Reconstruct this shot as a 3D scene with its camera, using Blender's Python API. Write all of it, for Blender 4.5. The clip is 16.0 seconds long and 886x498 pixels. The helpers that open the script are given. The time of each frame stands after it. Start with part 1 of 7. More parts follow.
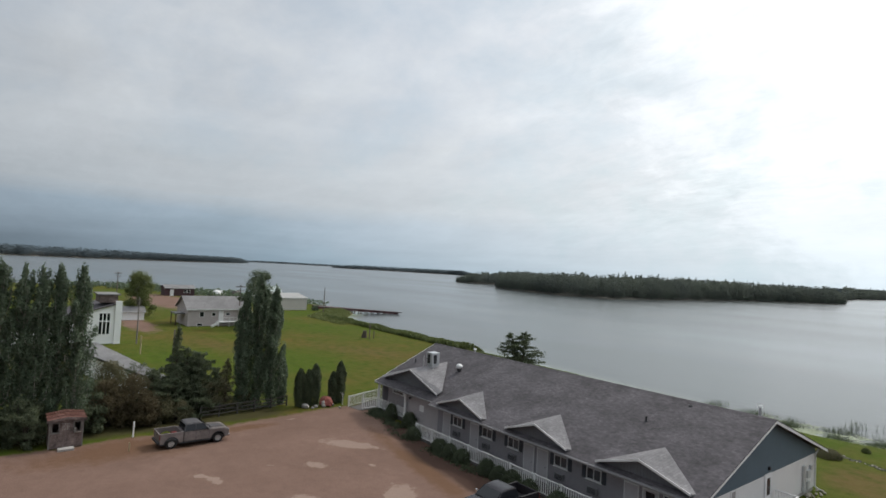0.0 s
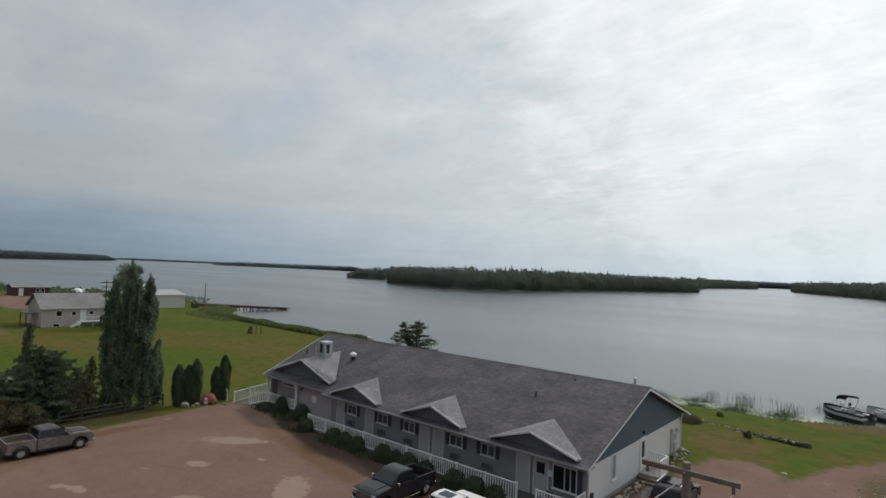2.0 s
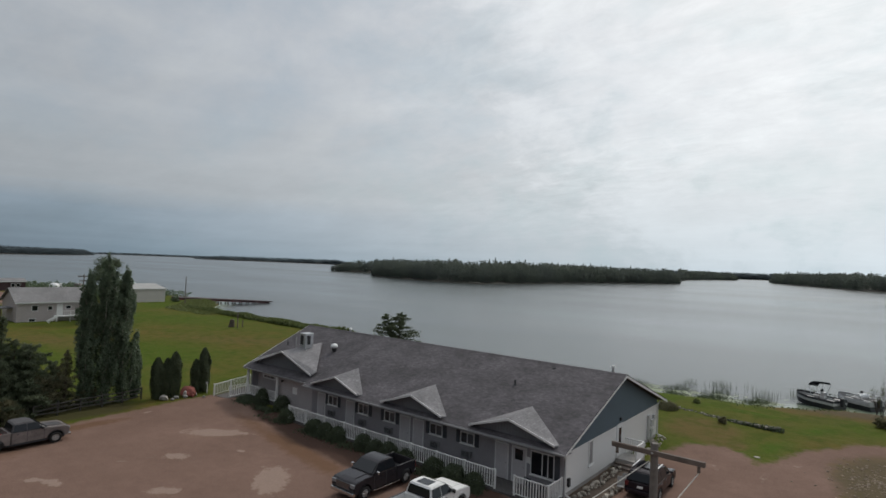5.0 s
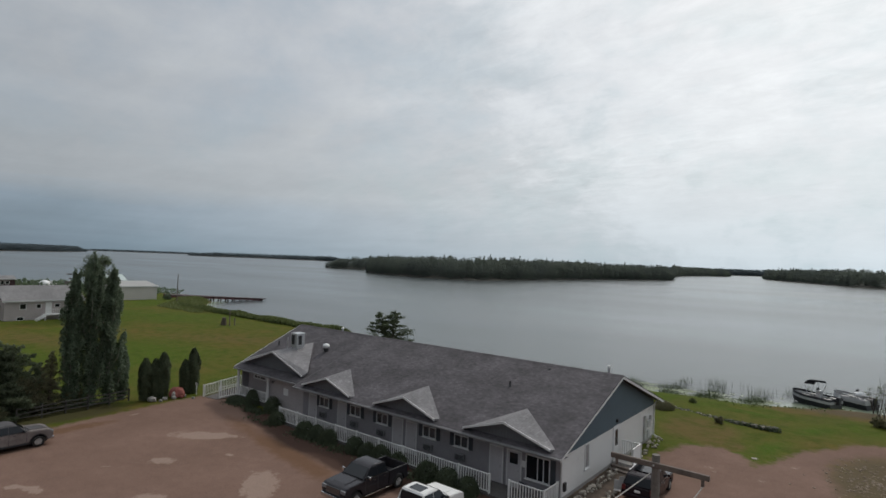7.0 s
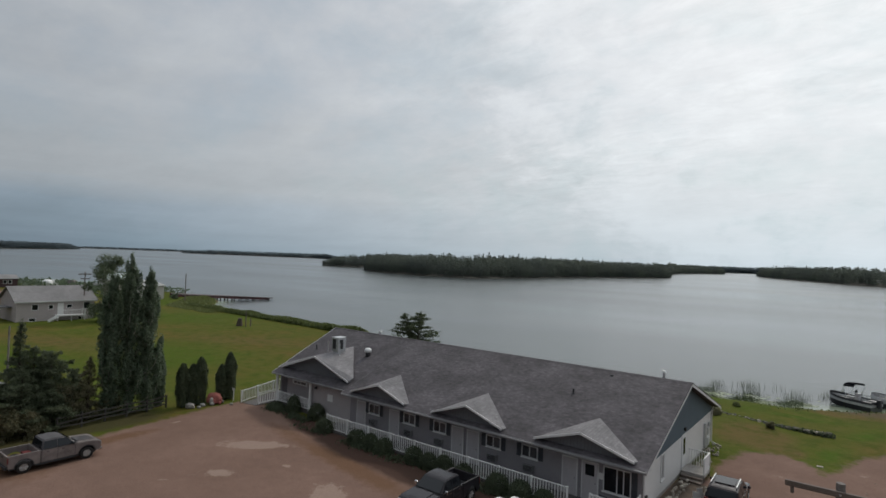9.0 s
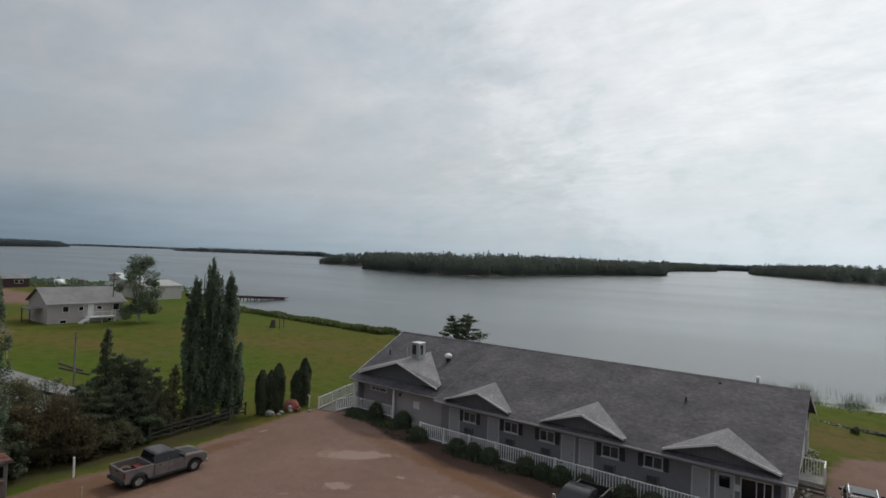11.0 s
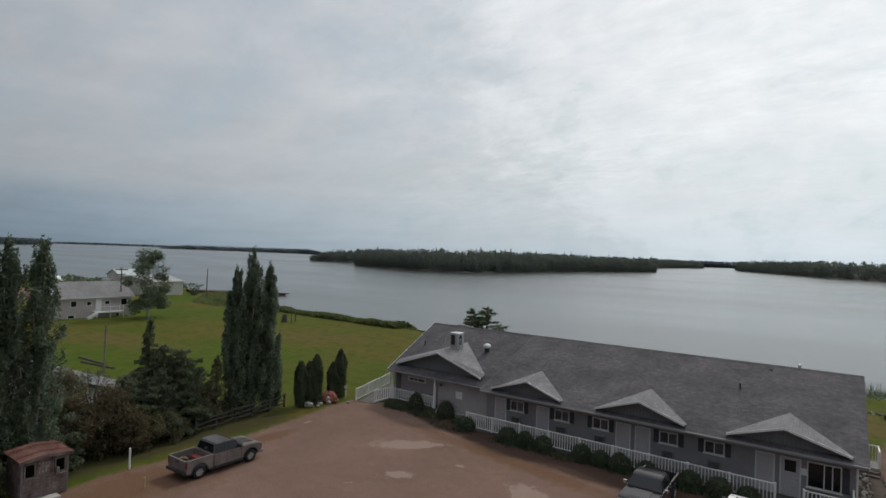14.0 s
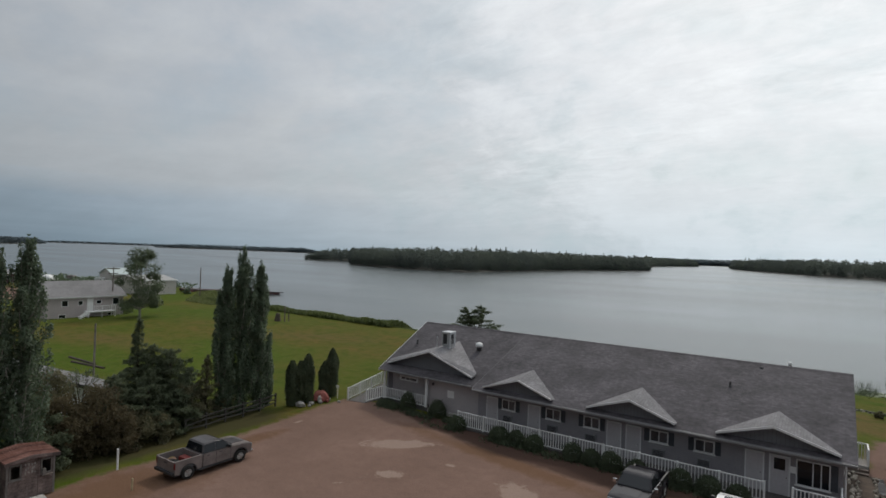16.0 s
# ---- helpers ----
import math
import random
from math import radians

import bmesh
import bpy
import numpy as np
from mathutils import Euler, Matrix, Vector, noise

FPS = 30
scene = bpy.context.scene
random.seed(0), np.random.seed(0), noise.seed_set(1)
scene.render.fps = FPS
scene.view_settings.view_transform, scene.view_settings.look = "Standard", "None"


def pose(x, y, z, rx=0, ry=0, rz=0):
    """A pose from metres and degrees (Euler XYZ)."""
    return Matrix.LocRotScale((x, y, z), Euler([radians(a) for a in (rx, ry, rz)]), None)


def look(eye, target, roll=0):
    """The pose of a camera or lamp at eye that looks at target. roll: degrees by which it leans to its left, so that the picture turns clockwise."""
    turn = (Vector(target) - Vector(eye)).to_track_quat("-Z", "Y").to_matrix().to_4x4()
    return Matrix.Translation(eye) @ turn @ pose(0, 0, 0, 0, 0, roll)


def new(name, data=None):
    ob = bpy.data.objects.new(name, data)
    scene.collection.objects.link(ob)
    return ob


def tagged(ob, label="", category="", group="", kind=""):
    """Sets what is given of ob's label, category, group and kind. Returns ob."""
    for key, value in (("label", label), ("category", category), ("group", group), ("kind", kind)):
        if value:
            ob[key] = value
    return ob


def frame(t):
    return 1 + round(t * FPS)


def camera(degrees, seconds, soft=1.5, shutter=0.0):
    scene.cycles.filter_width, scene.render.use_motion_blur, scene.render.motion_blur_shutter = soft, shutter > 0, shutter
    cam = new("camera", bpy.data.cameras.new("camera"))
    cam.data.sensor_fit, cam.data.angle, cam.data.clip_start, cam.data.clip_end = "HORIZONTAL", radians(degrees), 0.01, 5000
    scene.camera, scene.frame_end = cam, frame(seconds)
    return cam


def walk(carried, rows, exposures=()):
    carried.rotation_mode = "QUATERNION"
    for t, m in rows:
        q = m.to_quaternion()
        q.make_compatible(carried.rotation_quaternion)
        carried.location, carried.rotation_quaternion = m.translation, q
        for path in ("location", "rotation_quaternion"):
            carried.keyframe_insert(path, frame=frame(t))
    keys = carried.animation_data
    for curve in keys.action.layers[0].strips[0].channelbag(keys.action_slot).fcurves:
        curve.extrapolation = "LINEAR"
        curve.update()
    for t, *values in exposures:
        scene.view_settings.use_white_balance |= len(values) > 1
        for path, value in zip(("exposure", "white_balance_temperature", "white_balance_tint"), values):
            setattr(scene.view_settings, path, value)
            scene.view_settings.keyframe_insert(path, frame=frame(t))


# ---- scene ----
cam = camera(77.7, 16.0, soft=1.6)
METRES, EYE, TILT, LEAN, TURN = 20.0, 13.5, 2.25, -3.1, 51.6
ROWS = [
    (0.0, 0.0, 0.0, 0.0, -0.0, 0.0, -0.0),
    (0.5, -0.0086, 0.0121, -0.01, -2.78, -0.09, 0.03),
    (1.0, -0.0146, 0.0268, -0.0237, -8.64, -0.16, 0.05),
    (1.5, -0.0138, 0.0277, -0.0359, -10.76, -0.3, 0.08),
    (2.0, -0.0103, 0.025, -0.0449, -11.27, -0.45, 0.14),
    (2.5, -0.0089, 0.0213, -0.0523, -11.5, -0.56, 0.19),
    (3.0, -0.0064, 0.017, -0.0576, -11.89, -0.7, 0.22),
    (3.5, -0.0039, 0.014, -0.0583, -12.25, -0.84, 0.27),
    (4.0, -0.0018, 0.0106, -0.0572, -12.5, -0.94, 0.3),
    (6.5, 0.0241, 0.0374, -0.0488, -13.31, -1.52, 0.36),
    (7.0, 0.0184, 0.0539, -0.0466, -13.43, -1.57, 0.35),
    (7.5, -0.0038, 0.0777, -0.0424, -13.6, -1.66, 0.35),
    (8.0, -0.0439, 0.1033, -0.0392, -13.73, -1.72, 0.36),
    (8.5, -0.0962, 0.1294, -0.0343, -13.86, -1.81, 0.34),
    (9.0, -0.1761, 0.1631, -0.0288, -14.02, -1.83, 0.32),
    (9.5, -0.263, 0.1956, -0.0188, -14.17, -1.9, 0.34),
    (10.0, -0.3526, 0.2299, -0.0087, -14.33, -1.96, 0.32),
    (12.5, -0.7018, 0.3557, 0.0004, -15.68, -2.25, 0.28),
    (13.0, -0.7197, 0.3615, -0.0132, -15.82, -2.28, 0.31),
    (13.5, -0.7248, 0.3639, -0.0268, -15.94, -2.31, 0.31),
    (14.0, -0.7245, 0.3649, -0.034, -16.09, -2.36, 0.31),
    (14.5, -0.722, 0.366, -0.0375, -16.23, -2.41, 0.34),
    (15.0, -0.716, 0.3662, -0.0385, -16.34, -2.44, 0.34),
    (15.5, -0.7127, 0.3657, -0.0366, -16.48, -2.47, 0.35),
    (16.0, -0.7087, 0.3658, -0.0333, -16.56, -2.51, 0.34),
]
walk(cam, [(t, pose(0, 0, EYE, TILT, LEAN, TURN) @ pose(METRES * x, METRES * y, METRES * z, 90 + pitch, roll, yaw)) for t, x, y, z, yaw, pitch, roll in ROWS],
     exposures=((0.0, 0.31), (0.5, 0.25), (1.0, 0.16), (1.5, 0.04), (2.0, -0.02), (2.5, -0.06), (3.0, -0.1), (4.0, -0.12), (9.0, -0.14), (12.5, -0.14), (16.0, -0.13)))

# ---- world and sun ----
SUN_AZ, SUN_EL = 95.0, 44.0
sun_dir = Vector((math.cos(radians(SUN_AZ)) * math.cos(radians(SUN_EL)), math.sin(radians(SUN_AZ)) * math.cos(radians(SUN_EL)), math.sin(radians(SUN_EL))))
world = bpy.data.worlds.new("overcast_sky")
scene.world = world
world.use_nodes = True
W = world.node_tree
W.nodes.clear()


def wn(kind, **values):
    n = W.nodes.new(kind)
    for k, v in values.items():
        n.inputs[k].default_value = v
    return n


def wmath(op, a, b=None, clamp=False):
    n = W.nodes.new("ShaderNodeMath")
    n.operation, n.use_clamp = op, clamp
    for i, v in enumerate((a, b)):
        if v is None:
            continue
        if isinstance(v, (int, float)):
            n.inputs[i].default_value = v
        else:
            W.links.new(v, n.inputs[i])
    return n.outputs[0]


def wmix(f, a, b):
    n = W.nodes.new("ShaderNodeMix")
    n.data_type = "RGBA"
    for sock, v in ((n.inputs[0], f), (n.inputs[6], a), (n.inputs[7], b)):
        if isinstance(v, tuple):
            sock.default_value = (*v, 1)
        elif isinstance(v, (int, float)):
            sock.default_value = v
        else:
            W.links.new(v, sock)
    return n.outputs[2]


sky = W.nodes.new("ShaderNodeTexSky")
sky.sky_type, sky.sun_disc = "NISHITA", False
sky.sun_elevation, sky.sun_rotation = radians(SUN_EL), radians(90 - SUN_AZ)
sky.air_density, sky.dust_density = 1.0, 2.0
coord = W.nodes.new("ShaderNodeTexCoord")
split = W.nodes.new("ShaderNodeSeparateXYZ")
W.links.new(coord.outputs["Generated"], split.inputs[0])
up = wmath("MAXIMUM", split.outputs[2], 0.0)
lift = wmath("ADD", up, 0.22)
flat = W.nodes.new("ShaderNodeCombineXYZ")
W.links.new(wmath("DIVIDE", split.outputs[0], lift), flat.inputs[0])
W.links.new(wmath("DIVIDE", split.outputs[1], lift), flat.inputs[1])
turn = W.nodes.new("ShaderNodeMapping")
turn.inputs["Rotation"].default_value = (0, 0, radians(-20))
turn.inputs["Scale"].default_value = (0.55, 1.0, 1.0)
W.links.new(flat.outputs[0], turn.inputs[0])
broad = wn("ShaderNodeTexNoise", Scale=0.55, Detail=5.0, Roughness=0.5, Distortion=0.2)
fine = wn("ShaderNodeTexNoise", Scale=2.6, Detail=7.0, Roughness=0.6, Distortion=0.3)
W.links.new(turn.outputs[0], broad.inputs["Vector"])
W.links.new(turn.outputs[0], fine.inputs["Vector"])
dot = W.nodes.new("ShaderNodeVectorMath")
dot.operation = "DOT_PRODUCT"
dot.inputs[1].default_value = (math.cos(radians(84)) * math.cos(radians(33)), math.sin(radians(84)) * math.cos(radians(33)), math.sin(radians(33)))
W.links.new(coord.outputs["Generated"], dot.inputs[0])
near_sun = wmath("MULTIPLY_ADD", dot.outputs["Value"], 0.5)
near_sun.node.inputs[2].default_value = 0.5
glow = wmath("ADD", wmath("MULTIPLY", wmath("POWER", near_sun, 1.6), 0.52), wmath("MULTIPLY", wmath("POWER", near_sun, 14.0), 0.21))
low = wmath("POWER", wmath("SUBTRACT", 1.0, up), 10.0)
puffs = wn("ShaderNodeTexNoise", Scale=6.0, Detail=9.0, Roughness=0.61, Distortion=0.15)
stretch_sky = W.nodes.new("ShaderNodeMapping")
stretch_sky.inputs["Scale"].default_value = (1.0, 1.0, 1.7)
W.links.new(coord.outputs["Generated"], stretch_sky.inputs[0])
W.links.new(stretch_sky.outputs[0], puffs.inputs["Vector"])
puff = wmath("MULTIPLY", wmath("SUBTRACT", puffs.outputs[0], 0.5), wmath("ADD", 0.12, wmath("MULTIPLY", wmath("POWER", near_sun, 7.0), 0.85)))
cloud_var = wmath("ADD", wmath("MULTIPLY", wmath("SUBTRACT", broad.outputs[0], 0.5), 0.38), wmath("MULTIPLY", wmath("SUBTRACT", fine.outputs[0], 0.5), 0.26))
cloud_var = wmath("MULTIPLY", wmath("ADD", cloud_var, puff), wmath("SUBTRACT", 1.0, wmath("MULTIPLY", low, 0.6)))
light = wmath("ADD", wmath("ADD", 0.27, glow), wmath("MULTIPLY", cloud_var, wmath("ADD", 0.30, wmath("MULTIPLY", glow, 0.75))))
bank = wmath("MULTIPLY", wmath("SUBTRACT", wmath("ADD", dot.outputs["Value"], wmath("MULTIPLY", wmath("SUBTRACT", puffs.outputs[0], 0.5), 0.55)), 0.76), 12.0, clamp=True)
light = wmath("ADD", light, wmath("MULTIPLY", wmath("SUBTRACT", bank, 0.35), 0.075))
light = wmath("SUBTRACT", light, wmath("MULTIPLY", low, wmath("SUBTRACT", 0.25, wmath("MULTIPLY", glow, 0.36))))
layers_map = W.nodes.new("ShaderNodeMapping")
layers_map.inputs["Scale"].default_value = (1.0, 1.0, 13.0)
W.links.new(coord.outputs["Generated"], layers_map.inputs[0])
layers = wn("ShaderNodeTexNoise", Scale=1.5, Detail=5.0, Roughness=0.55, Distortion=0.35)
W.links.new(layers_map.outputs[0], layers.inputs["Vector"])
light = wmath("ADD", light, wmath("MULTIPLY", wmath("SUBTRACT", layers.outputs[0], 0.5), wmath("MULTIPLY", wmath("POWER", wmath("SUBTRACT", 1.0, up), 3.0), 0.20)))
ripple_map = W.nodes.new("ShaderNodeMapping")
ripple_map.inputs["Rotation"].default_value = (0, 0, radians(38))
ripple_map.inputs["Scale"].default_value = (1.0, 2.0, 1.0)
W.links.new(flat.outputs[0], ripple_map.inputs[0])
ripples = wn("ShaderNodeTexNoise", Scale=7.0, Detail=7.0, Roughness=0.66, Distortion=0.8)
W.links.new(ripple_map.outputs[0], ripples.inputs["Vector"])
light = wmath("ADD", light, wmath("MULTIPLY", wmath("SUBTRACT", ripples.outputs[0], 0.5), wmath("MULTIPLY", wmath("SUBTRACT", 1.0, low), wmath("MULTIPLY", wmath("MULTIPLY", wmath("SUBTRACT", broad.outputs[0], 0.40), 4.0, clamp=True), wmath("ADD", 0.06, wmath("MULTIPLY", wmath("POWER", near_sun, 7.0), 0.75))))))
band = wmath("MULTIPLY", wmath("SUBTRACT", wmath("ADD", 0.104, wmath("MULTIPLY", wmath("SUBTRACT", layers.outputs[0], 0.5), 0.06)), up), 36.0, clamp=True)
band = wmath("MULTIPLY", band, wmath("MULTIPLY", wmath("SUBTRACT", 0.86, near_sun), 4.0, clamp=True))
light = wmath("SUBTRACT", light, wmath("MULTIPLY", band, 0.04))
light = wmath("SUBTRACT", light, wmath("MULTIPLY", wmath("MAXIMUM", wmath("SUBTRACT", light, 0.76), 0.0), 0.12))
overhead = wmath("MULTIPLY", wmath("SUBTRACT", up, 0.45), 2.2, clamp=True)
light = wmath("MULTIPLY", light, wmath("ADD", 1.0, wmath("MULTIPLY", overhead, 0.75)))
gap = wmath("MULTIPLY", wmath("MULTIPLY", wmath("SUBTRACT", 0.53, puffs.outputs[0], clamp=True), 6.0, clamp=True), wmath("MULTIPLY", wmath("POWER", near_sun, 4.0), 0.05))
grey = W.nodes.new("ShaderNodeCombineColor")
W.links.new(wmath("MULTIPLY", wmath("SUBTRACT", light, gap), wmath("ADD", wmath("SUBTRACT", wmath("SUBTRACT", 0.925, wmath("MULTIPLY", low, 0.085)), wmath("MULTIPLY", band, 0.09)), wmath("MULTIPLY", glow, 0.07))), grey.inputs[0])
W.links.new(light, grey.inputs[1])
W.links.new(wmath("MULTIPLY", light, wmath("ADD", wmath("ADD", wmath("ADD", 1.08, wmath("MULTIPLY", low, 0.05)), wmath("MULTIPLY", band, 0.10)), wmath("MULTIPLY", glow, -0.095))), grey.inputs[2])
blue_sky = wn("ShaderNodeMix")
blue_sky.data_type, blue_sky.blend_type = "RGBA", "MULTIPLY"
blue_sky.inputs[0].default_value = 1.0
W.links.new(sky.outputs[0], blue_sky.inputs[6])
blue_sky.inputs[7].default_value = (0.10, 0.10, 0.10, 1)
thin = wmath("MULTIPLY", wmath("SUBTRACT", 0.60, wmath("MULTIPLY_ADD", broad.outputs[0], 0.5), clamp=True), 1.6, clamp=True)
halves = [n for n in W.nodes if n.type == "MATH" and n.operation == "MULTIPLY_ADD"][-1]
W.links.new(wmath("MULTIPLY", puffs.outputs[0], 0.5), halves.inputs[2])
cover = wmath("ADD", wmath("SUBTRACT", 0.97, wmath("MULTIPLY", thin, 0.7)), wmath("MULTIPLY", low, 0.6), clamp=True)
back = wn("ShaderNodeBackground", Strength=1.0)
W.links.new(wmix(cover, blue_sky.outputs[2], grey.outputs[0]), back.inputs[0])
out = W.nodes.new("ShaderNodeOutputWorld")
W.links.new(back.outputs[0], out.inputs[0])

sun_data = bpy.data.lights.new("sun", "SUN")
sun_data.energy, sun_data.angle, sun_data.color = 1.5, radians(5.0), (1.0, 0.94, 0.86)
sun = new("sun", sun_data)
sun.matrix_world = look(sun_dir * 100, (0, 0, 0))

# ---- materials ----
MATS = {}


def mat(name, color, rough=0.8, var=0.25, scale=1.5, fine_scale=18.0, bump=0.15, metal=0.0, tint=None, per="", spec=0.4, fine_var=0.5):
    """A procedural surface: base colour varied by a broad and a fine noise, with relief."""
    if name in MATS:
        return MATS[name]
    m = bpy.data.materials.new(name)
    m.use_nodes = True
    t = m.node_tree
    b = t.nodes["Principled BSDF"]
    b.inputs["Roughness"].default_value = rough
    b.inputs["Metallic"].default_value = metal
    b.inputs["Specular IOR Level"].default_value = spec
    geo = t.nodes.new("ShaderNodeNewGeometry")
    n1, n2 = t.nodes.new("ShaderNodeTexNoise"), t.nodes.new("ShaderNodeTexNoise")
    for n, sc in ((n1, scale), (n2, fine_scale)):
        n.inputs["Scale"].default_value, n.inputs["Detail"].default_value, n.inputs["Roughness"].default_value = sc, 6, 0.6
        t.links.new(geo.outputs["Position"], n.inputs["Vector"])
    dark = tuple(c * (1 - var) for c in color)
    lite = tint or tuple(min(1, c * (1 + var)) for c in color)
    mix = t.nodes.new("ShaderNodeMix")
    mix.data_type = "RGBA"
    mix.inputs[6].default_value, mix.inputs[7].default_value = (*dark, 1), (*lite, 1)
    ramp = t.nodes.new("ShaderNodeMapRange")
    ramp.inputs[1].default_value, ramp.inputs[2].default_value = 0.3, 0.7
    t.links.new(n1.outputs[0], ramp.inputs[0])
    fac = ramp.outputs[0]
    if per:
        src = t.nodes.new("ShaderNodeObjectInfo").outputs["Random"] if per == "object" else geo.outputs["Random Per Island"]
        avg = t.nodes.new("ShaderNodeMix")
        avg.inputs[0].default_value = 0.6
        t.links.new(fac, avg.inputs[2])
        t.links.new(src, avg.inputs[3])
        fac = avg.outputs[0]
    t.links.new(fac, mix.inputs[0])
    mul = t.nodes.new("ShaderNodeMix")
    mul.data_type, mul.blend_type = "RGBA", "OVERLAY"
    mul.inputs[0].default_value = fine_var
    t.links.new(mix.outputs[2], mul.inputs[6])
    t.links.new(n2.outputs[0], mul.inputs[7])
    t.links.new(mul.outputs[2], b.inputs["Base Color"])
    if bump:
        bp = t.nodes.new("ShaderNodeBump")
        bp.inputs["Strength"].default_value, bp.inputs["Distance"].default_value = bump, 0.02
        t.links.new(n2.outputs[0], bp.inputs["Height"])
        t.links.new(bp.outputs[0], b.inputs["Normal"])
    MATS[name] = m
    return m


def banded(m, axis, period, strength=0.5, depth=0.012, darken=0.25, duty=0.12):
    """Adds laps or courses along one axis of the world to a surface, as relief with a darker joint."""
    t = m.node_tree
    b = t.nodes["Principled BSDF"]
    geo = t.nodes.new("ShaderNodeNewGeometry")
    sep = t.nodes.new("ShaderNodeSeparateXYZ")
    t.links.new(geo.outputs["Position"], sep.inputs[0])
    mod = t.nodes.new("ShaderNodeMath")
    mod.operation = "FLOORED_MODULO"
    mod.inputs[1].default_value = period
    t.links.new(sep.outputs[axis], mod.inputs[0])
    ratio = t.nodes.new("ShaderNodeMath")
    ratio.operation = "DIVIDE"
    ratio.inputs[1].default_value = period
    t.links.new(mod.outputs[0], ratio.inputs[0])
    line = t.nodes.new("ShaderNodeMath")
    line.operation = "LESS_THAN"
    line.inputs[1].default_value = duty
    t.links.new(ratio.outputs[0], line.inputs[0])
    old = b.inputs["Base Color"].links[0].from_socket
    mx = t.nodes.new("ShaderNodeMix")
    mx.data_type, mx.blend_type = "RGBA", "MULTIPLY"
    sc = t.nodes.new("ShaderNodeMath")
    sc.operation = "MULTIPLY"
    sc.inputs[1].default_value = darken
    t.links.new(line.outputs[0], sc.inputs[0])
    t.links.new(sc.outputs[0], mx.inputs[0])
    t.links.new(old, mx.inputs[6])
    mx.inputs[7].default_value = (0, 0, 0, 1)
    t.links.new(mx.outputs[2], b.inputs["Base Color"])
    bp = t.nodes.new("ShaderNodeBump")
    bp.inputs["Strength"].default_value, bp.inputs["Distance"].default_value = strength, depth
    t.links.new(ratio.outputs[0], bp.inputs["Height"])
    if b.inputs["Normal"].links:
        t.links.new(b.inputs["Normal"].links[0].from_socket, bp.inputs["Normal"])
    t.links.new(bp.outputs[0], b.inputs["Normal"])
    return m


def shingled(m, along, across, width=0.32, course=0.14, contrast=0.2):
    """Adds courses of staggered shingle tabs to a roof, each tab of its own tone, with a dark butt line and relief."""
    t = m.node_tree
    b = t.nodes["Principled BSDF"]
    geo = t.nodes.new("ShaderNodeNewGeometry")
    sep, com = t.nodes.new("ShaderNodeSeparateXYZ"), t.nodes.new("ShaderNodeCombineXYZ")
    t.links.new(geo.outputs["Position"], sep.inputs[0])
    t.links.new(sep.outputs[along], com.inputs[0])
    t.links.new(sep.outputs[across], com.inputs[1])
    tabs = t.nodes.new("ShaderNodeTexBrick")
    for key, value in (("Scale", 1.0), ("Brick Width", width), ("Row Height", course), ("Mortar Size", 0.012), ("Mortar Smooth", 0.4), ("Bias", 0.0)):
        tabs.inputs[key].default_value = value
    tabs.inputs["Color1"].default_value = (1 - contrast, 1 - contrast, 1 - contrast, 1)
    tabs.inputs["Color2"].default_value = (1 + contrast * 0.7, 1 + contrast * 0.7, 1 + contrast * 0.7, 1)
    tabs.inputs["Mortar"].default_value = (0.72, 0.72, 0.72, 1)
    t.links.new(com.outputs[0], tabs.inputs["Vector"])
    mx = t.nodes.new("ShaderNodeMix")
    mx.data_type, mx.blend_type = "RGBA", "MULTIPLY"
    mx.inputs[0].default_value = 1.0
    t.links.new(b.inputs["Base Color"].links[0].from_socket, mx.inputs[6])
    t.links.new(tabs.outputs["Color"], mx.inputs[7])
    t.links.new(mx.outputs[2], b.inputs["Base Color"])
    bp = t.nodes.new("ShaderNodeBump")
    bp.inputs["Strength"].default_value, bp.inputs["Distance"].default_value = 0.5, 0.012
    bp.invert = True
    t.links.new(tabs.outputs["Fac"], bp.inputs["Height"])
    if b.inputs["Normal"].links:
        t.links.new(b.inputs["Normal"].links[0].from_socket, bp.inputs["Normal"])
    t.links.new(bp.outputs[0], b.inputs["Normal"])
    return m


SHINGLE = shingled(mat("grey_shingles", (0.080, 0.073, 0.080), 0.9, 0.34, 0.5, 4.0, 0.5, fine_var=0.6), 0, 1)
# Same shingles for the dormers; the brighter light on their slopes is in the colour.
SHINGLE_LIT = shingled(mat("grey_shingles_lit_copy", (0.200, 0.193, 0.198), 0.9, 0.2, 0.9, 7.0, 0.5), 1, 0, contrast=0.12)
HOUSE_SHINGLE = banded(mat("weathered_house_shingles", (0.19, 0.185, 0.185), 0.9, 0.2, 0.5, 5.0, 0.4), 0, 0.2, 0.4, 0.01, 0.15, 0.2)
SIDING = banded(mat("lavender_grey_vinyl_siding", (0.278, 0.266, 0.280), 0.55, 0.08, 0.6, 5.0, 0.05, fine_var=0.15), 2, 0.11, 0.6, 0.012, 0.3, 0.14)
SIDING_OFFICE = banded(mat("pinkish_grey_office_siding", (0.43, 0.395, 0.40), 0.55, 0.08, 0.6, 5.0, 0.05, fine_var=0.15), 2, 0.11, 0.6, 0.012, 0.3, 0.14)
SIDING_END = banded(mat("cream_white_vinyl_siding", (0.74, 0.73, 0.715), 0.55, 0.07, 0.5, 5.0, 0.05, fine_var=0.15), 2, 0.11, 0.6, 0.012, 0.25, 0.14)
GABLE = banded(mat("slate_blue_vertical_siding", (0.088, 0.126, 0.155), 0.6, 0.10, 0.7, 6.0, 0.05, fine_var=0.2), 1, 0.2, 0.6, 0.012, 0.3, 0.12)
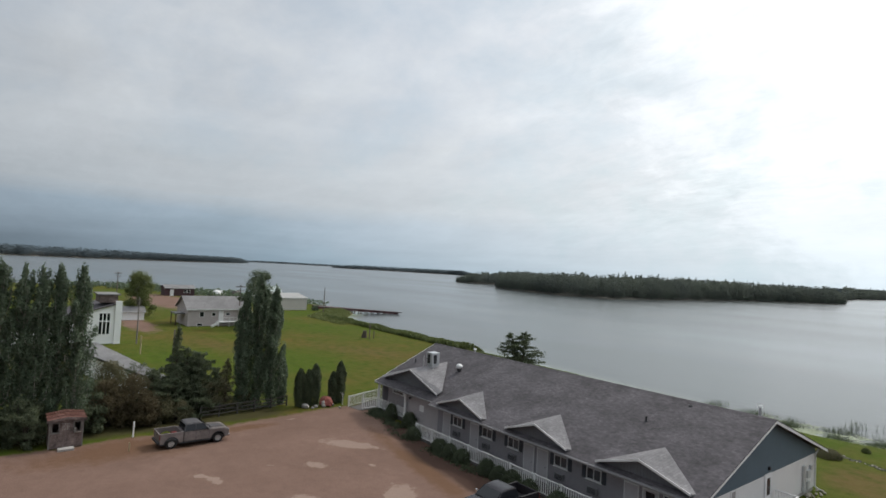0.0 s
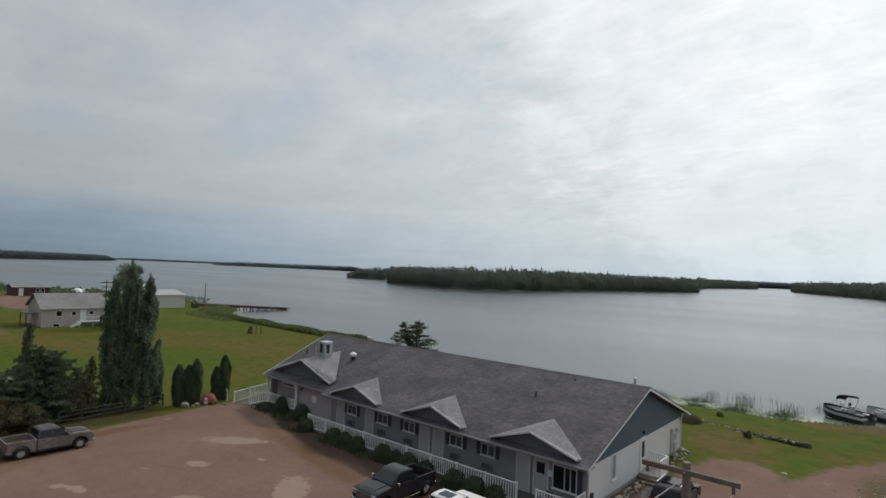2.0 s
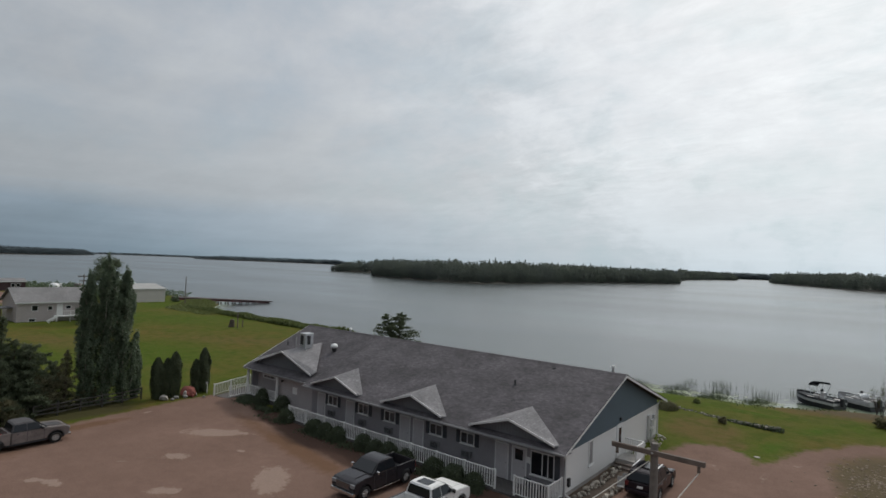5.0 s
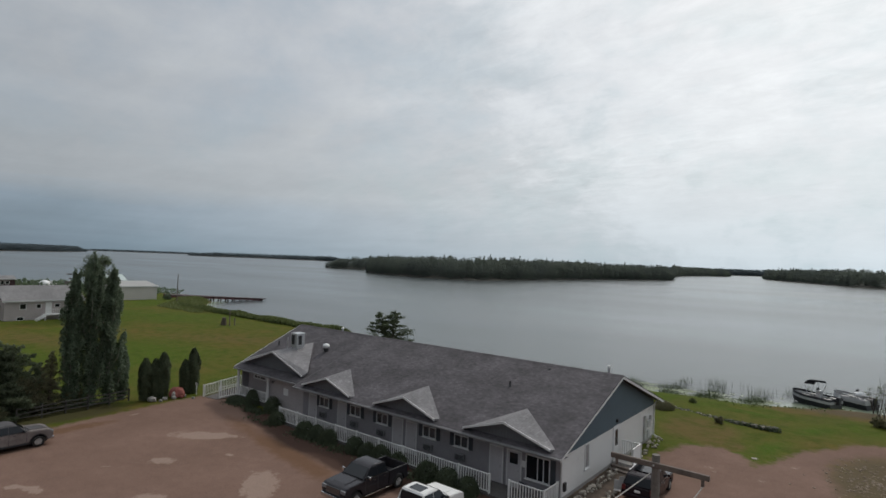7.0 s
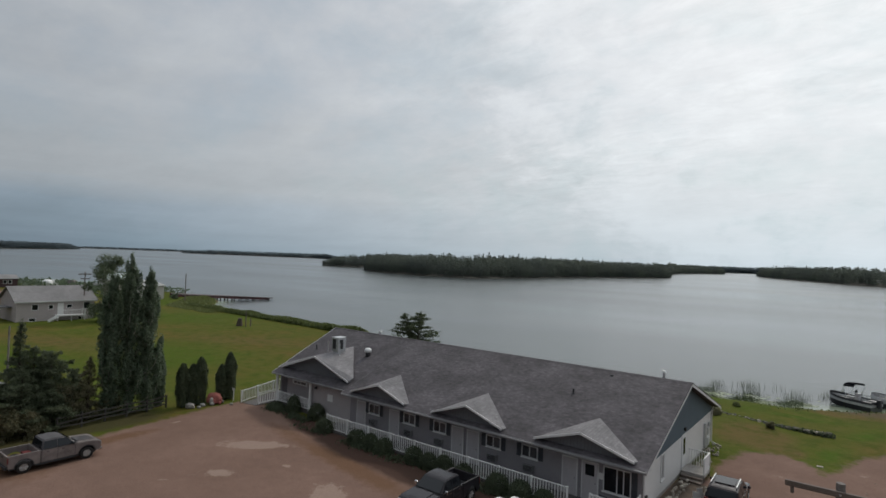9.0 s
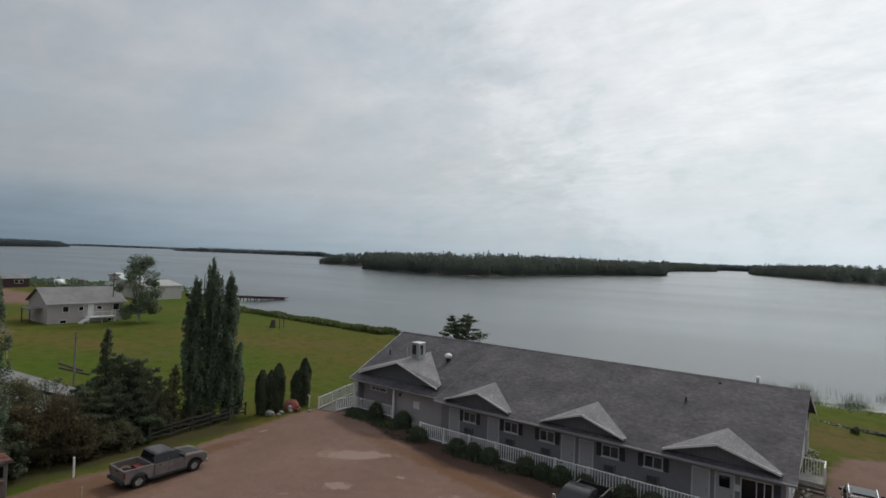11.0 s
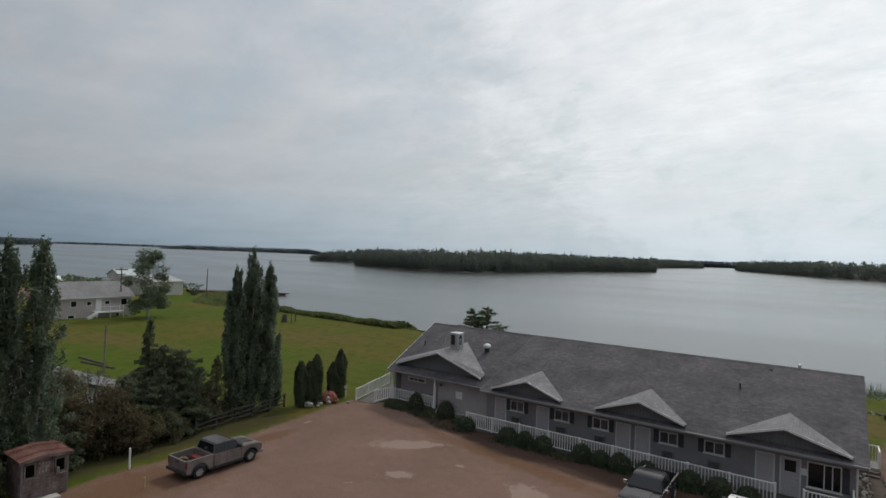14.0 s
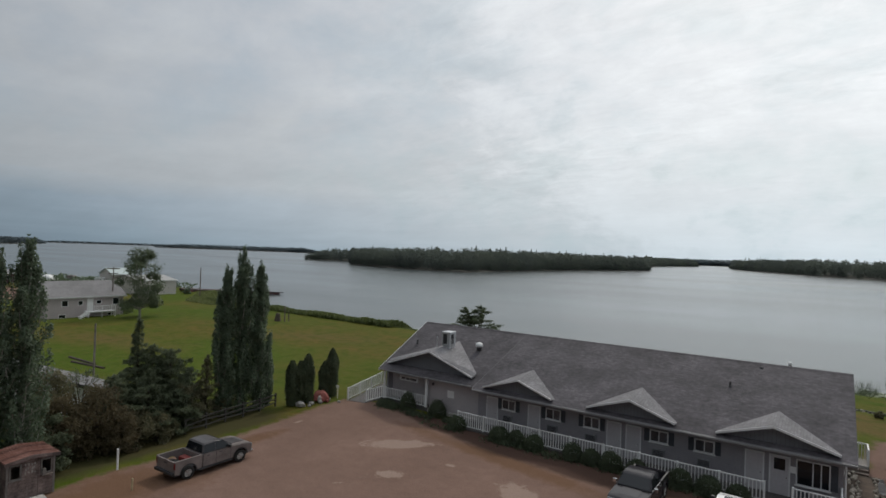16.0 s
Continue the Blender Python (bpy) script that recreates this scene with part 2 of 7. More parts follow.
GABLE_FRONT = banded(mat("slate_blue_dormer_siding", (0.120, 0.124, 0.135), 0.6, 0.10, 0.7, 6.0, 0.05, fine_var=0.2), 0, 0.2, 0.6, 0.012, 0.3, 0.12)
WHITE = mat("white_paint", (0.74, 0.74, 0.73), 0.5, 0.06, 1.2, 12.0, 0.05, fine_var=0.2)
FASCIA = mat("grey_eave_trim", (0.19, 0.187, 0.192), 0.5, 0.1, 1.0, 10.0, 0.05, fine_var=0.2)
TRIM = mat("off_white_trim", (0.62, 0.62, 0.62), 0.5, 0.08, 1.0, 10.0, 0.05, fine_var=0.2)
DOOR = mat("pale_grey_door_paint", (0.45, 0.43, 0.445), 0.45, 0.05, 1.0, 8.0, 0.03, fine_var=0.15)
SHUTTER = mat("charcoal_shutter", (0.05, 0.055, 0.065), 0.6, 0.15, 2.0, 14.0, 0.1)
CONCRETE = mat("concrete", (0.36, 0.34, 0.32), 0.9, 0.2, 1.2, 12.0, 0.3)
DECK = banded(mat("worn_deck_boards", (0.095, 0.088, 0.085), 0.85, 0.25, 1.0, 12.0, 0.2), 0, 0.14, 0.5, 0.01, 0.5, 0.08)
WOOD = mat("weathered_timber", (0.15, 0.122, 0.105), 0.9, 0.3, 1.6, 22.0, 0.4)
HUTWOOD = banded(mat("grey_brown_hut_boards", (0.165, 0.126, 0.115), 0.9, 0.55, 2.2, 14.0, 0.4, fine_var=0.8), 2, 0.16, 0.6, 0.02, 0.4, 0.1)
RUST = banded(mat("rusty_corrugated_roof", (0.245, 0.098, 0.066), 0.75, 0.35, 1.8, 12.0, 0.3, tint=(0.32, 0.17, 0.14)), 0, 0.16, 0.9, 0.04, 0.45, 0.35)
DOCK = mat("dark_dock_timber", (0.075, 0.055, 0.055), 0.9, 0.35, 0.8, 10.0, 0.3)
DOCK_RED = mat("red_brown_dock_timber", (0.15, 0.06, 0.065), 0.9, 0.3, 0.8, 10.0, 0.3)
GALV = mat("galvanised_steel", (0.55, 0.56, 0.57), 0.45, 0.12, 2.0, 14.0, 0.08, metal=0.6)
DARK = mat("dark_metal", (0.03, 0.03, 0.032), 0.5, 0.2, 2.0, 14.0, 0.1)
RUBBER = mat("tyre_rubber", (0.022, 0.021, 0.02), 0.9, 0.2, 3.0, 20.0, 0.2)
RIM = mat("alloy_rim", (0.42, 0.41, 0.40), 0.35, 0.15, 4.0, 20.0, 0.05, metal=0.7)
BARK = mat("pale_poplar_bark", (0.30, 0.29, 0.25), 0.9, 0.35, 2.0, 14.0, 0.5)
BARK_DARK = mat("dark_bark", (0.075, 0.06, 0.048), 0.95, 0.3, 2.0, 14.0, 0.5)
MOSSY = mat("dark_mossy_stone", (0.115, 0.112, 0.09), 0.95, 0.5, 1.6, 9.0, 0.4, per="object")
SOIL = mat("dark_garden_soil", (0.085, 0.062, 0.046), 0.95, 0.3, 1.5, 14.0, 0.4)
EDGE_STONE = mat("tan_edging_stone", (0.40, 0.36, 0.305), 0.9, 0.5, 1.2, 9.0, 0.4, per="object")
RUBBLE = mat("tan_rubble", (0.26, 0.205, 0.155), 0.9, 0.4, 1.2, 9.0, 0.4, per="island")
POST = mat("pale_grey_pole_timber", (0.18, 0.162, 0.148), 0.9, 0.25, 1.6, 18.0, 0.4)
STONE = mat("field_stone", (0.29, 0.275, 0.255), 0.9, 0.35, 1.2, 9.0, 0.4, per="object")
RED_STONE = mat("pinkish_red_boulder", (0.20, 0.038, 0.030), 0.85, 0.35, 1.7, 8.0, 0.5, tint=(0.30, 0.105, 0.085))
# Darker tone for the silver pickup's cab and hood ridge.
DARK_CAB = mat("dusty_dark_cab_and_hood", (0.075, 0.07, 0.072), 0.4, 0.3, 1.2, 7.0, 0.02, fine_var=0.3)
GREY_PAINT = mat("dusty_silver_truck_paint", (0.185, 0.158, 0.149), 0.5, 0.3, 1.2, 7.0, 0.02, metal=0.12, fine_var=0.3)
BLACK_PAINT = mat("black_truck_paint", (0.026, 0.024, 0.028), 0.18, 0.2, 1.2, 9.0, 0.0, spec=0.3, fine_var=0.2)
WHITE_PAINT = mat("white_truck_paint", (0.72, 0.715, 0.70), 0.3, 0.04, 1.2, 9.0, 0.0, spec=0.55, fine_var=0.1)
CAR_PAINT = mat("dark_maroon_car_paint", (0.016, 0.010, 0.014), 0.2, 0.2, 1.2, 9.0, 0.0, spec=0.3, fine_var=0.2)
CHROME = mat("chrome", (0.62, 0.62, 0.63), 0.2, 0.05, 2.0, 9.0, 0.0, metal=1.0, fine_var=0.1)
LAMPGLASS = mat("headlight_glass", (0.24, 0.245, 0.255), 0.2, 0.1, 5.0, 20.0, 0.0, fine_var=0.1)
TAIL_RED = mat("red_tail_light", (0.12, 0.014, 0.014), 0.3, 0.1, 5.0, 20.0, 0.0)
HOUSE_WALL = banded(mat("pale_mauve_house_siding", (0.45, 0.40, 0.395), 0.6, 0.08, 0.4, 4.0, 0.05, fine_var=0.15), 2, 0.12, 0.5, 0.012, 0.25, 0.14)
RED_WALL = mat("dark_red_cabin_boards", (0.065, 0.036, 0.04), 0.8, 0.2, 0.6, 6.0, 0.2)
SHED_WALL = mat("beige_metal_cladding", (0.50, 0.47, 0.435), 0.6, 0.06, 0.3, 4.0, 0.05, fine_var=0.2)
CHURCH = mat("bright_white_stucco", (0.88, 0.88, 0.87), 0.8, 0.04, 0.5, 8.0, 0.1, fine_var=0.15)
HULL_DARK = mat("dark_boat_hull", (0.035, 0.036, 0.042), 0.3, 0.15, 2.0, 12.0, 0.0)
HULL_GREY = mat("silver_boat_panel", (0.48, 0.48, 0.49), 0.35, 0.1, 2.0, 12.0, 0.0, metal=0.4)
CANVAS = mat("navy_bimini_canvas", (0.02, 0.022, 0.032), 0.9, 0.15, 3.0, 20.0, 0.1)
VINYL = mat("pale_vinyl_seat", (0.36, 0.345, 0.335), 0.5, 0.08, 3.0, 20.0, 0.05)
LEAF_POPLAR = mat("poplar_leaves", (0.100, 0.142, 0.088), 0.6, 0.2, 0.9, 6.0, 0.0, tint=(0.150, 0.195, 0.120), per="island", fine_var=0.3)
LEAF_BIRCH = mat("yellowish_green_leaves", (0.092, 0.126, 0.070), 0.6, 0.25, 0.9, 6.0, 0.0, tint=(0.142, 0.175, 0.102), per="island", fine_var=0.3)
LEAF_PINE = mat("pine_needles", (0.108, 0.136, 0.080), 0.7, 0.25, 0.9, 6.0, 0.0, tint=(0.165, 0.192, 0.115), per="island", fine_var=0.3)
LEAF_RED = mat("red_brown_shrub_leaves", (0.104, 0.092, 0.050), 0.75, 0.25, 0.5, 6.0, 0.0, tint=(0.158, 0.126, 0.072), per="island", fine_var=0.3)
LEAF_RUST = mat("brown_green_shrub_leaves", (0.128, 0.138, 0.076), 0.75, 0.25, 0.35, 6.0, 0.0, tint=(0.215, 0.190, 0.112), per="island", fine_var=0.3)
LEAF_CEDAR = mat("cedar_foliage", (0.070, 0.096, 0.050), 0.75, 0.28, 1.5, 8.0, 0.0, tint=(0.112, 0.132, 0.072), per="island", fine_var=0.3)
LEAF_BUSH = mat("clipped_bush_leaves", (0.068, 0.090, 0.052), 0.7, 0.28, 1.5, 8.0, 0.0, tint=(0.105, 0.130, 0.072), per="island", fine_var=0.3)
LEAF_LIGHT = mat("pale_green_bush_leaves", (0.135, 0.168, 0.052), 0.7, 0.25, 1.5, 8.0, 0.0, tint=(0.195, 0.220, 0.085), per="island", fine_var=0.3)
LEAF_WEED = mat("shore_weed_leaves", (0.106, 0.144, 0.050), 0.75, 0.28, 0.4, 5.0, 0.0, tint=(0.154, 0.180, 0.067), per="island", fine_var=0.3)
LEAF_REED = mat("lake_reeds", (0.060, 0.088, 0.045), 0.75, 0.28, 0.6, 5.0, 0.0, tint=(0.105, 0.130, 0.07), per="island", fine_var=0.3)
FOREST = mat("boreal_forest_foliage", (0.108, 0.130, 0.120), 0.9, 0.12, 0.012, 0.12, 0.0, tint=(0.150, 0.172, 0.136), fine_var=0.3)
# Distance haze is painted into this foliage: bluer, flatter than FOREST.
FAR_FOREST = mat("far_forest_haze_tint", (0.118, 0.150, 0.166), 0.95, 0.06, 0.004, 0.05, 0.0, fine_var=0.15)
SHORE_EARTH = mat("dark_shore_earth", (0.075, 0.07, 0.058), 0.95, 0.3, 0.05, 0.6, 0.1)


def translucent(m, amount):
    """Lets part of the light through, as leaves do."""
    t = m.node_tree
    b = t.nodes["Principled BSDF"]
    thru = t.nodes.new("ShaderNodeBsdfTranslucent")
    mix = t.nodes.new("ShaderNodeMixShader")
    mix.inputs[0].default_value = amount
    t.links.new(b.inputs["Base Color"].links[0].from_socket, thru.inputs[0])
    t.links.new(b.outputs[0], mix.inputs[1])
    t.links.new(thru.outputs[0], mix.inputs[2])
    t.links.new(mix.outputs[0], t.nodes["Material Output"].inputs[0])


for m in (LEAF_RED, LEAF_POPLAR, LEAF_BIRCH, LEAF_PINE, LEAF_RUST, LEAF_WEED, LEAF_REED, FOREST, FAR_FOREST, LEAF_CEDAR, LEAF_BUSH, LEAF_LIGHT):
    translucent(m, 0.55 if m in (LEAF_PINE, LEAF_RUST, LEAF_RED) else 0.45)


def glass(name, color, rough=0.06):
    m = bpy.data.materials.new(name)
    m.use_nodes = True
    b = m.node_tree.nodes["Principled BSDF"]
    b.inputs["Base Color"].default_value = (*color, 1)
    b.inputs["Roughness"].default_value, b.inputs["Specular IOR Level"].default_value = rough, 0.4
    return m


GLASS = glass("dark_window_glass", (0.012, 0.014, 0.017))
DIM_CURTAIN = mat("grey_curtain_behind_glass", (0.10, 0.098, 0.105), 0.15, 0.3, 6.0, 14.0, 0.0)
BLIND = mat("dim_blind_behind_glass", (0.055, 0.056, 0.062), 0.2, 0.4, 5.0, 14.0, 0.0)
CURTAIN = mat("pale_curtain_behind_glass", (0.30, 0.29, 0.29), 0.35, 0.15, 3.0, 12.0, 0.05)


def ground_material():
    m = bpy.data.materials.new("grass_and_gravel_ground")
    m.use_nodes = True
    t = m.node_tree
    b = t.nodes["Principled BSDF"]
    geo = t.nodes.new("ShaderNodeNewGeometry")

    def noise_at(scale, detail=6, rough=0.6):
        n = t.nodes.new("ShaderNodeTexNoise")
        n.inputs["Scale"].default_value, n.inputs["Detail"].default_value, n.inputs["Roughness"].default_value = scale, detail, rough
        t.links.new(geo.outputs["Position"], n.inputs["Vector"])
        return n.outputs[0]

    def rng(v, a, b2, c=0.0, d=1.0):
        n = t.nodes.new("ShaderNodeMapRange")
        for i, x in enumerate((a, b2, c, d)):
            n.inputs[i + 1].default_value = x
        t.links.new(v, n.inputs[0])
        return n.outputs[0]

    def mixc(f, a, c2, mode="MIX"):
        n = t.nodes.new("ShaderNodeMix")
        n.data_type, n.blend_type = "RGBA", mode
        for sock, v in ((n.inputs[0], f), (n.inputs[6], a), (n.inputs[7], c2)):
            if isinstance(v, tuple):
                sock.default_value = (*v, 1)
            elif isinstance(v, (int, float)):
                sock.default_value = v
            else:
                t.links.new(v, sock)
        return n.outputs[2]

    def add(a, c2, k):
        n = t.nodes.new("ShaderNodeMath")
        n.operation = "MULTIPLY_ADD"
        t.links.new(c2, n.inputs[0])
        n.inputs[1].default_value = k
        t.links.new(a, n.inputs[2])
        return n.outputs[0]

    def attr(name):
        n = t.nodes.new("ShaderNodeAttribute")
        n.attribute_name = name
        return n.outputs["Fac"]

    big, mid, small, grain = noise_at(0.035), noise_at(0.22), noise_at(1.6), noise_at(14.0)
    grass = mixc(rng(big, 0.40, 0.60), (0.060, 0.092, 0.010), (0.110, 0.082, 0.022))
    grass = mixc(rng(mid, 0.38, 0.70, 0, 0.75), grass, (0.054, 0.086, 0.009))
    dry = add(attr("dry"), mid, 0.9)
    grass = mixc(rng(dry, 0.55, 1.10, 0, 0.92), grass, (0.112, 0.080, 0.030))
    grass = mixc(rng(dry, 0.25, -0.30, 0, 0.92), grass, (0.052, 0.092, 0.009))
    grass = mixc(rng(small, 0.45, 0.75, 0, 0.6), grass, (0.112, 0.094, 0.028))
    grass = mixc(rng(noise_at(0.7), 0.46, 0.66, 0, 0.68), grass, (0.044, 0.068, 0.008))
    grass = mixc(0.75, grass, grain, "OVERLAY")
    dirt = mixc(rng(mid, 0.3, 0.7), (0.156, 0.100, 0.078), (0.203, 0.131, 0.104))
    dirt = mixc(rng(small, 0.4, 0.75, 0, 0.6), dirt, (0.146, 0.096, 0.077))
    pale = rng(add(add(add(attr("pale"), small, 1.0), grain, 0.3), mid, 0.8), 1.55, 1.66, 0, 0.9)
    dirt = mixc(pale, dirt, (0.268, 0.196, 0.160))
    damp = rng(add(add(attr("damp"), mid, 0.7), small, 0.5), 1.0, 1.35, 0, 0.8)
    dirt = mixc(damp, dirt, (0.132, 0.074, 0.043))
    # Dark bed soil, deepened with the motel's shadow in the same colour.
    soil = rng(add(add(attr("soil"), mid, 0.8), small, 0.5), 0.9, 1.35)
    dirt = mixc(soil, dirt, (0.068, 0.042, 0.033))
    dirt = mixc(0.45, dirt, grain, "OVERLAY")
    edge = rng(add(add(attr("dirt"), small, 1.3), mid, 1.3), 1.05, 1.55)
    color = mixc(edge, grass, dirt)
    # Shade under the poplars and shrubs, painted as a dark brown-green tone.
    verge_shade = rng(add(add(attr("verge_shade"), small, 0.6), mid, 0.4), 0.75, 1.3, 0, 0.85)
    color = mixc(verge_shade, color, (0.050, 0.044, 0.022))
    mud = rng(add(attr("mud"), small, 0.7), 0.55, 0.9)
    color = mixc(mud, color, (0.098, 0.076, 0.046))
    t.links.new(color, b.inputs["Base Color"])
    b.inputs["Roughness"].default_value, b.inputs["Specular IOR Level"].default_value = 0.95, 0.05
    bp = t.nodes.new("ShaderNodeBump")
    bp.inputs["Strength"].default_value, bp.inputs["Distance"].default_value = 0.5, 0.06
    t.links.new(add(grain, small, 1.5), bp.inputs["Height"])
    t.links.new(bp.outputs[0], b.inputs["Normal"])
    return m


def water_material():
    m = bpy.data.materials.new("rippled_lake_water")
    m.use_nodes = True
    t = m.node_tree
    b = t.nodes["Principled BSDF"]
    b.inputs["IOR"].default_value = 1.33
    geo = t.nodes.new("ShaderNodeNewGeometry")
    shallow = t.nodes.new("ShaderNodeAttribute")
    shallow.attribute_name = "shallow"
    bed = t.nodes.new("ShaderNodeMix")
    bed.data_type = "RGBA"
    bed.inputs[6].default_value, bed.inputs[7].default_value = (0.045, 0.055, 0.055, 1), (0.29, 0.34, 0.24, 1)
    t.links.new(shallow.outputs["Fac"], bed.inputs[0])
    t.links.new(bed.outputs[2], b.inputs["Base Color"])
    stretch = t.nodes.new("ShaderNodeMapping")
    stretch.inputs["Rotation"].default_value = (0, 0, radians(-35))
    stretch.inputs["Scale"].default_value = (0.35, 1.0, 1.0)
    t.links.new(geo.outputs["Position"], stretch.inputs[0])
    waves = t.nodes.new("ShaderNodeTexNoise")
    waves.inputs["Scale"].default_value, waves.inputs["Detail"].default_value = 1.1, 5
    t.links.new(stretch.outputs[0], waves.inputs["Vector"])
    wind = t.nodes.new("ShaderNodeTexNoise")
    wind.inputs["Scale"].default_value, wind.inputs["Detail"].default_value = 0.012, 4
    t.links.new(stretch.outputs[0], wind.inputs["Vector"])
    rr = t.nodes.new("ShaderNodeMapRange")
    rr.inputs[1].default_value, rr.inputs[2].default_value, rr.inputs[3].default_value, rr.inputs[4].default_value = 0.35, 0.65, 0.16, 0.24
    t.links.new(wind.outputs[0], rr.inputs[0])
    t.links.new(rr.outputs[0], b.inputs["Roughness"])
    bp = t.nodes.new("ShaderNodeBump")
    bp.inputs["Strength"].default_value, bp.inputs["Distance"].default_value = 0.35, 0.12
    t.links.new(waves.outputs[0], bp.inputs["Height"])
    t.links.new(bp.outputs[0], b.inputs["Normal"])
    return m


# ---- building blocks ----
def thing(name, label, category, at=(0, 0, 0), turn_z=0.0, group="", kind=""):
    ob = new(name)
    ob.empty_display_size = 0.3
    ob.matrix_basis = pose(*at, 0, 0, turn_z)
    return tagged(ob, label, category, group, kind)


def mesh_of(name, bm, material):
    me = bpy.data.meshes.new(name)
    bm.normal_update()
    bm.to_mesh(me)
    bm.free()
    for m in material if isinstance(material, (list, tuple)) else (material,):
        me.materials.append(m)
    return me


def part(name, bm, material, parent=None, label="", smooth=False):
    ob = new(name, mesh_of(name, bm, material))
    if smooth:
        for p in ob.data.polygons:
            p.use_smooth = True
    ob.parent = parent
    if label:
        ob["label"] = label
    return ob


def box(bm, x0, x1, y0, y1, z0, z1, bevel=0.0):
    tmp = bmesh.new() if bevel else bm
    v = [tmp.verts.new(p) for p in ((x0, y0, z0), (x1, y0, z0), (x1, y1, z0), (x0, y1, z0), (x0, y0, z1), (x1, y0, z1), (x1, y1, z1), (x0, y1, z1))]
    for f in ((3, 2, 1, 0), (4, 5, 6, 7), (0, 1, 5, 4), (1, 2, 6, 5), (2, 3, 7, 6), (3, 0, 4, 7)):
        tmp.faces.new([v[i] for i in f])
    if bevel:
        bmesh.ops.bevel(tmp, geom=tmp.edges[:], offset=bevel, segments=2, affect="EDGES", profile=0.5)
        join(bm, tmp)
    return bm


def join(bm, other):
    me = bpy.data.meshes.new("joining")
    other.to_mesh(me)
    other.free()
    bm.from_mesh(me)
    bpy.data.meshes.remove(me)


def boxed(*a, **k):
    return box(bmesh.new(), *a, **k)


def rod(bm, p, q, r0, r1=None, n=8):
    p, q = Vector(p), Vector(q)
    r1 = r0 if r1 is None else r1
    d = (q - p).normalized()
    a = d.orthogonal().normalized()
    b = d.cross(a)
    rings = []
    for c, r in ((p, r0), (q, r1)):
        rings.append([bm.verts.new(c + r * (math.cos(2 * math.pi * i / n) * a + math.sin(2 * math.pi * i / n) * b)) for i in range(n)])
    for i in range(n):
        bm.faces.new((rings[0][i], rings[0][(i + 1) % n], rings[1][(i + 1) % n], rings[1][i]))
    bm.faces.new(rings[0][::-1])
    bm.faces.new(rings[1])
    return bm


def poly(bm, pts, thick=None):
    """A flat polygon, or a slab of it along the vector thick."""
    v = [bm.verts.new(p) for p in pts]
    if thick is None:
        bm.faces.new(v)
        return bm
    w = [bm.verts.new(Vector(p) + Vector(thick)) for p in pts]
    bm.faces.new(v[::-1])
    bm.faces.new(w)
    for i in range(len(v)):
        j = (i + 1) % len(v)
        bm.faces.new((v[i], v[j], w[j], w[i]))
    bmesh.ops.recalc_face_normals(bm, faces=bm.faces[:])
    return bm


def quads(name, centre, size, material, parent=None, flat=0.0, ratio=1.0, seed=1, upright=0.0, out=None, loose=0.6):
    """Many small leaves in one mesh: a quad of its own direction at each centre; with out, each faces roughly that way."""
    rg = np.random.default_rng(seed)
    c = np.asarray(centre, float)
    n = len(c)
    s = np.broadcast_to(np.asarray(size, float), (n,))[:, None] * rg.uniform(0.6, 1.4, (n, 1))
    a = rg.normal(size=(n, 3))
    a[:, 2] *= 1 - flat
    a[:, 2] += upright * 3
    a /= np.linalg.norm(a, axis=1)[:, None] + 1e-9
    if out is None:
        b = np.cross(a, rg.normal(size=(n, 3)))
    else:
        face = np.asarray(out, float)
        face = face / (np.linalg.norm(face, axis=1)[:, None] + 1e-9) + rg.normal(0, loose * 0.58, (n, 3))
        face /= np.linalg.norm(face, axis=1)[:, None] + 1e-9
        a = a - face * np.sum(a * face, axis=1)[:, None]
        a /= np.linalg.norm(a, axis=1)[:, None] + 1e-9
        b = np.cross(face, a)
    b /= np.linalg.norm(b, axis=1)[:, None] + 1e-9
    a, b = a * s * 0.5 * ratio, b * s * 0.5
    v = np.stack((c - a - b * 0.25, c - b * 0.9 + a * 0.1, c + a + b * 0.1, c + b * 0.8), 1).reshape(-1, 3)
    me = bpy.data.meshes.new(name)
    me.vertices.add(4 * n)
    me.vertices.foreach_set("co", v.ravel())
    me.loops.add(4 * n)
    me.loops.foreach_set("vertex_index", np.arange(4 * n, dtype=np.int32))
    me.polygons.add(n)
    me.polygons.foreach_set("loop_start", np.arange(0, 4 * n, 4, dtype=np.int32))
    me.update(calc_edges=True)
    me.validate()
    me.materials.append(material)
    ob = new(name, me)
    ob.parent = parent
    return ob


def stone(seed, sx, sy, sz):
    rg = random.Random(seed)
    bm = bmesh.new()
    bmesh.ops.create_icosphere(bm, subdivisions=1, radius=0.5)
    for v in bm.verts:
        k = rg.uniform(0.78, 1.15)
        v.co = Vector((v.co.x * sx * k, v.co.y * sy * k, v.co.z * sz * k))
    return bm


# ---- ground and lake ----
WATER_Z = -1.3
SHORE_X = (-420, -270, -255, -205, -160, -150, -130, -71, -45, -19, -10.7, -3, 12, 60, 260)
SHORE_Y = (-40, -20, 40, 78, 88, 85, 70, 68.4, 66.2, 64.8, 66.3, 72.2, 76, 82, 95)
LOT = ((-45.6, -30), (-45.0, 1), (-45.4, 9), (-45.1, 13), (-45.3, 16), (-46.0, 19), (-46.5, 22), (-46.7, 26.2), (-43.8, 27.6), (-37, 26.7), (-13.4, 26.6), (-13.2, 34.6), (-11.9, 36.5), (-11.5, 41.0), (-10.9, 43.8),
       (-9.2, 45.0), (-7.8, 43.6), (-6.9, 41.6), (-5.6, 43.8), (-4.2, 49.2), (-1.2, 54.4), (8, 58), (14, 50), (40, 40), (40, -30))


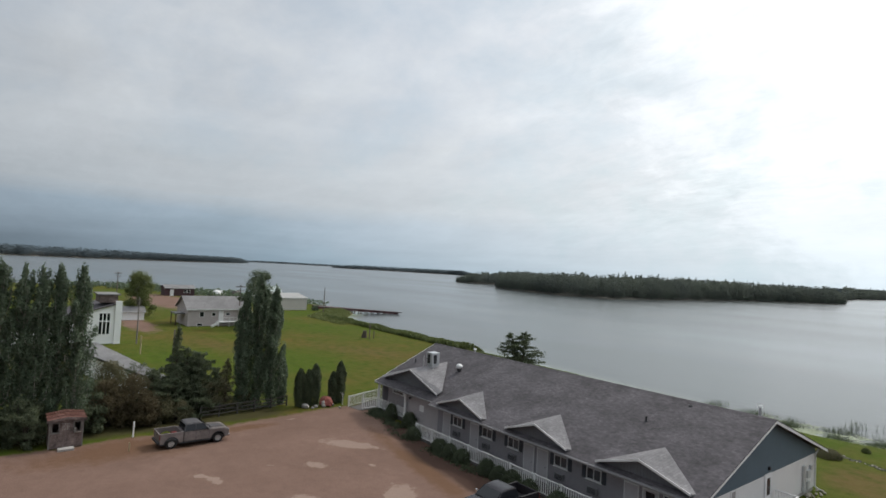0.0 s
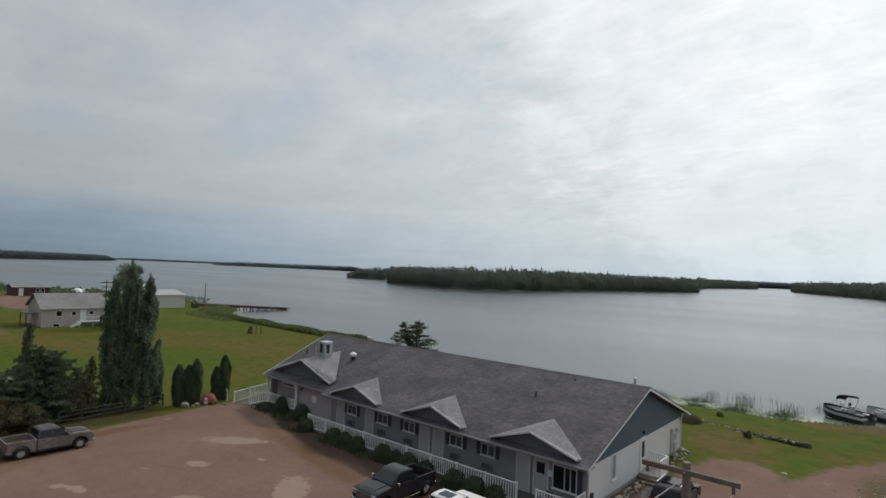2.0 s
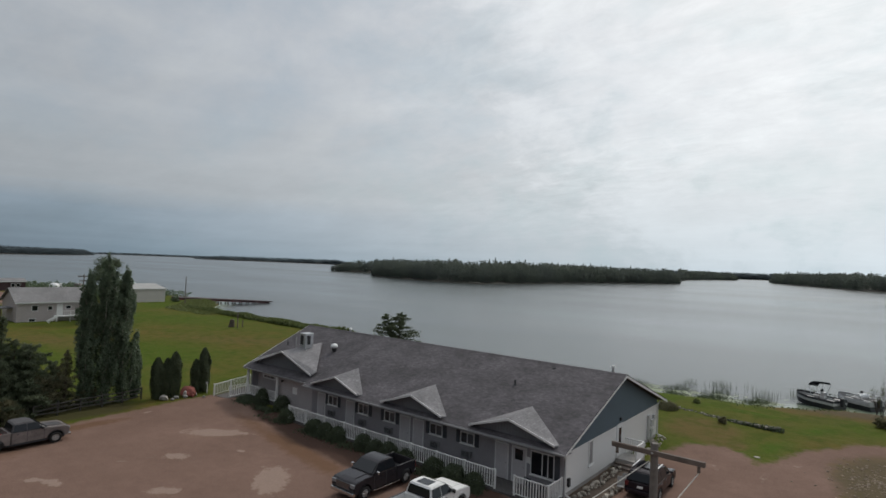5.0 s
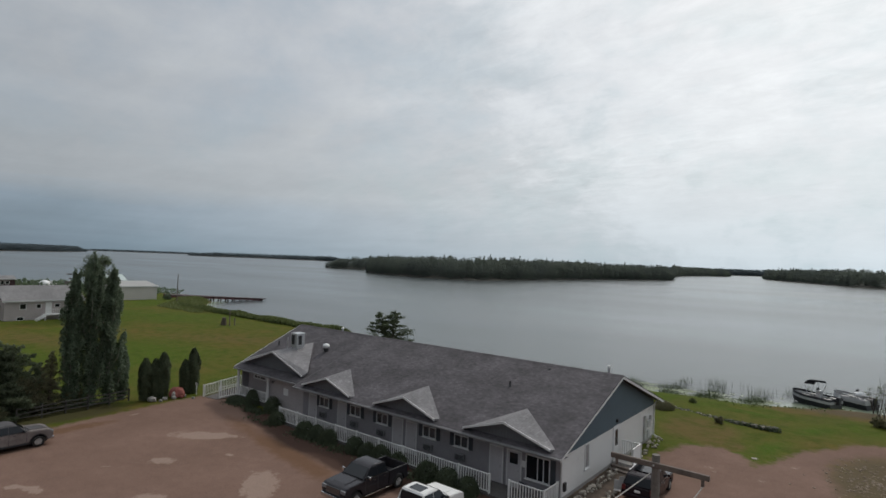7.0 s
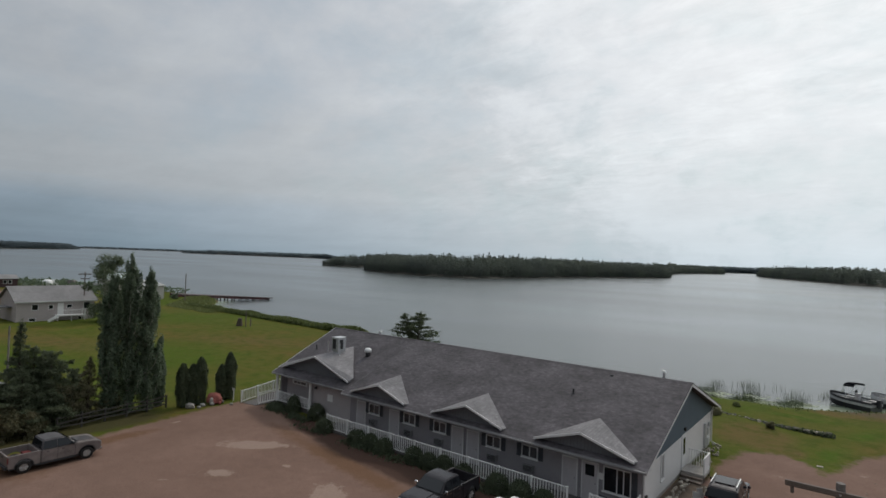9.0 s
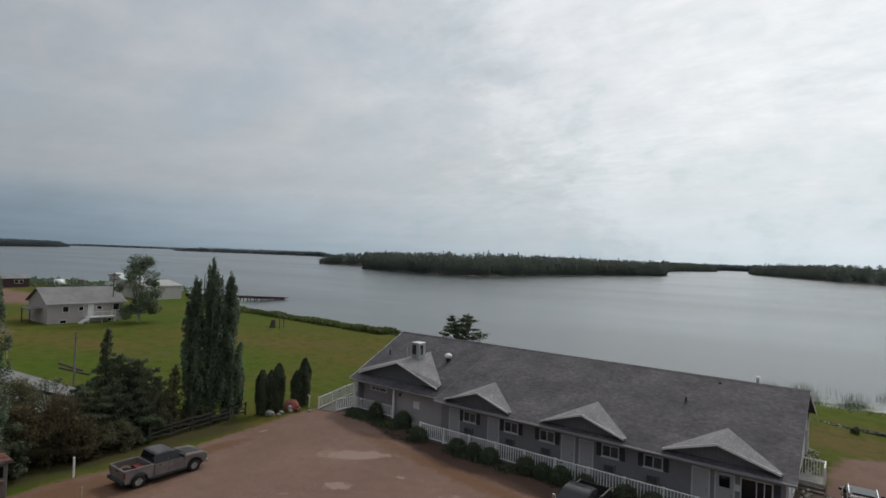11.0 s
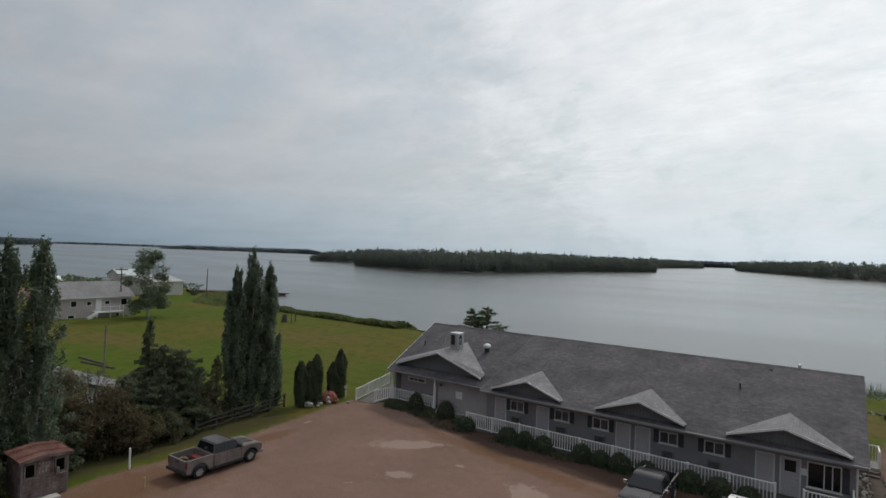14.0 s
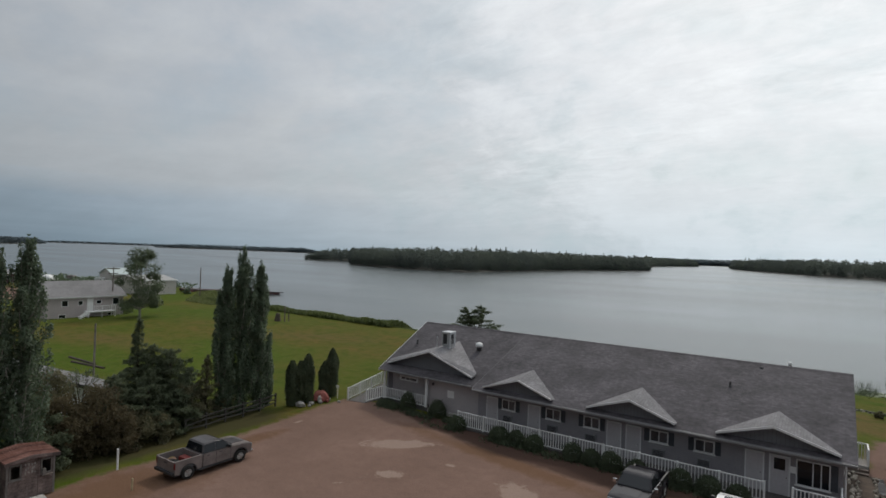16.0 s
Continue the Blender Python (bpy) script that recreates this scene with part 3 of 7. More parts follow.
def step(a, b, x):
    k = np.clip((x - a) / (b - a), 0, 1)
    return k * k * (3 - 2 * k)


def land(x, y):
    """The height of the ground."""
    s = np.interp(x, SHORE_X, SHORE_Y) - y
    base = 0.3 * step(-60, -105, x) * step(64, 50, y) - 0.3 * step(-14, -5, x) * step(38, 50, y)
    return -2.9 + (2.9 + base) * step(-5.5, 5.5, s)


def inside(px, py, loop):
    hit = np.zeros(px.shape, bool)
    for (ax, ay), (bx, by) in zip(loop, loop[1:] + loop[:1]):
        cross = ((ay > py) != (by > py)) & (px < (bx - ax) * (py - ay) / (by - ay + 1e-12) + ax)
        hit ^= cross
    return hit


def edge_distance(px, py, loop):
    best = np.full(px.shape, 1e9)
    for (ax, ay), (bx, by) in zip(loop, loop[1:] + loop[:1]):
        dx, dy = bx - ax, by - ay
        k = np.clip(((px - ax) * dx + (py - ay) * dy) / (dx * dx + dy * dy), 0, 1)
        best = np.minimum(best, np.hypot(px - ax - k * dx, py - ay - k * dy))
    return best


def ovals(px, py, rows):
    v = np.zeros(px.shape)
    for x, y, a, b, turned in rows:
        c, s = math.cos(radians(turned)), math.sin(radians(turned))
        u, w = (px - x) * c + (py - y) * s, -(px - x) * s + (py - y) * c
        v = np.maximum(v, 1 - 0.5 * np.hypot(u / a, w / b))
    return v


def build_ground():
    xs = np.concatenate(((-4800, -2400, -1400), np.linspace(-900, -330, 20), np.arange(-320, -52, 2.5), np.arange(-51, 2, 0.4), np.arange(3, 60, 3), np.linspace(70, 900, 20), (1400, 2400, 4800)))
    ys = np.concatenate(((-4800, -2400, -1400), np.linspace(-900, -60, 24), np.arange(-50, -1, 2.5), np.arange(0, 60, 0.4), np.arange(60.5, 100, 1.0), np.arange(103, 160, 8)))
    X, Y = np.meshgrid(xs, ys, indexing="ij")
    Z = land(X, Y)
    rg = np.random.default_rng(3)
    Z += rg.normal(0, 0.012, Z.shape)
    nx, ny = X.shape
    idx = np.arange(nx * ny).reshape(nx, ny)
    faces = np.stack((idx[:-1, :-1], idx[1:, :-1], idx[1:, 1:], idx[:-1, 1:]), -1).reshape(-1, 4)
    me = bpy.data.meshes.new("ground")
    me.from_pydata(np.stack((X, Y, Z), -1).reshape(-1, 3).tolist(), [], faces.tolist())
    d = edge_distance(X, Y, list(LOT))
    dirt = np.where(inside(X, Y, list(LOT)), 0.5 + d, 0.5 - d)
    rough_patch = 1.4 - np.hypot((X - 0.9) / 3.6, (Y - 45.2) / 6.8)
    dirt = np.minimum(dirt, 0.8 - rough_patch * 1.5)
    tracks = np.maximum(1 - np.hypot((X + 176) / 62, (Y - 37) / 17), 0.9 - np.hypot((X + 117) / 30, (Y - 20) / 7.0)) * 3 - 1.6
    dirt = np.clip(np.maximum(dirt, tracks), -3, 3)
    dirt = np.where(X > -12.5, (dirt + 0.05) * 0.8, dirt)
    dry = 2.0 * np.clip(ovals(X, Y, ((-11.6, 49.0, 3.0, 3.6, 0), (-9.4, 46.8, 2.4, 1.8, 0), (0.8, 45.2, 3.9, 7.0, 0), (-5.0, 64.0, 5.0, 1.6, 12), (-1.0, 66.0, 4.0, 2.4, 30), (-88, 26, 16, 5, 15), (-75, 46, 14, 5, 30))) - 0.4, 0, 1)
    dry = np.where(X < -50, dry * 0.55, dry)
    dry += np.where(X > -16, 0.16, 0.0)
    dry -= np.where(X < -50, 0.7, 1.9) * np.clip(ovals(X, Y, ((-6.5, 48.6, 1.4, 4.6, -14), (-4.4, 56.5, 1.5, 4.0, -30), (-9.5, 58.6, 4.0, 1.2, 12), (-66, 58, 16, 3.5, 5), (-70, 38, 14, 3.0, 20), (-100, 50, 14, 4, 20))) - 0.4, 0, 1)
    pale = ovals(X, Y, ((-36.5, 21.65, 2.4, 0.78, 36), (-34.3, 17.1, 1.3, 0.65, 42), (-34.9, 10.8, 0.8, 0.45, 10), (-36.0, 10.2, 0.5, 0.3, 30), (-27.0, 19.1, 2.0, 1.0, -40),
                        (-29.7, 14.4, 0.9, 0.5, 45), (-35.65, 14.6, 0.35, 0.2, 45), (-32.4, 20.45, 0.45, 0.2, 30), (-44.2, 15.7, 0.3, 0.2, 20), (-44.7, 17.1, 0.3, 0.2, 20), (-45.3, 20.05, 0.25, 0.7, 5)))
    pale = np.maximum(pale, 0.2 * step(-10, -6.5, X + 0.15 * (Y - 40)))
    # Outer edge of the dark soil, drawn along the motel's eave shadow.
    bed_shadow_edge = np.interp(X, (-44, -42, -36.3, -31.7, -25.5, -17), (27.5, 26.9, 25.0, 24.0, 23.3, 23.6))
    pale = np.maximum(pale, 0.5 * np.clip(ovals(X, Y, ((-4.4, 45.6, 0.7, 3.6, -12), (-5.8, 40.2, 0.8, 2.4, -10), (-9.0, 40.5, 0.6, 1.8, 30))), 0, 1))
    soil = np.clip((Y - bed_shadow_edge) / 1.1 + 0.5, 0, 1.0) * step(-45.5, -43.5, X) * step(-15, -17, X) * step(28.5, 27.5, Y)
    # The last oval darkens damp ground along that painted shadow edge.
    damp = ovals(X, Y, ((-43.4, 7.0, 2.6, 5.5, 0), (-44.6, 15.5, 0.7, 3.5, 0), (-30.5, 23.2, 9.0, 0.9, -9)))
    s = np.interp(X, SHORE_X, SHORE_Y) - Y
    mud = np.clip(1 - np.abs(s - 0.8) / 2.0, 0, 1)
    mud = np.maximum(mud, np.clip(1.2 - np.hypot((X + 5) / 8, (Y - 67.5) / 3.5), 0, 0.8))
    mud = np.maximum(mud, np.clip(rough_patch * 0.9, 0, 0.6))
    # Mask of the painted tree shade along the verge.
    verge_shade = np.clip(1.5 - np.abs(X + 48.6) / 1.9, 0, 1) * step(-8, 0, Y) * step(23, 18, Y)
    for name, values in (("dirt", dirt), ("pale", pale), ("damp", damp), ("mud", mud), ("dry", dry), ("soil", soil), ("verge_shade", verge_shade)):
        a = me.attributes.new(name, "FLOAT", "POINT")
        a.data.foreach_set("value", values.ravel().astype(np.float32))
    me.materials.append(ground_material())
    for p in me.polygons:
        p.use_smooth = True
    tagged(new("ground", me), "mown green lawn and reddish-brown gravel parking lot", "ground", kind="structure")


build_ground()
wx = np.concatenate(([-4800, -2400, -1200, -600, -300, -160], np.arange(-150, 30, 1.5), [40, 80, 200, 600, 1200, 2400, 4800]))
wy = np.concatenate(([-4800, -2400, -1200, -600, -300, -100, -40, 0, 40, 55], np.arange(60, 105, 1.0), [110, 130, 170, 300, 600, 1200, 2400, 4800]))
WX, WY = np.meshgrid(wx, wy, indexing="ij")
wi = np.arange(WX.size).reshape(WX.shape)
me = bpy.data.meshes.new("water")
me.from_pydata(np.stack((WX, WY, 0 * WX), -1).reshape(-1, 3).tolist(), [], np.stack((wi[:-1, :-1], wi[1:, :-1], wi[1:, 1:], wi[:-1, 1:]), -1).reshape(-1, 4).tolist())
me.attributes.new("shallow", "FLOAT", "POINT").data.foreach_set("value", (np.clip(1 - (WY - np.interp(WX, SHORE_X, SHORE_Y)) / 6.0, 0, 1) ** 1.3 * 0.9).ravel().astype(np.float32))
me.materials.append(water_material())
lake = new("water", me)
lake.location.z = WATER_Z
tagged(lake, "wide calm grey lake with fine wind ripples", "lake", kind="structure")


def landmass(name, label, line, depth, rise, trees, height, material, seed, leaves=34, spike=0.5, leaf=0.17, start=1.0, taper=0.16, low=0.68):
    """A wooded shore: line runs along its near waterline; depth is the width of wood behind it."""
    rg = np.random.default_rng(seed)
    pts = np.array(line, float)
    seg = np.hypot(*np.diff(pts, axis=0).T)
    run = np.concatenate(([0], np.cumsum(seg)))
    count = 60
    d = np.linspace(0, run[-1], count)
    lx, ly = np.interp(d, run, pts[:, 0]), np.interp(d, run, pts[:, 1])
    gone = np.hypot(lx, ly)
    ox, oy = lx / gone, ly / gone
    jag = rg.normal(0, 0.04, count) * depth * 0.3
    ends = np.minimum(1, np.minimum(d, run[-1] - d) / (taper * run[-1]) + 0.10)
    rows = (0.0, 0.06, 0.3, 0.65, 1.0)
    tall = (WATER_Z - 1.0, WATER_Z + 1.2, rise * 0.6, rise, WATER_Z - 1)
    bm = bmesh.new()
    grid = []
    for k, z in zip(rows, tall):
        w = depth * k
        grid.append([bm.verts.new((lx[i] + ox[i] * (w * ends[i] + jag[i]), ly[i] + oy[i] * (w * ends[i] + jag[i]), WATER_Z - 1 + (z - WATER_Z + 1) * (ends[i] if k > 0.1 else 1))) for i in range(count)])
    for a, b in zip(grid, grid[1:]):
        for i in range(count - 1):
            bm.faces.new((a[i], a[i + 1], b[i + 1], b[i]))
    bmesh.ops.recalc_face_normals(bm, faces=bm.faces[:])
    tagged(part(name + "_ground", bm, SHORE_EARTH, smooth=True), "low dark earth bank of the wooded " + label, "shore", kind="structure")
    i = rg.uniform(0, count - 1, trees)
    k = rg.beta(0.8, 1.6, trees) * 0.8 + 0.035
    f = lambda a: np.interp(i, np.arange(count), a)
    e = f(ends)
    x, y = f(lx) + f(ox) * (depth * k * e + f(jag)), f(ly) + f(oy) * (depth * k * e + f(jag))
    z = WATER_Z + np.interp(k, rows, np.array(tall) - WATER_Z) * e
    h = height * rg.uniform(low, 1.0, trees) * (0.45 + 0.55 * np.minimum(1, k / 0.10)) * (0.5 + 0.5 * e)
    h *= start + (1 - start) * np.minimum(1, f(d) / (0.35 * run[-1]))
    tip = rg.random(trees) < 0.03
    h = np.where(tip, h * 1.22, h)
    conifer = (rg.random(trees) < spike) | tip
    u = rg.random((trees, leaves))
    girth = rg.uniform(0.75, 1.5, (trees, 1))
    rad = girth * np.where(conifer[:, None], 0.17 * (1 - u) + 0.015, 0.27 * np.sqrt(np.clip(1 - (2 * u - 0.9) ** 2 / 1.3, 0, 1)) + 0.02)
    ang = rg.uniform(0, 2 * math.pi, (trees, leaves))
    rr = rad * h[:, None] * np.sqrt(rg.uniform(0.2, 1, (trees, leaves)))
    c = np.stack((x[:, None] + rr * np.cos(ang), y[:, None] + rr * np.sin(ang), z[:, None] + h[:, None] * (0.05 + 0.95 * u)), -1).reshape(-1, 3)
    s = np.repeat(h * leaf, leaves) * np.where(np.repeat(conifer, leaves), 0.8, 1.1)
    hazy = material == FAR_FOREST
    face = np.stack((np.cos(ang), np.sin(ang), (4.0 if hazy else 0.15) + 1.1 * u), -1).reshape(-1, 3)
    wood = quads(name + "_woods", c, s, material, seed=seed, ratio=1.2, out=face, loose=0.2 if hazy else 1.1)
    tagged(wood, label, "forest", kind="stuff")


landmass("island", "dark mixed spruce and poplar forest on the low island", ((-440, 425), (-397, 388), (-334, 359), (-292, 348), (-266, 350), (-250, 360), (-247, 398), (-249, 466), (-253, 606), (-226, 740), (-226, 820)), 150, 5.5, 3900, 14.6, FOREST, 11, 110, 0.4, 0.07, 0.74, 0.07, 0.6)
landmass("headland", "dark low forest on the headland behind the island", ((-590, 492), (-548, 490), (-505, 510), (-440, 570), (-380, 640)), 130, 3.5, 850, 13.0, FOREST, 18, 70, 0.3, 0.09, 1.0, 0.22, 0.6)
spit = stone(19, 20.0, 10.0, 3.2)
tagged(part("island_ground", spit, SHORE_EARTH, smooth=True), "low dark rock spit at the tip of the island", "shore", kind="structure").location = (-251, 357, WATER_Z)
landmass("inlet_shore", "dark forest on the far side of the inlet", ((-330, 1180), (-388, 1462), (-405, 1809), (-374, 2003)), 220, 8, 1600, 17, FOREST, 12, 40, 0.2, 0.14, 1.0, 0.05, 0.8)
landmass("east_shore", "dark forested mainland shore across the lake", ((-245, 1735), (-232, 1699), (-200, 1500), (-132, 1283), (-65, 1087), (-25, 940), (12, 880), (50, 820), (110, 750), (260, 700)), 220, 9, 2200, 17.5, FOREST, 13, 60, 0.4, 0.10, 0.9, 0.05)
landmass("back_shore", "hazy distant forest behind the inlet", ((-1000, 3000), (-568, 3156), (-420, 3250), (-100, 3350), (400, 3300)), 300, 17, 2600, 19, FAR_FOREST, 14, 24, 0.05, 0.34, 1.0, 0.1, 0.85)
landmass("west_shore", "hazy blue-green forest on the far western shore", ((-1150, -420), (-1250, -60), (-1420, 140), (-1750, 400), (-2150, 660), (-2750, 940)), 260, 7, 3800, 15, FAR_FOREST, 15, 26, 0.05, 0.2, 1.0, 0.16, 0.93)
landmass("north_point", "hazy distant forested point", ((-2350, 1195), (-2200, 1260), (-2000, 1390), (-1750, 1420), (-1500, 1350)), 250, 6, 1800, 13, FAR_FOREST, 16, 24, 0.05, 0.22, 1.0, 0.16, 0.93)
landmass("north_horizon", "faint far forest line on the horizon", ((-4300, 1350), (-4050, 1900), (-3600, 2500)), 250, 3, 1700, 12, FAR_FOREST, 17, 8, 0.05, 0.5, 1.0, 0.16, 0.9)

# ---- motel ----
EAVE_Y, EAVE_Z, RIDGE_Y, RIDGE_Z = 27.35, 2.78, 36.0, 5.82
BACK_Y = 44.7
WALL_Y, WALL_X, BACK_WALL = 28.3, -13.65, 43.95
LEFT_X, STEP_X, RAKE_X = -44.9, -35.35, -13.12
PROW_X = -45.95
SLOPE = (RIDGE_Z - EAVE_Z) / (RIDGE_Y - EAVE_Y)

motel = thing("motel", "long single-storey motel with grey siding, shingled roof and four dormer gables", "building", (-29, 36, 0))


def mp(name, bm, material, label="", smooth=False, parent=None):
    """A part of the motel, modelled in the world's coordinates."""
    ob = part(name, bm, material, parent or motel, label, smooth)
    ob.matrix_parent_inverse = (parent or motel).matrix_world.inverted() if parent else Matrix.Translation((29, -36, 0))
    return ob


def sub(name, bm, material, parent, label="", smooth=False):
    ob = part(name, bm, material, parent, label, smooth)
    return ob


bm = bmesh.new()
box(bm, STEP_X, WALL_X, WALL_Y, WALL_Y + 0.18, 0.1, EAVE_Z - 0.02)
mp("front_wall", bm, SIDING)
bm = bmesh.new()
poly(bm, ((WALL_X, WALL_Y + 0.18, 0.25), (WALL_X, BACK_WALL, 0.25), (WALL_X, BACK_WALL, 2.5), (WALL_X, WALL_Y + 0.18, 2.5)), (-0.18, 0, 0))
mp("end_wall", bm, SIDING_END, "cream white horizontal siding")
gy0, gy1 = WALL_Y + 0.18, BACK_WALL
bm = bmesh.new()
poly(bm, ((WALL_X + 0.025, gy0, 2.44), (WALL_X + 0.025, gy1, 2.5), (WALL_X + 0.025, gy1, EAVE_Z + 0.0), (WALL_X + 0.025, RIDGE_Y, RIDGE_Z - 0.16), (WALL_X + 0.025, gy0, EAVE_Z + 0.2)), (-0.2, 0, 0))
mp("gable", bm, GABLE, "slate blue vertical gable siding")
mp("back_wall", boxed(LEFT_X + 0.3, WALL_X - 0.18, BACK_WALL - 0.18, BACK_WALL, 0.1, 2.75), SIDING)
mp("foundation", boxed(LEFT_X + 0.35, WALL_X - 0.04, WALL_Y + 0.05, BACK_WALL - 0.04, -0.3, 0.25), CONCRETE)
bm = bmesh.new()
poly(bm, ((LEFT_X + 0.35, 28.7, 0.1), (LEFT_X + 0.35, BACK_WALL - 0.18, 0.1), (LEFT_X + 0.35, BACK_WALL - 0.18, 2.7), (LEFT_X + 0.35, RIDGE_Y, RIDGE_Z - 0.25), (LEFT_X + 0.35, 28.7, 2.8)), (0.18, 0, 0))
mp("far_end_wall", bm, SIDING)
bm = bmesh.new()
box(bm, -40.0, STEP_X, 28.62, 28.8, 0.1, 2.9)
box(bm, -40.0, -39.82, 28.8, 29.3, 0.1, 2.9)
box(bm, LEFT_X + 0.53, -39.82, 29.3, 29.48, 0.1, 3.0)
mp("office_wall", bm, SIDING_OFFICE, "pinkish grey siding")


def roof_slab(x0, x1, y0, z0, y1, z1, thick=0.14, x_top=None):
    bm = bmesh.new()
    poly(bm, ((x0, y0, z0), (x1, y0, z0), (x1, y1, z1), (x0 if x_top is None else x_top, y1, z1)), (0, 0, -thick))
    return bm


mp("roof_front", roof_slab(STEP_X, RAKE_X - 0.045, EAVE_Y, EAVE_Z, RIDGE_Y, RIDGE_Z), SHINGLE, "grey asphalt shingles")
mp("roof_back", roof_slab(LEFT_X, RAKE_X - 0.045, BACK_Y, EAVE_Z, RIDGE_Y, RIDGE_Z, x_top=PROW_X), SHINGLE, "grey asphalt shingles")
for y in (EAVE_Y, BACK_Y):
    mp("roof_edge", roof_slab(RAKE_X - 0.0448, RAKE_X, y, EAVE_Z, RIDGE_Y, RIDGE_Z, 0.045), SHINGLE)
mp("roof_office", roof_slab(LEFT_X, STEP_X - 0.004, 28.15, 2.74, RIDGE_Y, RIDGE_Z - 0.004, x_top=PROW_X), SHINGLE, "grey asphalt shingles")
bm = bmesh.new()
poly(bm, ((PROW_X + 0.03, RIDGE_Y - 0.2, RIDGE_Z - 0.055), (RAKE_X, RIDGE_Y - 0.2, RIDGE_Z - 0.055), (RAKE_X, RIDGE_Y, RIDGE_Z + 0.016), (PROW_X + 0.03, RIDGE_Y, RIDGE_Z + 0.016)), (0, 0, -0.012))
poly(bm, ((PROW_X + 0.03, RIDGE_Y + 0.2, RIDGE_Z - 0.055), (RAKE_X, RIDGE_Y + 0.2, RIDGE_Z - 0.055), (RAKE_X, RIDGE_Y, RIDGE_Z + 0.016), (PROW_X + 0.03, RIDGE_Y, RIDGE_Z + 0.016)), (0, 0, -0.03))
mp("ridge_cap", bm, SHINGLE)
bm = bmesh.new()
box(bm, STEP_X, RAKE_X, EAVE_Y - 0.03, EAVE_Y - 0.002, EAVE_Z - 0.2, EAVE_Z - 0.01)
mp("fascia", bm, FASCIA)
mp("gutter", boxed(STEP_X, RAKE_X - 0.02, EAVE_Y - 0.15, EAVE_Y - 0.034, EAVE_Z - 0.16, EAVE_Z - 0.04, bevel=0.02), FASCIA)
mp("gutter", boxed(LEFT_X + 0.1, STEP_X - 0.1, 28.15 - 0.15, 28.15 - 0.034, 2.6, 2.71, bevel=0.02), FASCIA)
mp("soffit", boxed(STEP_X, RAKE_X - 0.1, EAVE_Y + 0.004, WALL_Y - 0.004, EAVE_Z - 0.2, EAVE_Z - 0.17), FASCIA)
for ya, za, yb, zb in ((EAVE_Y - 0.06, EAVE_Z, RIDGE_Y, RIDGE_Z + 0.02), (BACK_Y + 0.06, EAVE_Z, RIDGE_Y, RIDGE_Z + 0.02)):
    bm = bmesh.new()
    poly(bm, ((RAKE_X - 0.042, ya, za - 0.05), (RAKE_X - 0.042, yb, zb - 0.07), (RAKE_X - 0.042, yb, zb - 0.24), (RAKE_X - 0.042, ya, za - 0.22)), (0.034, 0, 0))
    mp("rake_board", bm, WHITE, "white rake fascia")
for ya, za, yb, zb in ((28.1, 2.74, RIDGE_Y, RIDGE_Z - 0.0),):
    bm = bmesh.new()
    poly(bm, ((LEFT_X - 0.004, ya, za + 0.01), (PROW_X - 0.004, yb, zb + 0.01), (PROW_X - 0.004, yb, zb - 0.2), (LEFT_X - 0.004, ya, za - 0.2)), (-0.03, 0, 0))
    mp("rake_board", bm, TRIM)
bm = bmesh.new()
poly(bm, ((STEP_X - 0.012, EAVE_Y, EAVE_Z + 0.012), (STEP_X + 0.03, EAVE_Y, EAVE_Z + 0.016), (STEP_X + 0.03, RIDGE_Y - 0.2, RIDGE_Z - 0.058), (STEP_X - 0.012, RIDGE_Y - 0.2, RIDGE_Z - 0.058)), (0, 0, -0.18))
mp("valley_flashing", bm, mat("dull_drip_edge", (0.11, 0.107, 0.11), 0.7, 0.15, 1.5, 12.0, 0.1), "pale metal roof edge")


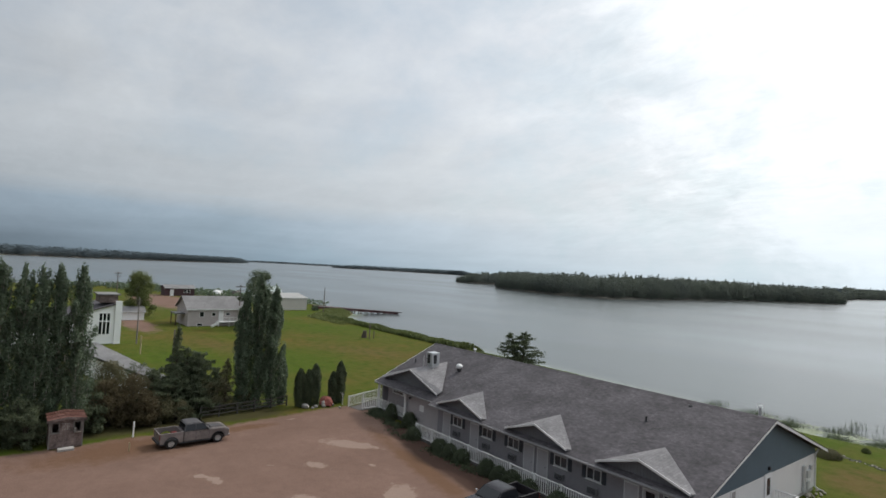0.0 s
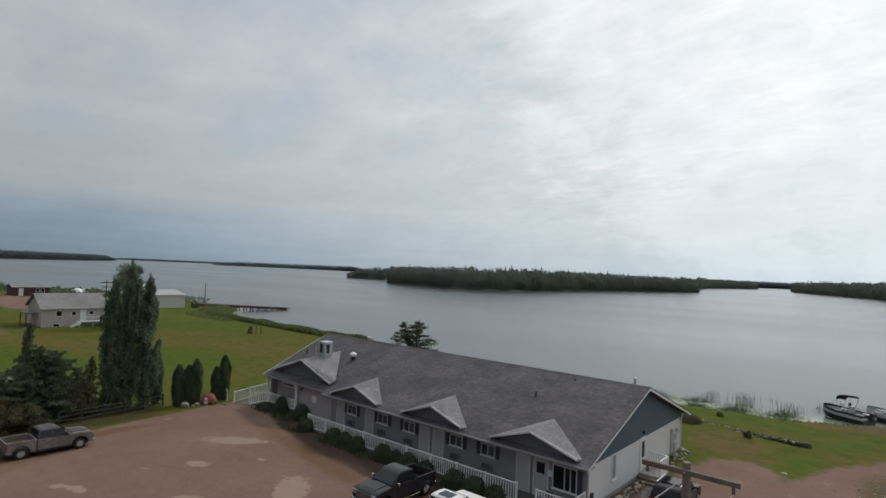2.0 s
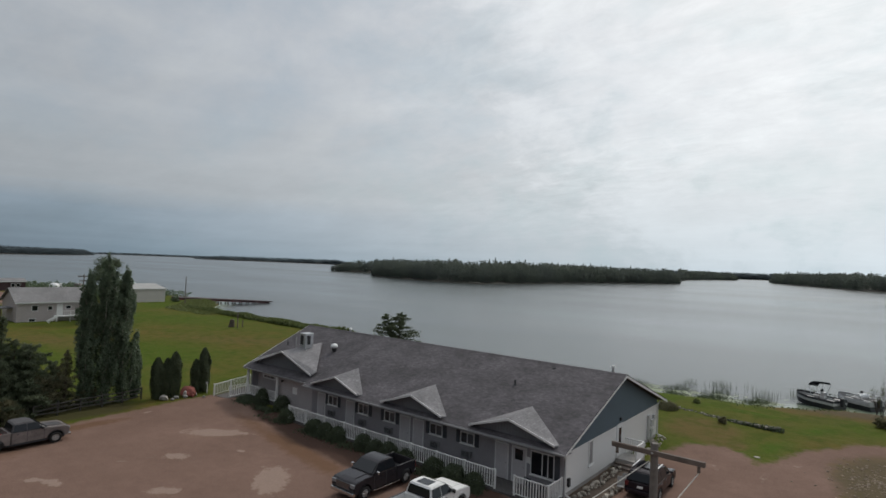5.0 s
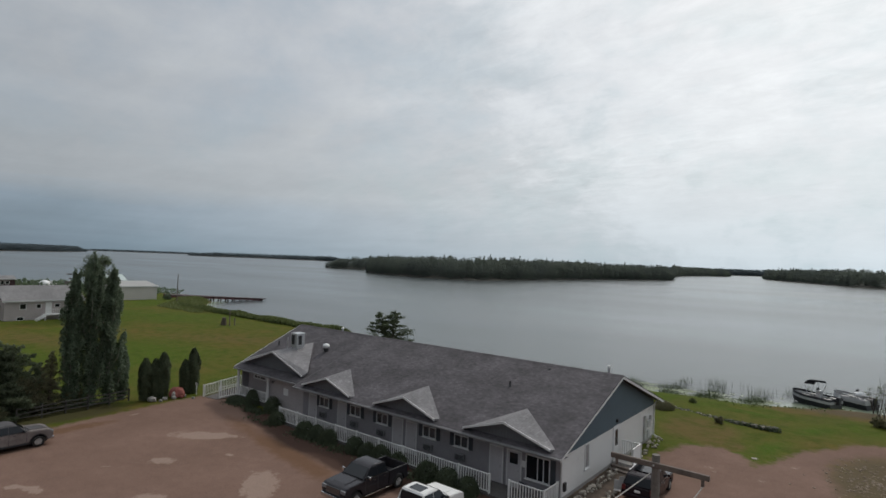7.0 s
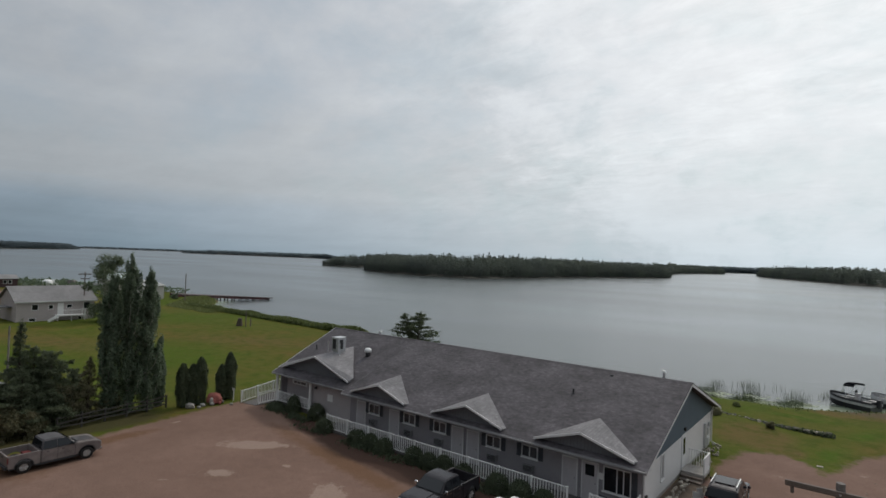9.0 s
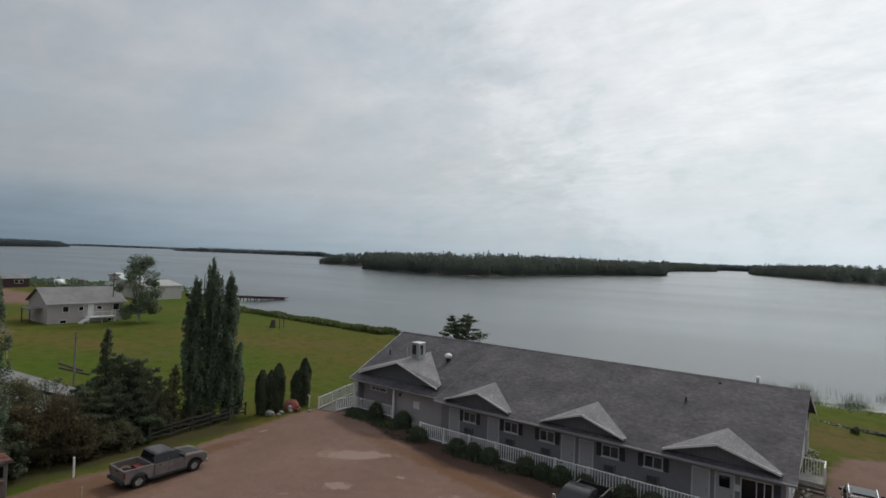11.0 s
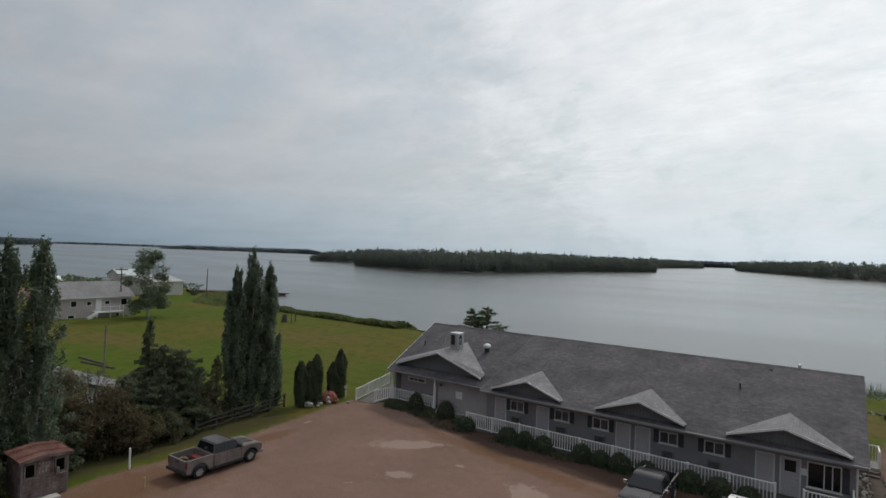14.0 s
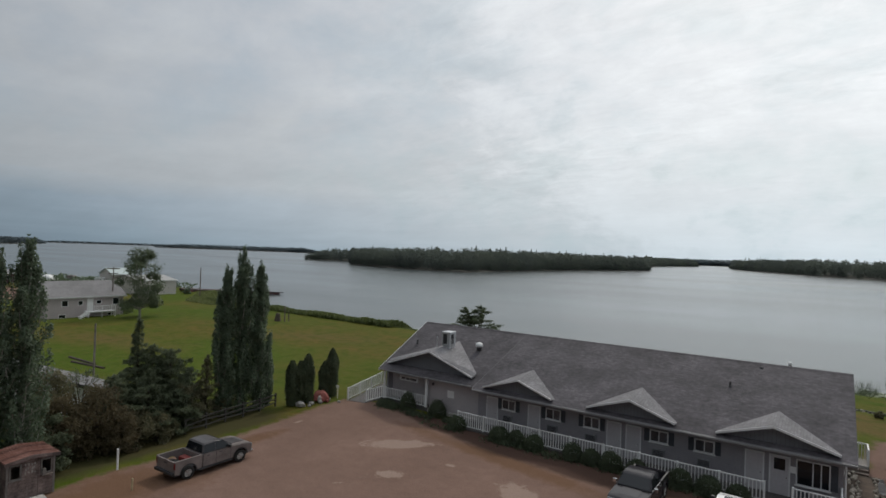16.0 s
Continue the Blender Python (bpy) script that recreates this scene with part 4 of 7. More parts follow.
def dormer(xl, xf, xr, yf, zl, zf, ya, za, face_low):
    """A wide low dormer gable: rake ends at xl and xr, front peak at xf, back peak at ya, za."""
    main = lambda y: EAVE_Z + SLOPE * (y - EAVE_Y)
    bm = bmesh.new()
    back, slope_l, slope_r = yf + 0.34, (zf - zl) / (xf - xl), (zf - zl) / (xr - xf)
    in_l, in_r = xl + 0.12, xr - 0.12
    poly(bm, ((in_l, back, face_low), (in_r, back, face_low), (in_r, back, zl + 0.12 * slope_r - 0.1), (xf, back, zf - 0.1), (in_l, back, zl + 0.12 * slope_l - 0.1)), (0, 0.12, 0))
    body = mp("dormer", bm, GABLE_FRONT, "dark slate blue dormer gable")
    lt, rt, fr, ap = (xl, yf, zl), (xr, yf, zl), (xf, yf, zf), (xf + 0.1, ya, za)
    lb, rb, bk = (xl - 0.05, yf + 0.5, main(yf + 0.5) - 0.02), (xr + 0.05, yf + 0.5, main(yf + 0.5) - 0.02), (xf + 0.1, ya + 0.12, main(ya + 0.12) - 0.02)
    # The slopes take the lighter, lit-coloured copy of the roof shingles.
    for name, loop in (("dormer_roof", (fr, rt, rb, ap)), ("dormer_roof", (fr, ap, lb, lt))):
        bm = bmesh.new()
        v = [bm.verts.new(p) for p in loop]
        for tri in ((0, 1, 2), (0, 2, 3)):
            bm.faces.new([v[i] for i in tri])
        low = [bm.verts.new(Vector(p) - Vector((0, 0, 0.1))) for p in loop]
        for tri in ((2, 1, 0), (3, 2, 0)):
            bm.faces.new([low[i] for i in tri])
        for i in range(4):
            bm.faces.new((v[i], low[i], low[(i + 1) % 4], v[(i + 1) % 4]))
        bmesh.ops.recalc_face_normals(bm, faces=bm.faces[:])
        sub(name, bm, SHINGLE_LIT, body, "grey shingles coloured lighter as if lit").matrix_parent_inverse = Matrix.Translation((29, -36, 0)) @ Matrix.Translation((-29, 36, 0))
    bm = bmesh.new()
    for a, b, c in ((ap, rb, bk), (ap, bk, lb)):
        v = [bm.verts.new(p) for p in (a, b, c)]
        bm.faces.new(v)
    sub("dormer_back", bm, SHINGLE, body)
    for a, b in ((lt, fr), (fr, rt)):
        bm = bmesh.new()
        p, q = Vector(a) + Vector((0, -0.004, 0.012)), Vector(b) + Vector((0, -0.004, 0.012))
        d = Vector((0, 0, -0.12))
        poly(bm, (p, q, q + d, p + d), (0, -0.03, 0))
        sub("rake_board", bm, TRIM, body, "pale rake trim")
    return body


dormer(-44.5, -40.3, -36.2, 28.75, 3.2, 4.6, 33.0, 4.97, 2.95)
dormer(-34.5, -31.75, -29.25, 27.42, 3.05, 3.93, 29.7, 4.3, 2.86)
dormer(-26.9, -24.2, -21.6, 27.42, 3.05, 3.93, 29.85, 4.28, 2.86)
dormer(-19.45, -16.72, -13.8, 27.42, 3.05, 3.9, 29.95, 4.18, 2.86)

# porch deck and steps
mp("porch_deck", boxed(-36.6, WALL_X - 0.02, 26.55, WALL_Y - 0.004, -0.05, 0.12), DECK, "worn grey porch boards")
mp("office_deck", boxed(LEFT_X + 0.1, -40.0, 28.3, 29.3, -0.05, 0.3), DECK, "worn grey porch boards")


def motel_door(x, w, window=False):
    bm = boxed(x - w / 2, x + w / 2, WALL_Y - 0.05, WALL_Y - 0.004, 0.13, 2.12, bevel=0.008)
    d = mp("door", bm, DOOR, "pale grey motel room door")
    bm = bmesh.new()
    for a, b, c, e in ((x - w / 2 - 0.07, x - w / 2, 0.13, 2.12), (x + w / 2, x + w / 2 + 0.07, 0.13, 2.12), (x - w / 2 - 0.07, x + w / 2 + 0.07, 2.121, 2.2)):
        box(bm, a, b, WALL_Y - 0.04, WALL_Y - 0.003, c, e)
    sub("door_frame", bm, TRIM, d)
    bm = bmesh.new()
    rod(bm, (x + w / 2 - 0.09, WALL_Y - 0.05, 1.1), (x + w / 2 - 0.09, WALL_Y - 0.11, 1.1), 0.03)
    sub("handle", bm, CHROME, d, "metal door knob")
    if window:
        sub("pane", boxed(x - 0.26, x + 0.26, WALL_Y - 0.062, WALL_Y - 0.051, 1.45, 2.05), GLASS, d, "dark door glass")
    else:
        bm = bmesh.new()
        for z0, z1 in ((0.3, 1.0), (1.15, 1.95)):
            for s in (-1, 1):
                box(bm, x + s * 0.19 - 0.13, x + s * 0.19 + 0.13, WALL_Y - 0.057, WALL_Y - 0.051, z0, z1)
        sub("panel", bm, DOOR, d)


def motel_window(x, w=1.06, z0=1.48, z1=2.2, shutters=True, unit=True, panes=2):
    bm = bmesh.new()
    y = WALL_Y
    for a, b, c, e in ((x - w / 2, x - w / 2 + 0.06, z0, z1), (x + w / 2 - 0.06, x + w / 2, z0, z1), (x - w / 2 + 0.06, x + w / 2 - 0.06, z0, z0 + 0.06), (x - w / 2 + 0.06, x + w / 2 - 0.06, z1 - 0.06, z1), (x - 0.025, x + 0.025, z0 + 0.06, z1 - 0.06)):
        box(bm, a, b, y - 0.05, y - 0.003, c, e)
    wdw = mp("window", bm, TRIM, "white-framed sliding window")
    for k, s in enumerate((-1, 1)):
        a, b = sorted((x + s * 0.025, x + s * (w / 2 - 0.06)))
        sub("pane", boxed(a, b, y - 0.022, y - 0.004, z0 + 0.06, z1 - 0.06), GLASS if panes == 1 else DIM_CURTAIN if k else BLIND, wdw, "dark glass" if panes == 1 else "glass with grey curtain")
    sub("sill", boxed(x - w / 2 - 0.05, x + w / 2 + 0.05, y - 0.09, y - 0.003, z0 - 0.05, z0 - 0.002), WHITE, wdw)
    if shutters:
        for s in (-1, 1):
            a, b = sorted((x + s * (w / 2 + 0.03), x + s * (w / 2 + 0.33)))
            bm = boxed(a, b, y - 0.035, y - 0.003, z0 - 0.02, z1 + 0.02)
            for i in range(9):
                z = z0 + 0.03 + i * (z1 - z0 - 0.06) / 9
                box(bm, a + 0.04, b - 0.04, y - 0.045, y - 0.036, z, z + 0.04)
            sub("shutter", bm, SHUTTER, wdw, "charcoal louvred shutter")
    if unit:
        bm = boxed(x - 0.33, x + 0.33, y - 0.22, y - 0.003, 0.72, 1.12, bevel=0.015)
        ac = mp("air_conditioner", bm, mat("dull_grey_air_conditioner", (0.20, 0.20, 0.205), 0.6, 0.15, 2.0, 12.0, 0.1), "grey through-wall air conditioner")
        bm = bmesh.new()
        for i in range(7):
            box(bm, x - 0.29, x + 0.29, y - 0.232, y - 0.221, 0.76 + i * 0.048, 0.785 + i * 0.048)
        sub("grille", bm, DARK, ac)


for x in (-34.15, -30.85, -25.35, -24.15, -17.62):
    motel_door(x, 0.80)
motel_door(-16.44, 0.84, True)
for x in (-32.82, -29.45, -26.8, -22.64, -20.14):
    motel_window(x)
motel_window(-14.95, 1.5, 0.85, 2.2, False, False, 1)
mp("mullion", boxed(-14.62, -14.57, WALL_Y - 0.05, WALL_Y - 0.023, 0.91, 2.14), TRIM)
mp("shutter", boxed(-14.2, -13.88, WALL_Y - 0.035, WALL_Y - 0.003, 0.9, 2.2), SHUTTER)
mp("notice_board", boxed(-15.98, -15.66, WALL_Y - 0.03, WALL_Y - 0.003, 1.4, 1.75, bevel=0.006), WHITE, "small white notice on the wall")
mp("notice_board", boxed(-38.3, -37.7, 28.59, 28.616, 1.35, 1.9, bevel=0.006), WHITE, "white notice on the office wall")
bm = boxed(-43.6, -41.7, 29.26, 29.296, 1.78, 2.16)
sign = mp("office_sign", bm, WHITE, "long white sign over the office entrance")
bm = bmesh.new()
for k, (a, b) in enumerate(((0.1, 0.42), (0.5, 0.78), (0.86, 1.38))):
    box(bm, -43.5 + a * 1.2, -43.5 + b * 1.2, 29.248, 29.257, 1.88, 2.06)
sub("lettering", bm, mat("dark_faded_lettering", (0.12, 0.10, 0.10), 0.6, 0.1, 3, 20, 0), sign)
for x in (-44.45, -40.1):
    bm = bmesh.new()
    box(bm, x - 0.08, x + 0.08, 28.25, 28.41, 0.3, 2.62, bevel=0.01)
    mp("porch_post", bm, WHITE, "white square porch post")
bm = bmesh.new()
rod(bm, (-39.6, 28.6, 2.25), (-39.6, 28.48, 2.2), 0.05)
box(bm, -39.68, -39.52, 28.4, 28.5, 2.1, 2.28, bevel=0.01)
mp("wall_lamp", bm, DARK, "small dark wall lantern")

# end wall: window, door, landing, pipes
bm = bmesh.new()
X0 = WALL_X
for a, b, c, e in ((31.45, 31.52, 0.98, 2.42), (32.0, 32.07, 0.98, 2.42), (31.52, 32.0, 0.98, 1.05), (31.52, 32.0, 2.35, 2.42)):
    box(bm, X0 + 0.003, X0 + 0.05, a, b, c, e)
gw = mp("window", bm, WHITE, "tall narrow white-framed window")
sub("pane", boxed(X0 + 0.003, X0 + 0.02, 31.52, 32.0, 1.05, 2.35), CURTAIN, gw)
sub("sill", boxed(X0 + 0.003, X0 + 0.1, 31.4, 32.12, 0.9, 0.978), WHITE, gw)
gd = mp("door", boxed(X0 + 0.003, X0 + 0.05, 35.9, 36.72, 0.45, 2.42, bevel=0.008), WHITE, "white end-wall door with dark glass")
sub("pane", boxed(X0 + 0.051, X0 + 0.06, 36.08, 36.54, 1.25, 2.25), GLASS, gd)
bm = bmesh.new()
for a, b, c, e in ((35.8, 35.897, 0.45, 2.52), (36.723, 36.82, 0.45, 2.52), (35.897, 36.723, 2.423, 2.52)):
    box(bm, X0 + 0.003, X0 + 0.04, a, b, c, e)
sub("door_frame", bm, TRIM, gd)
bm = bmesh.new()
box(bm, X0 + 0.03, X0 + 0.16, 36.2, 36.36, 2.72, 2.92, bevel=0.02)
mp("wall_lamp", bm, DARK, "small dark wall lantern")
for y0, y1, z0, z1 in ((41.7, 42.0, 0.3, 2.0), (42.35, 42.85, 1.1, 1.6), (42.3, 42.7, 0.35, 0.9), (42.9, 43.15, 1.5, 1.85)):
    mp("meter_box", boxed(X0 + 0.003, X0 + 0.16, y0, y1, z0, z1, bevel=0.015), GALV, "grey electrical box on the end wall")
for yy, xx in ((BACK_WALL - 0.05, X0 + 0.07), (28.36, X0 + 0.07)):
    bm = bmesh.new()
    rod(bm, (xx, yy, 0.25), (xx, yy, 2.45), 0.05)
    rod(bm, (xx, yy, 0.25), (xx + 0.3, yy + 0.1, 0.1), 0.05)
    rod(bm, (xx, yy, 2.45), (xx, yy + (0.5 if yy > 40 else -0.5), 2.66), 0.05)
    mp("downspout", bm, TRIM, "pale grey downspout")
mp("meter_box", boxed(X0 + 0.003, X0 + 0.12, 28.7, 28.95, 0.55, 1.0, bevel=0.015), DARK, "dark utility box on the end wall")

# ---- things round the motel ----
def railing(name, label, runs, z0, z1, group="motel railings", pickets=0.175):
    """runs: straight stretches (x0, y0, x1, y1, dz0, dz1) of one railing."""
    r = thing(name, label, "railing", (runs[0][0], runs[0][1], 0), group=group)
    ox, oy = runs[0][0], runs[0][1]
    picket = mesh_of("picket", boxed(-0.023, 0.023, -0.018, 0.018, 0, z1 - z0 - 0.16), WHITE)
    post_mesh = mesh_of("post", boxed(-0.05, 0.05, -0.05, 0.05, 0, z1 - z0 + 0.04, bevel=0.008), WHITE)
    for x0, y0, x1, y1, d0, d1 in runs:
        length = math.hypot(x1 - x0, y1 - y0)
        ux, uy = (x1 - x0) / length, (y1 - y0) / length
        nx, ny = -uy * 0.028, ux * 0.028
        for nm, za, zb in (("top_rail", z1 - 0.05, z1), ("bottom_rail", z0 + 0.08, z0 + 0.13)):
            bm = bmesh.new()
            a, b = Vector((x0 - ox, y0 - oy, za + d0)), Vector((x1 - ox, y1 - oy, za + d1))
            n = Vector((nx, ny, 0))
            poly(bm, (a - n, b - n, b + n, a + n), (0, 0, zb - za))
            part(nm, bm, WHITE, r)
        count = max(1, round(length / 2.1))
        for i in range(count + 1):
            k = i / count
            o = new("post", post_mesh)
            o.parent = r
            o.location = (x0 - ox + ux * length * k, y0 - oy + uy * length * k, z0 + d0 + (d1 - d0) * k)
        count = round(length / pickets)
        for i in range(1, count):
            k = i / count
            o = new("picket", picket)
            o.parent = r
            o.location = (x0 - ox + ux * length * k, y0 - oy + uy * length * k, z0 + 0.13 + d0 + (d1 - d0) * k)
    return r


railing("porch_railing", "long white picket railing along the motel porch", ((-36.0, 26.65, -17.0, 26.65, 0, 0),), 0.12, 1.17)
railing("porch_railing", "short white picket railing round the porch corner", ((-15.75, 26.65, -13.72, 26.65, 0, 0), (-13.72, 26.65, -13.72, 28.22, 0, 0)), 0.12, 1.17)
railing("office_railing", "white railing along the office porch", ((-44.3, 28.33, -40.2, 28.33, 0, 0),), 0.3, 1.2)
railing("ramp_railing", "white railing along the ramp beside the office end wall", ((-46.75, 26.45, -47.95, 32.0, -0.25, 0.0),), 0.3, 1.3)
railing("ramp_railing", "white railing along the ramp beside the office end wall", ((-45.3, 27.1, -44.5, 28.33, -0.25, 0.0),), 0.3, 1.28)
bm = bmesh.new()
poly(bm, ((-46.7, 26.5, 0.03), (-45.2, 26.8, 0.03), (-44.6, 31.9, 0.3), (-47.9, 31.9, 0.3)), (0, 0, -0.12))
tagged(part("wheelchair_ramp", bm, DECK), "grey wooden ramp up to the office porch", "ramp")

# end landing, steps and stone edging
landing = thing("entry_landing", "small timber landing with steps and white railing at the end door", "steps", (-13.0, 36.4, 0))
part("platform", boxed(-0.6, 0.75, -0.75, 0.75, 0.28, 0.44), CONCRETE, landing)
part("step", boxed(-0.55, 0.7, -1.1, -0.755, 0.0, 0.28), WOOD, landing)
part("step", boxed(-0.55, 0.7, -1.45, -1.105, 0.0, 0.14), WOOD, landing)
for x, y in ((-0.55, -0.7), (0.7, -0.7), (-0.55, 0.7), (0.7, 0.7)):
    part("leg", boxed(x - 0.05, x + 0.05, y - 0.05, y + 0.05, -0.35, 0.28), WOOD, landing)
for x, y in ((0.7, -0.7), (0.7, 0.7)):
    part("post", boxed(x - 0.045, x + 0.045, y - 0.045, y + 0.045, 0.44, 1.42), WHITE, landing)
part("top_rail", boxed(0.66, 0.74, -0.74, 0.74, 1.38, 1.44), WHITE, landing)
part("side_panel", boxed(0.68, 0.72, -0.62, 0.62, 0.46, 1.36), WHITE, landing, "white solid side panel")
part("back_rail", boxed(-0.55, 0.65, 0.66, 0.74, 1.38, 1.44), WHITE, landing)
for i in range(8):
    part("picket", boxed(-0.5 + i * 0.15, -0.46 + i * 0.15, 0.68, 0.72, 0.46, 1.38), WHITE, landing)

stone_meshes = [mesh_of("edging_stone", stone(40 + i, 0.34, 0.2, 0.24), EDGE_STONE) for i in range(6)]
mossy_meshes = [mesh_of("border_stone", stone(50 + i, 0.42, 0.34, 0.26), MOSSY) for i in range(6)]
rg = random.Random(5)
tagged(part("soil_bed", boxed(-13.6, -11.75, 28.7, 35.2, -0.05, 0.035), SOIL), "dark bare soil bed along the motel's end wall", "ground", kind="structure")
edge_bed = thing("stone_edging", "rows of pale rough field stones along the motel's end wall", "stones", (-12.8, 32, 0))
for row_x, y0, y1 in ((-13.2, 28.9, 35.0), (-12.95, 29.0, 35.0), (-12.05, 29.2, 34.9), (-11.85, 29.6, 34.6)):
    y = y0
    while y < y1:
        o = new("stone", rg.choice(stone_meshes))
        o.parent = edge_bed
        o.location = (row_x + 12.8 + rg.uniform(-0.1, 0.1), y - 32, 0.1 + rg.uniform(-0.03, 0.06))
        o.rotation_euler = (rg.uniform(-0.5, 0.5), rg.uniform(-0.5, 0.5), rg.uniform(0, 6))
        o.scale = [rg.uniform(0.55, 1.1)] * 3
        y += rg.uniform(0.2, 0.42)
for i in range(44):
    o = new("stone", rg.choice(stone_meshes))
    o.parent = edge_bed
    o.location = (rg.uniform(-0.7, 0.1), rg.uniform(5.6, 12.2), 0.07)
    o.rotation_euler = (0, 0, rg.uniform(0, 6))
    o.scale = [rg.uniform(0.5, 1.0)] * 3
wall_stones = thing("stone_border", "low mossy stone border with weeds across the lawn", "stones", (-10, 53, -0.15))
for i in range(95):
    k = i / 94
    x, y = -15.2 + k * 8.5, 54.9 - 2.9 * math.sin(k * 1.5) + k * 1.9
    o = new("stone", rg.choice(mossy_meshes))
    o.parent = wall_stones
    o.location = (x + 10 + rg.uniform(-0.15, 0.15), y - 53 + rg.uniform(-0.25, 0.25), rg.uniform(0.0, 0.16))
    o.rotation_euler = (0, 0, rg.uniform(0, 6))
    o.scale = [rg.uniform(0.6, 1.15)] * 3
pale = [o for o in wall_stones.children if rg.random() < 0.3]
for o in pale:
    o.data = rg.choice(stone_meshes)

rgb = np.random.default_rng(71)
bk = rgb.uniform(0, 1, 1300)
spread = rgb.normal(0, 0.2, (1300, 2))
tagged(quads("border_weeds", np.stack((-15.2 + bk * 8.5 + spread[:, 0], 54.9 - 2.9 * np.sin(bk * 1.5) + bk * 1.9 + spread[:, 1], -0.28 + rgb.uniform(0.0, 0.28, 1300)), 1), 0.13, LEAF_BUSH, seed=71, ratio=2.0, upright=0.4), "dark weeds growing between the border stones", "plants", kind="stuff")

# ---- roof things ----
def roof_z(y):
    return EAVE_Z + SLOPE * (y - EAVE_Y)


unit = thing("rooftop_ventilator", "boxy galvanised kitchen exhaust unit on the office roof", "vent", (-40.1, 31.2, roof_z(31.2) - 0.15))
unit.scale = (0.95, 0.95, 1.2)
part("curb", boxed(-0.36, 0.36, -0.4, 0.4, 0.0, 0.75), GALV, unit)
part("housing", boxed(-0.42, 0.42, -0.45, 0.45, 0.755, 1.62, bevel=0.03), GALV, unit)
part("grille", boxed(-0.3, 0.12, -0.475, -0.453, 0.85, 1.52), DARK, unit, "dark opening with mesh")
part("grille", boxed(0.423, 0.44, -0.3, 0.1, 0.85, 1.5), DARK, unit, "dark opening with mesh")
part("cap", boxed(-0.44, 0.44, -0.47, 0.47, 1.624, 1.66, bevel=0.01), GALV, unit)
for x in (-0.9, 0.62):
    bm = bmesh.new()
    rod(bm, (x, -0.45, 0.0), (x, -0.45, 1.3), 0.035)
    part("conduit", bm, GALV, unit)
bm = bmesh.new()
bmesh.ops.create_uvsphere(bm, u_segments=18, v_segments=10, radius=0.36)
for v in bm.verts:
    v.co.z = v.co.z * 0.75 + 0.5
fan = thing("roof_fan", "round white mushroom exhaust fan on the roof", "vent", (-38.0, 32.6, roof_z(32.6) - 0.1))
part("dome", bm, WHITE, fan, smooth=True)
bm = bmesh.new()
rod(bm, (0, 0, 0), (0, 0, 0.4), 0.24, n=16)
part("collar", bm, DARK, fan)
fan.scale = (0.85, 0.85, 0.85)
for name, label, x, y, r, h, m, cap in (("vent_pipe", "thin dark plumbing vent pipe on the roof", -19.45, 32.6, 0.06, 0.42, DARK, False), ("vent_pipe", "thin dark plumbing vent pipe on the roof", -44.04, 32.1, 0.06, 0.4, DARK, False), ("roof_vent", "short pale vent with white cap behind the ridge", -41.1, 37.2, 0.1, 0.5, GALV, True),
                                  ("roof_vent", "pale roof vent with white cap on the back slope", -16.75, 42.87, 0.1, 1.65, GALV, True), ("vent_pipe", "short pale vent on the roof", -18.0, 35.35, 0.07, 0.16, GALV, False)):
    z = roof_z(y) if y < RIDGE_Y else roof_z(2 * RIDGE_Y - y)
    v = thing(name, label, "vent", (x, y, z - 0.1))
    bm = bmesh.new()
    rod(bm, (0, 0, 0), (0, 0, h), r, n=12)
    part("pipe", bm, m, v)
    bm = bmesh.new()
    if cap:
        rod(bm, (0, 0, h), (0, 0, h + 0.12), r * 1.7, r * 1.2, n=12)
        part("cap", bm, WHITE, v, "white cap")
    else:
        rod(bm, (0, 0, 0.06), (0, 0, 0.16), r * 2.2, r * 1.2, n=12)
        part("flashing", bm, DARK, v)

# ---- vehicles ----
def wheel(parent, x, y, r=0.4, w=0.26, side=1):
    bm = bmesh.new()
    prof = ((-0.5, 0.6), (-0.5, 0.92), (-0.34, 1.0), (0.34, 1.0), (0.5, 0.92), (0.5, 0.6))
    n = 24
    rings = [[bm.verts.new((p * w, q * r * math.cos(2 * math.pi * i / n), q * r * math.sin(2 * math.pi * i / n))) for p, q in prof] for i in range(n)]
    for i in range(n):
        a, b = rings[i], rings[(i + 1) % n]
        for j in range(len(prof) - 1):
            bm.faces.new((a[j], b[j], b[j + 1], a[j + 1]))
    tyre = part("wheel", bm, RUBBER, parent, "black tyre", smooth=True)
    tyre.location = (x, y, r)
    bm = bmesh.new()
    rod(bm, (-0.1 * w, 0, 0), (side * 0.3 * w, 0, 0), r * 0.6, n=20)
    for i in range(6):
        a = i * math.pi / 3
        rod(bm, (side * 0.3 * w, 0.1 * r * math.cos(a), 0.1 * r * math.sin(a)), (side * 0.38 * w, 0.56 * r * math.cos(a), 0.56 * r * math.sin(a)), 0.05, n=6)
    rod(bm, (side * 0.3 * w, 0, 0), (side * 0.46 * w, 0, 0), 0.08, n=10)
    part("rim", bm, RIM, tyre, "alloy rim")


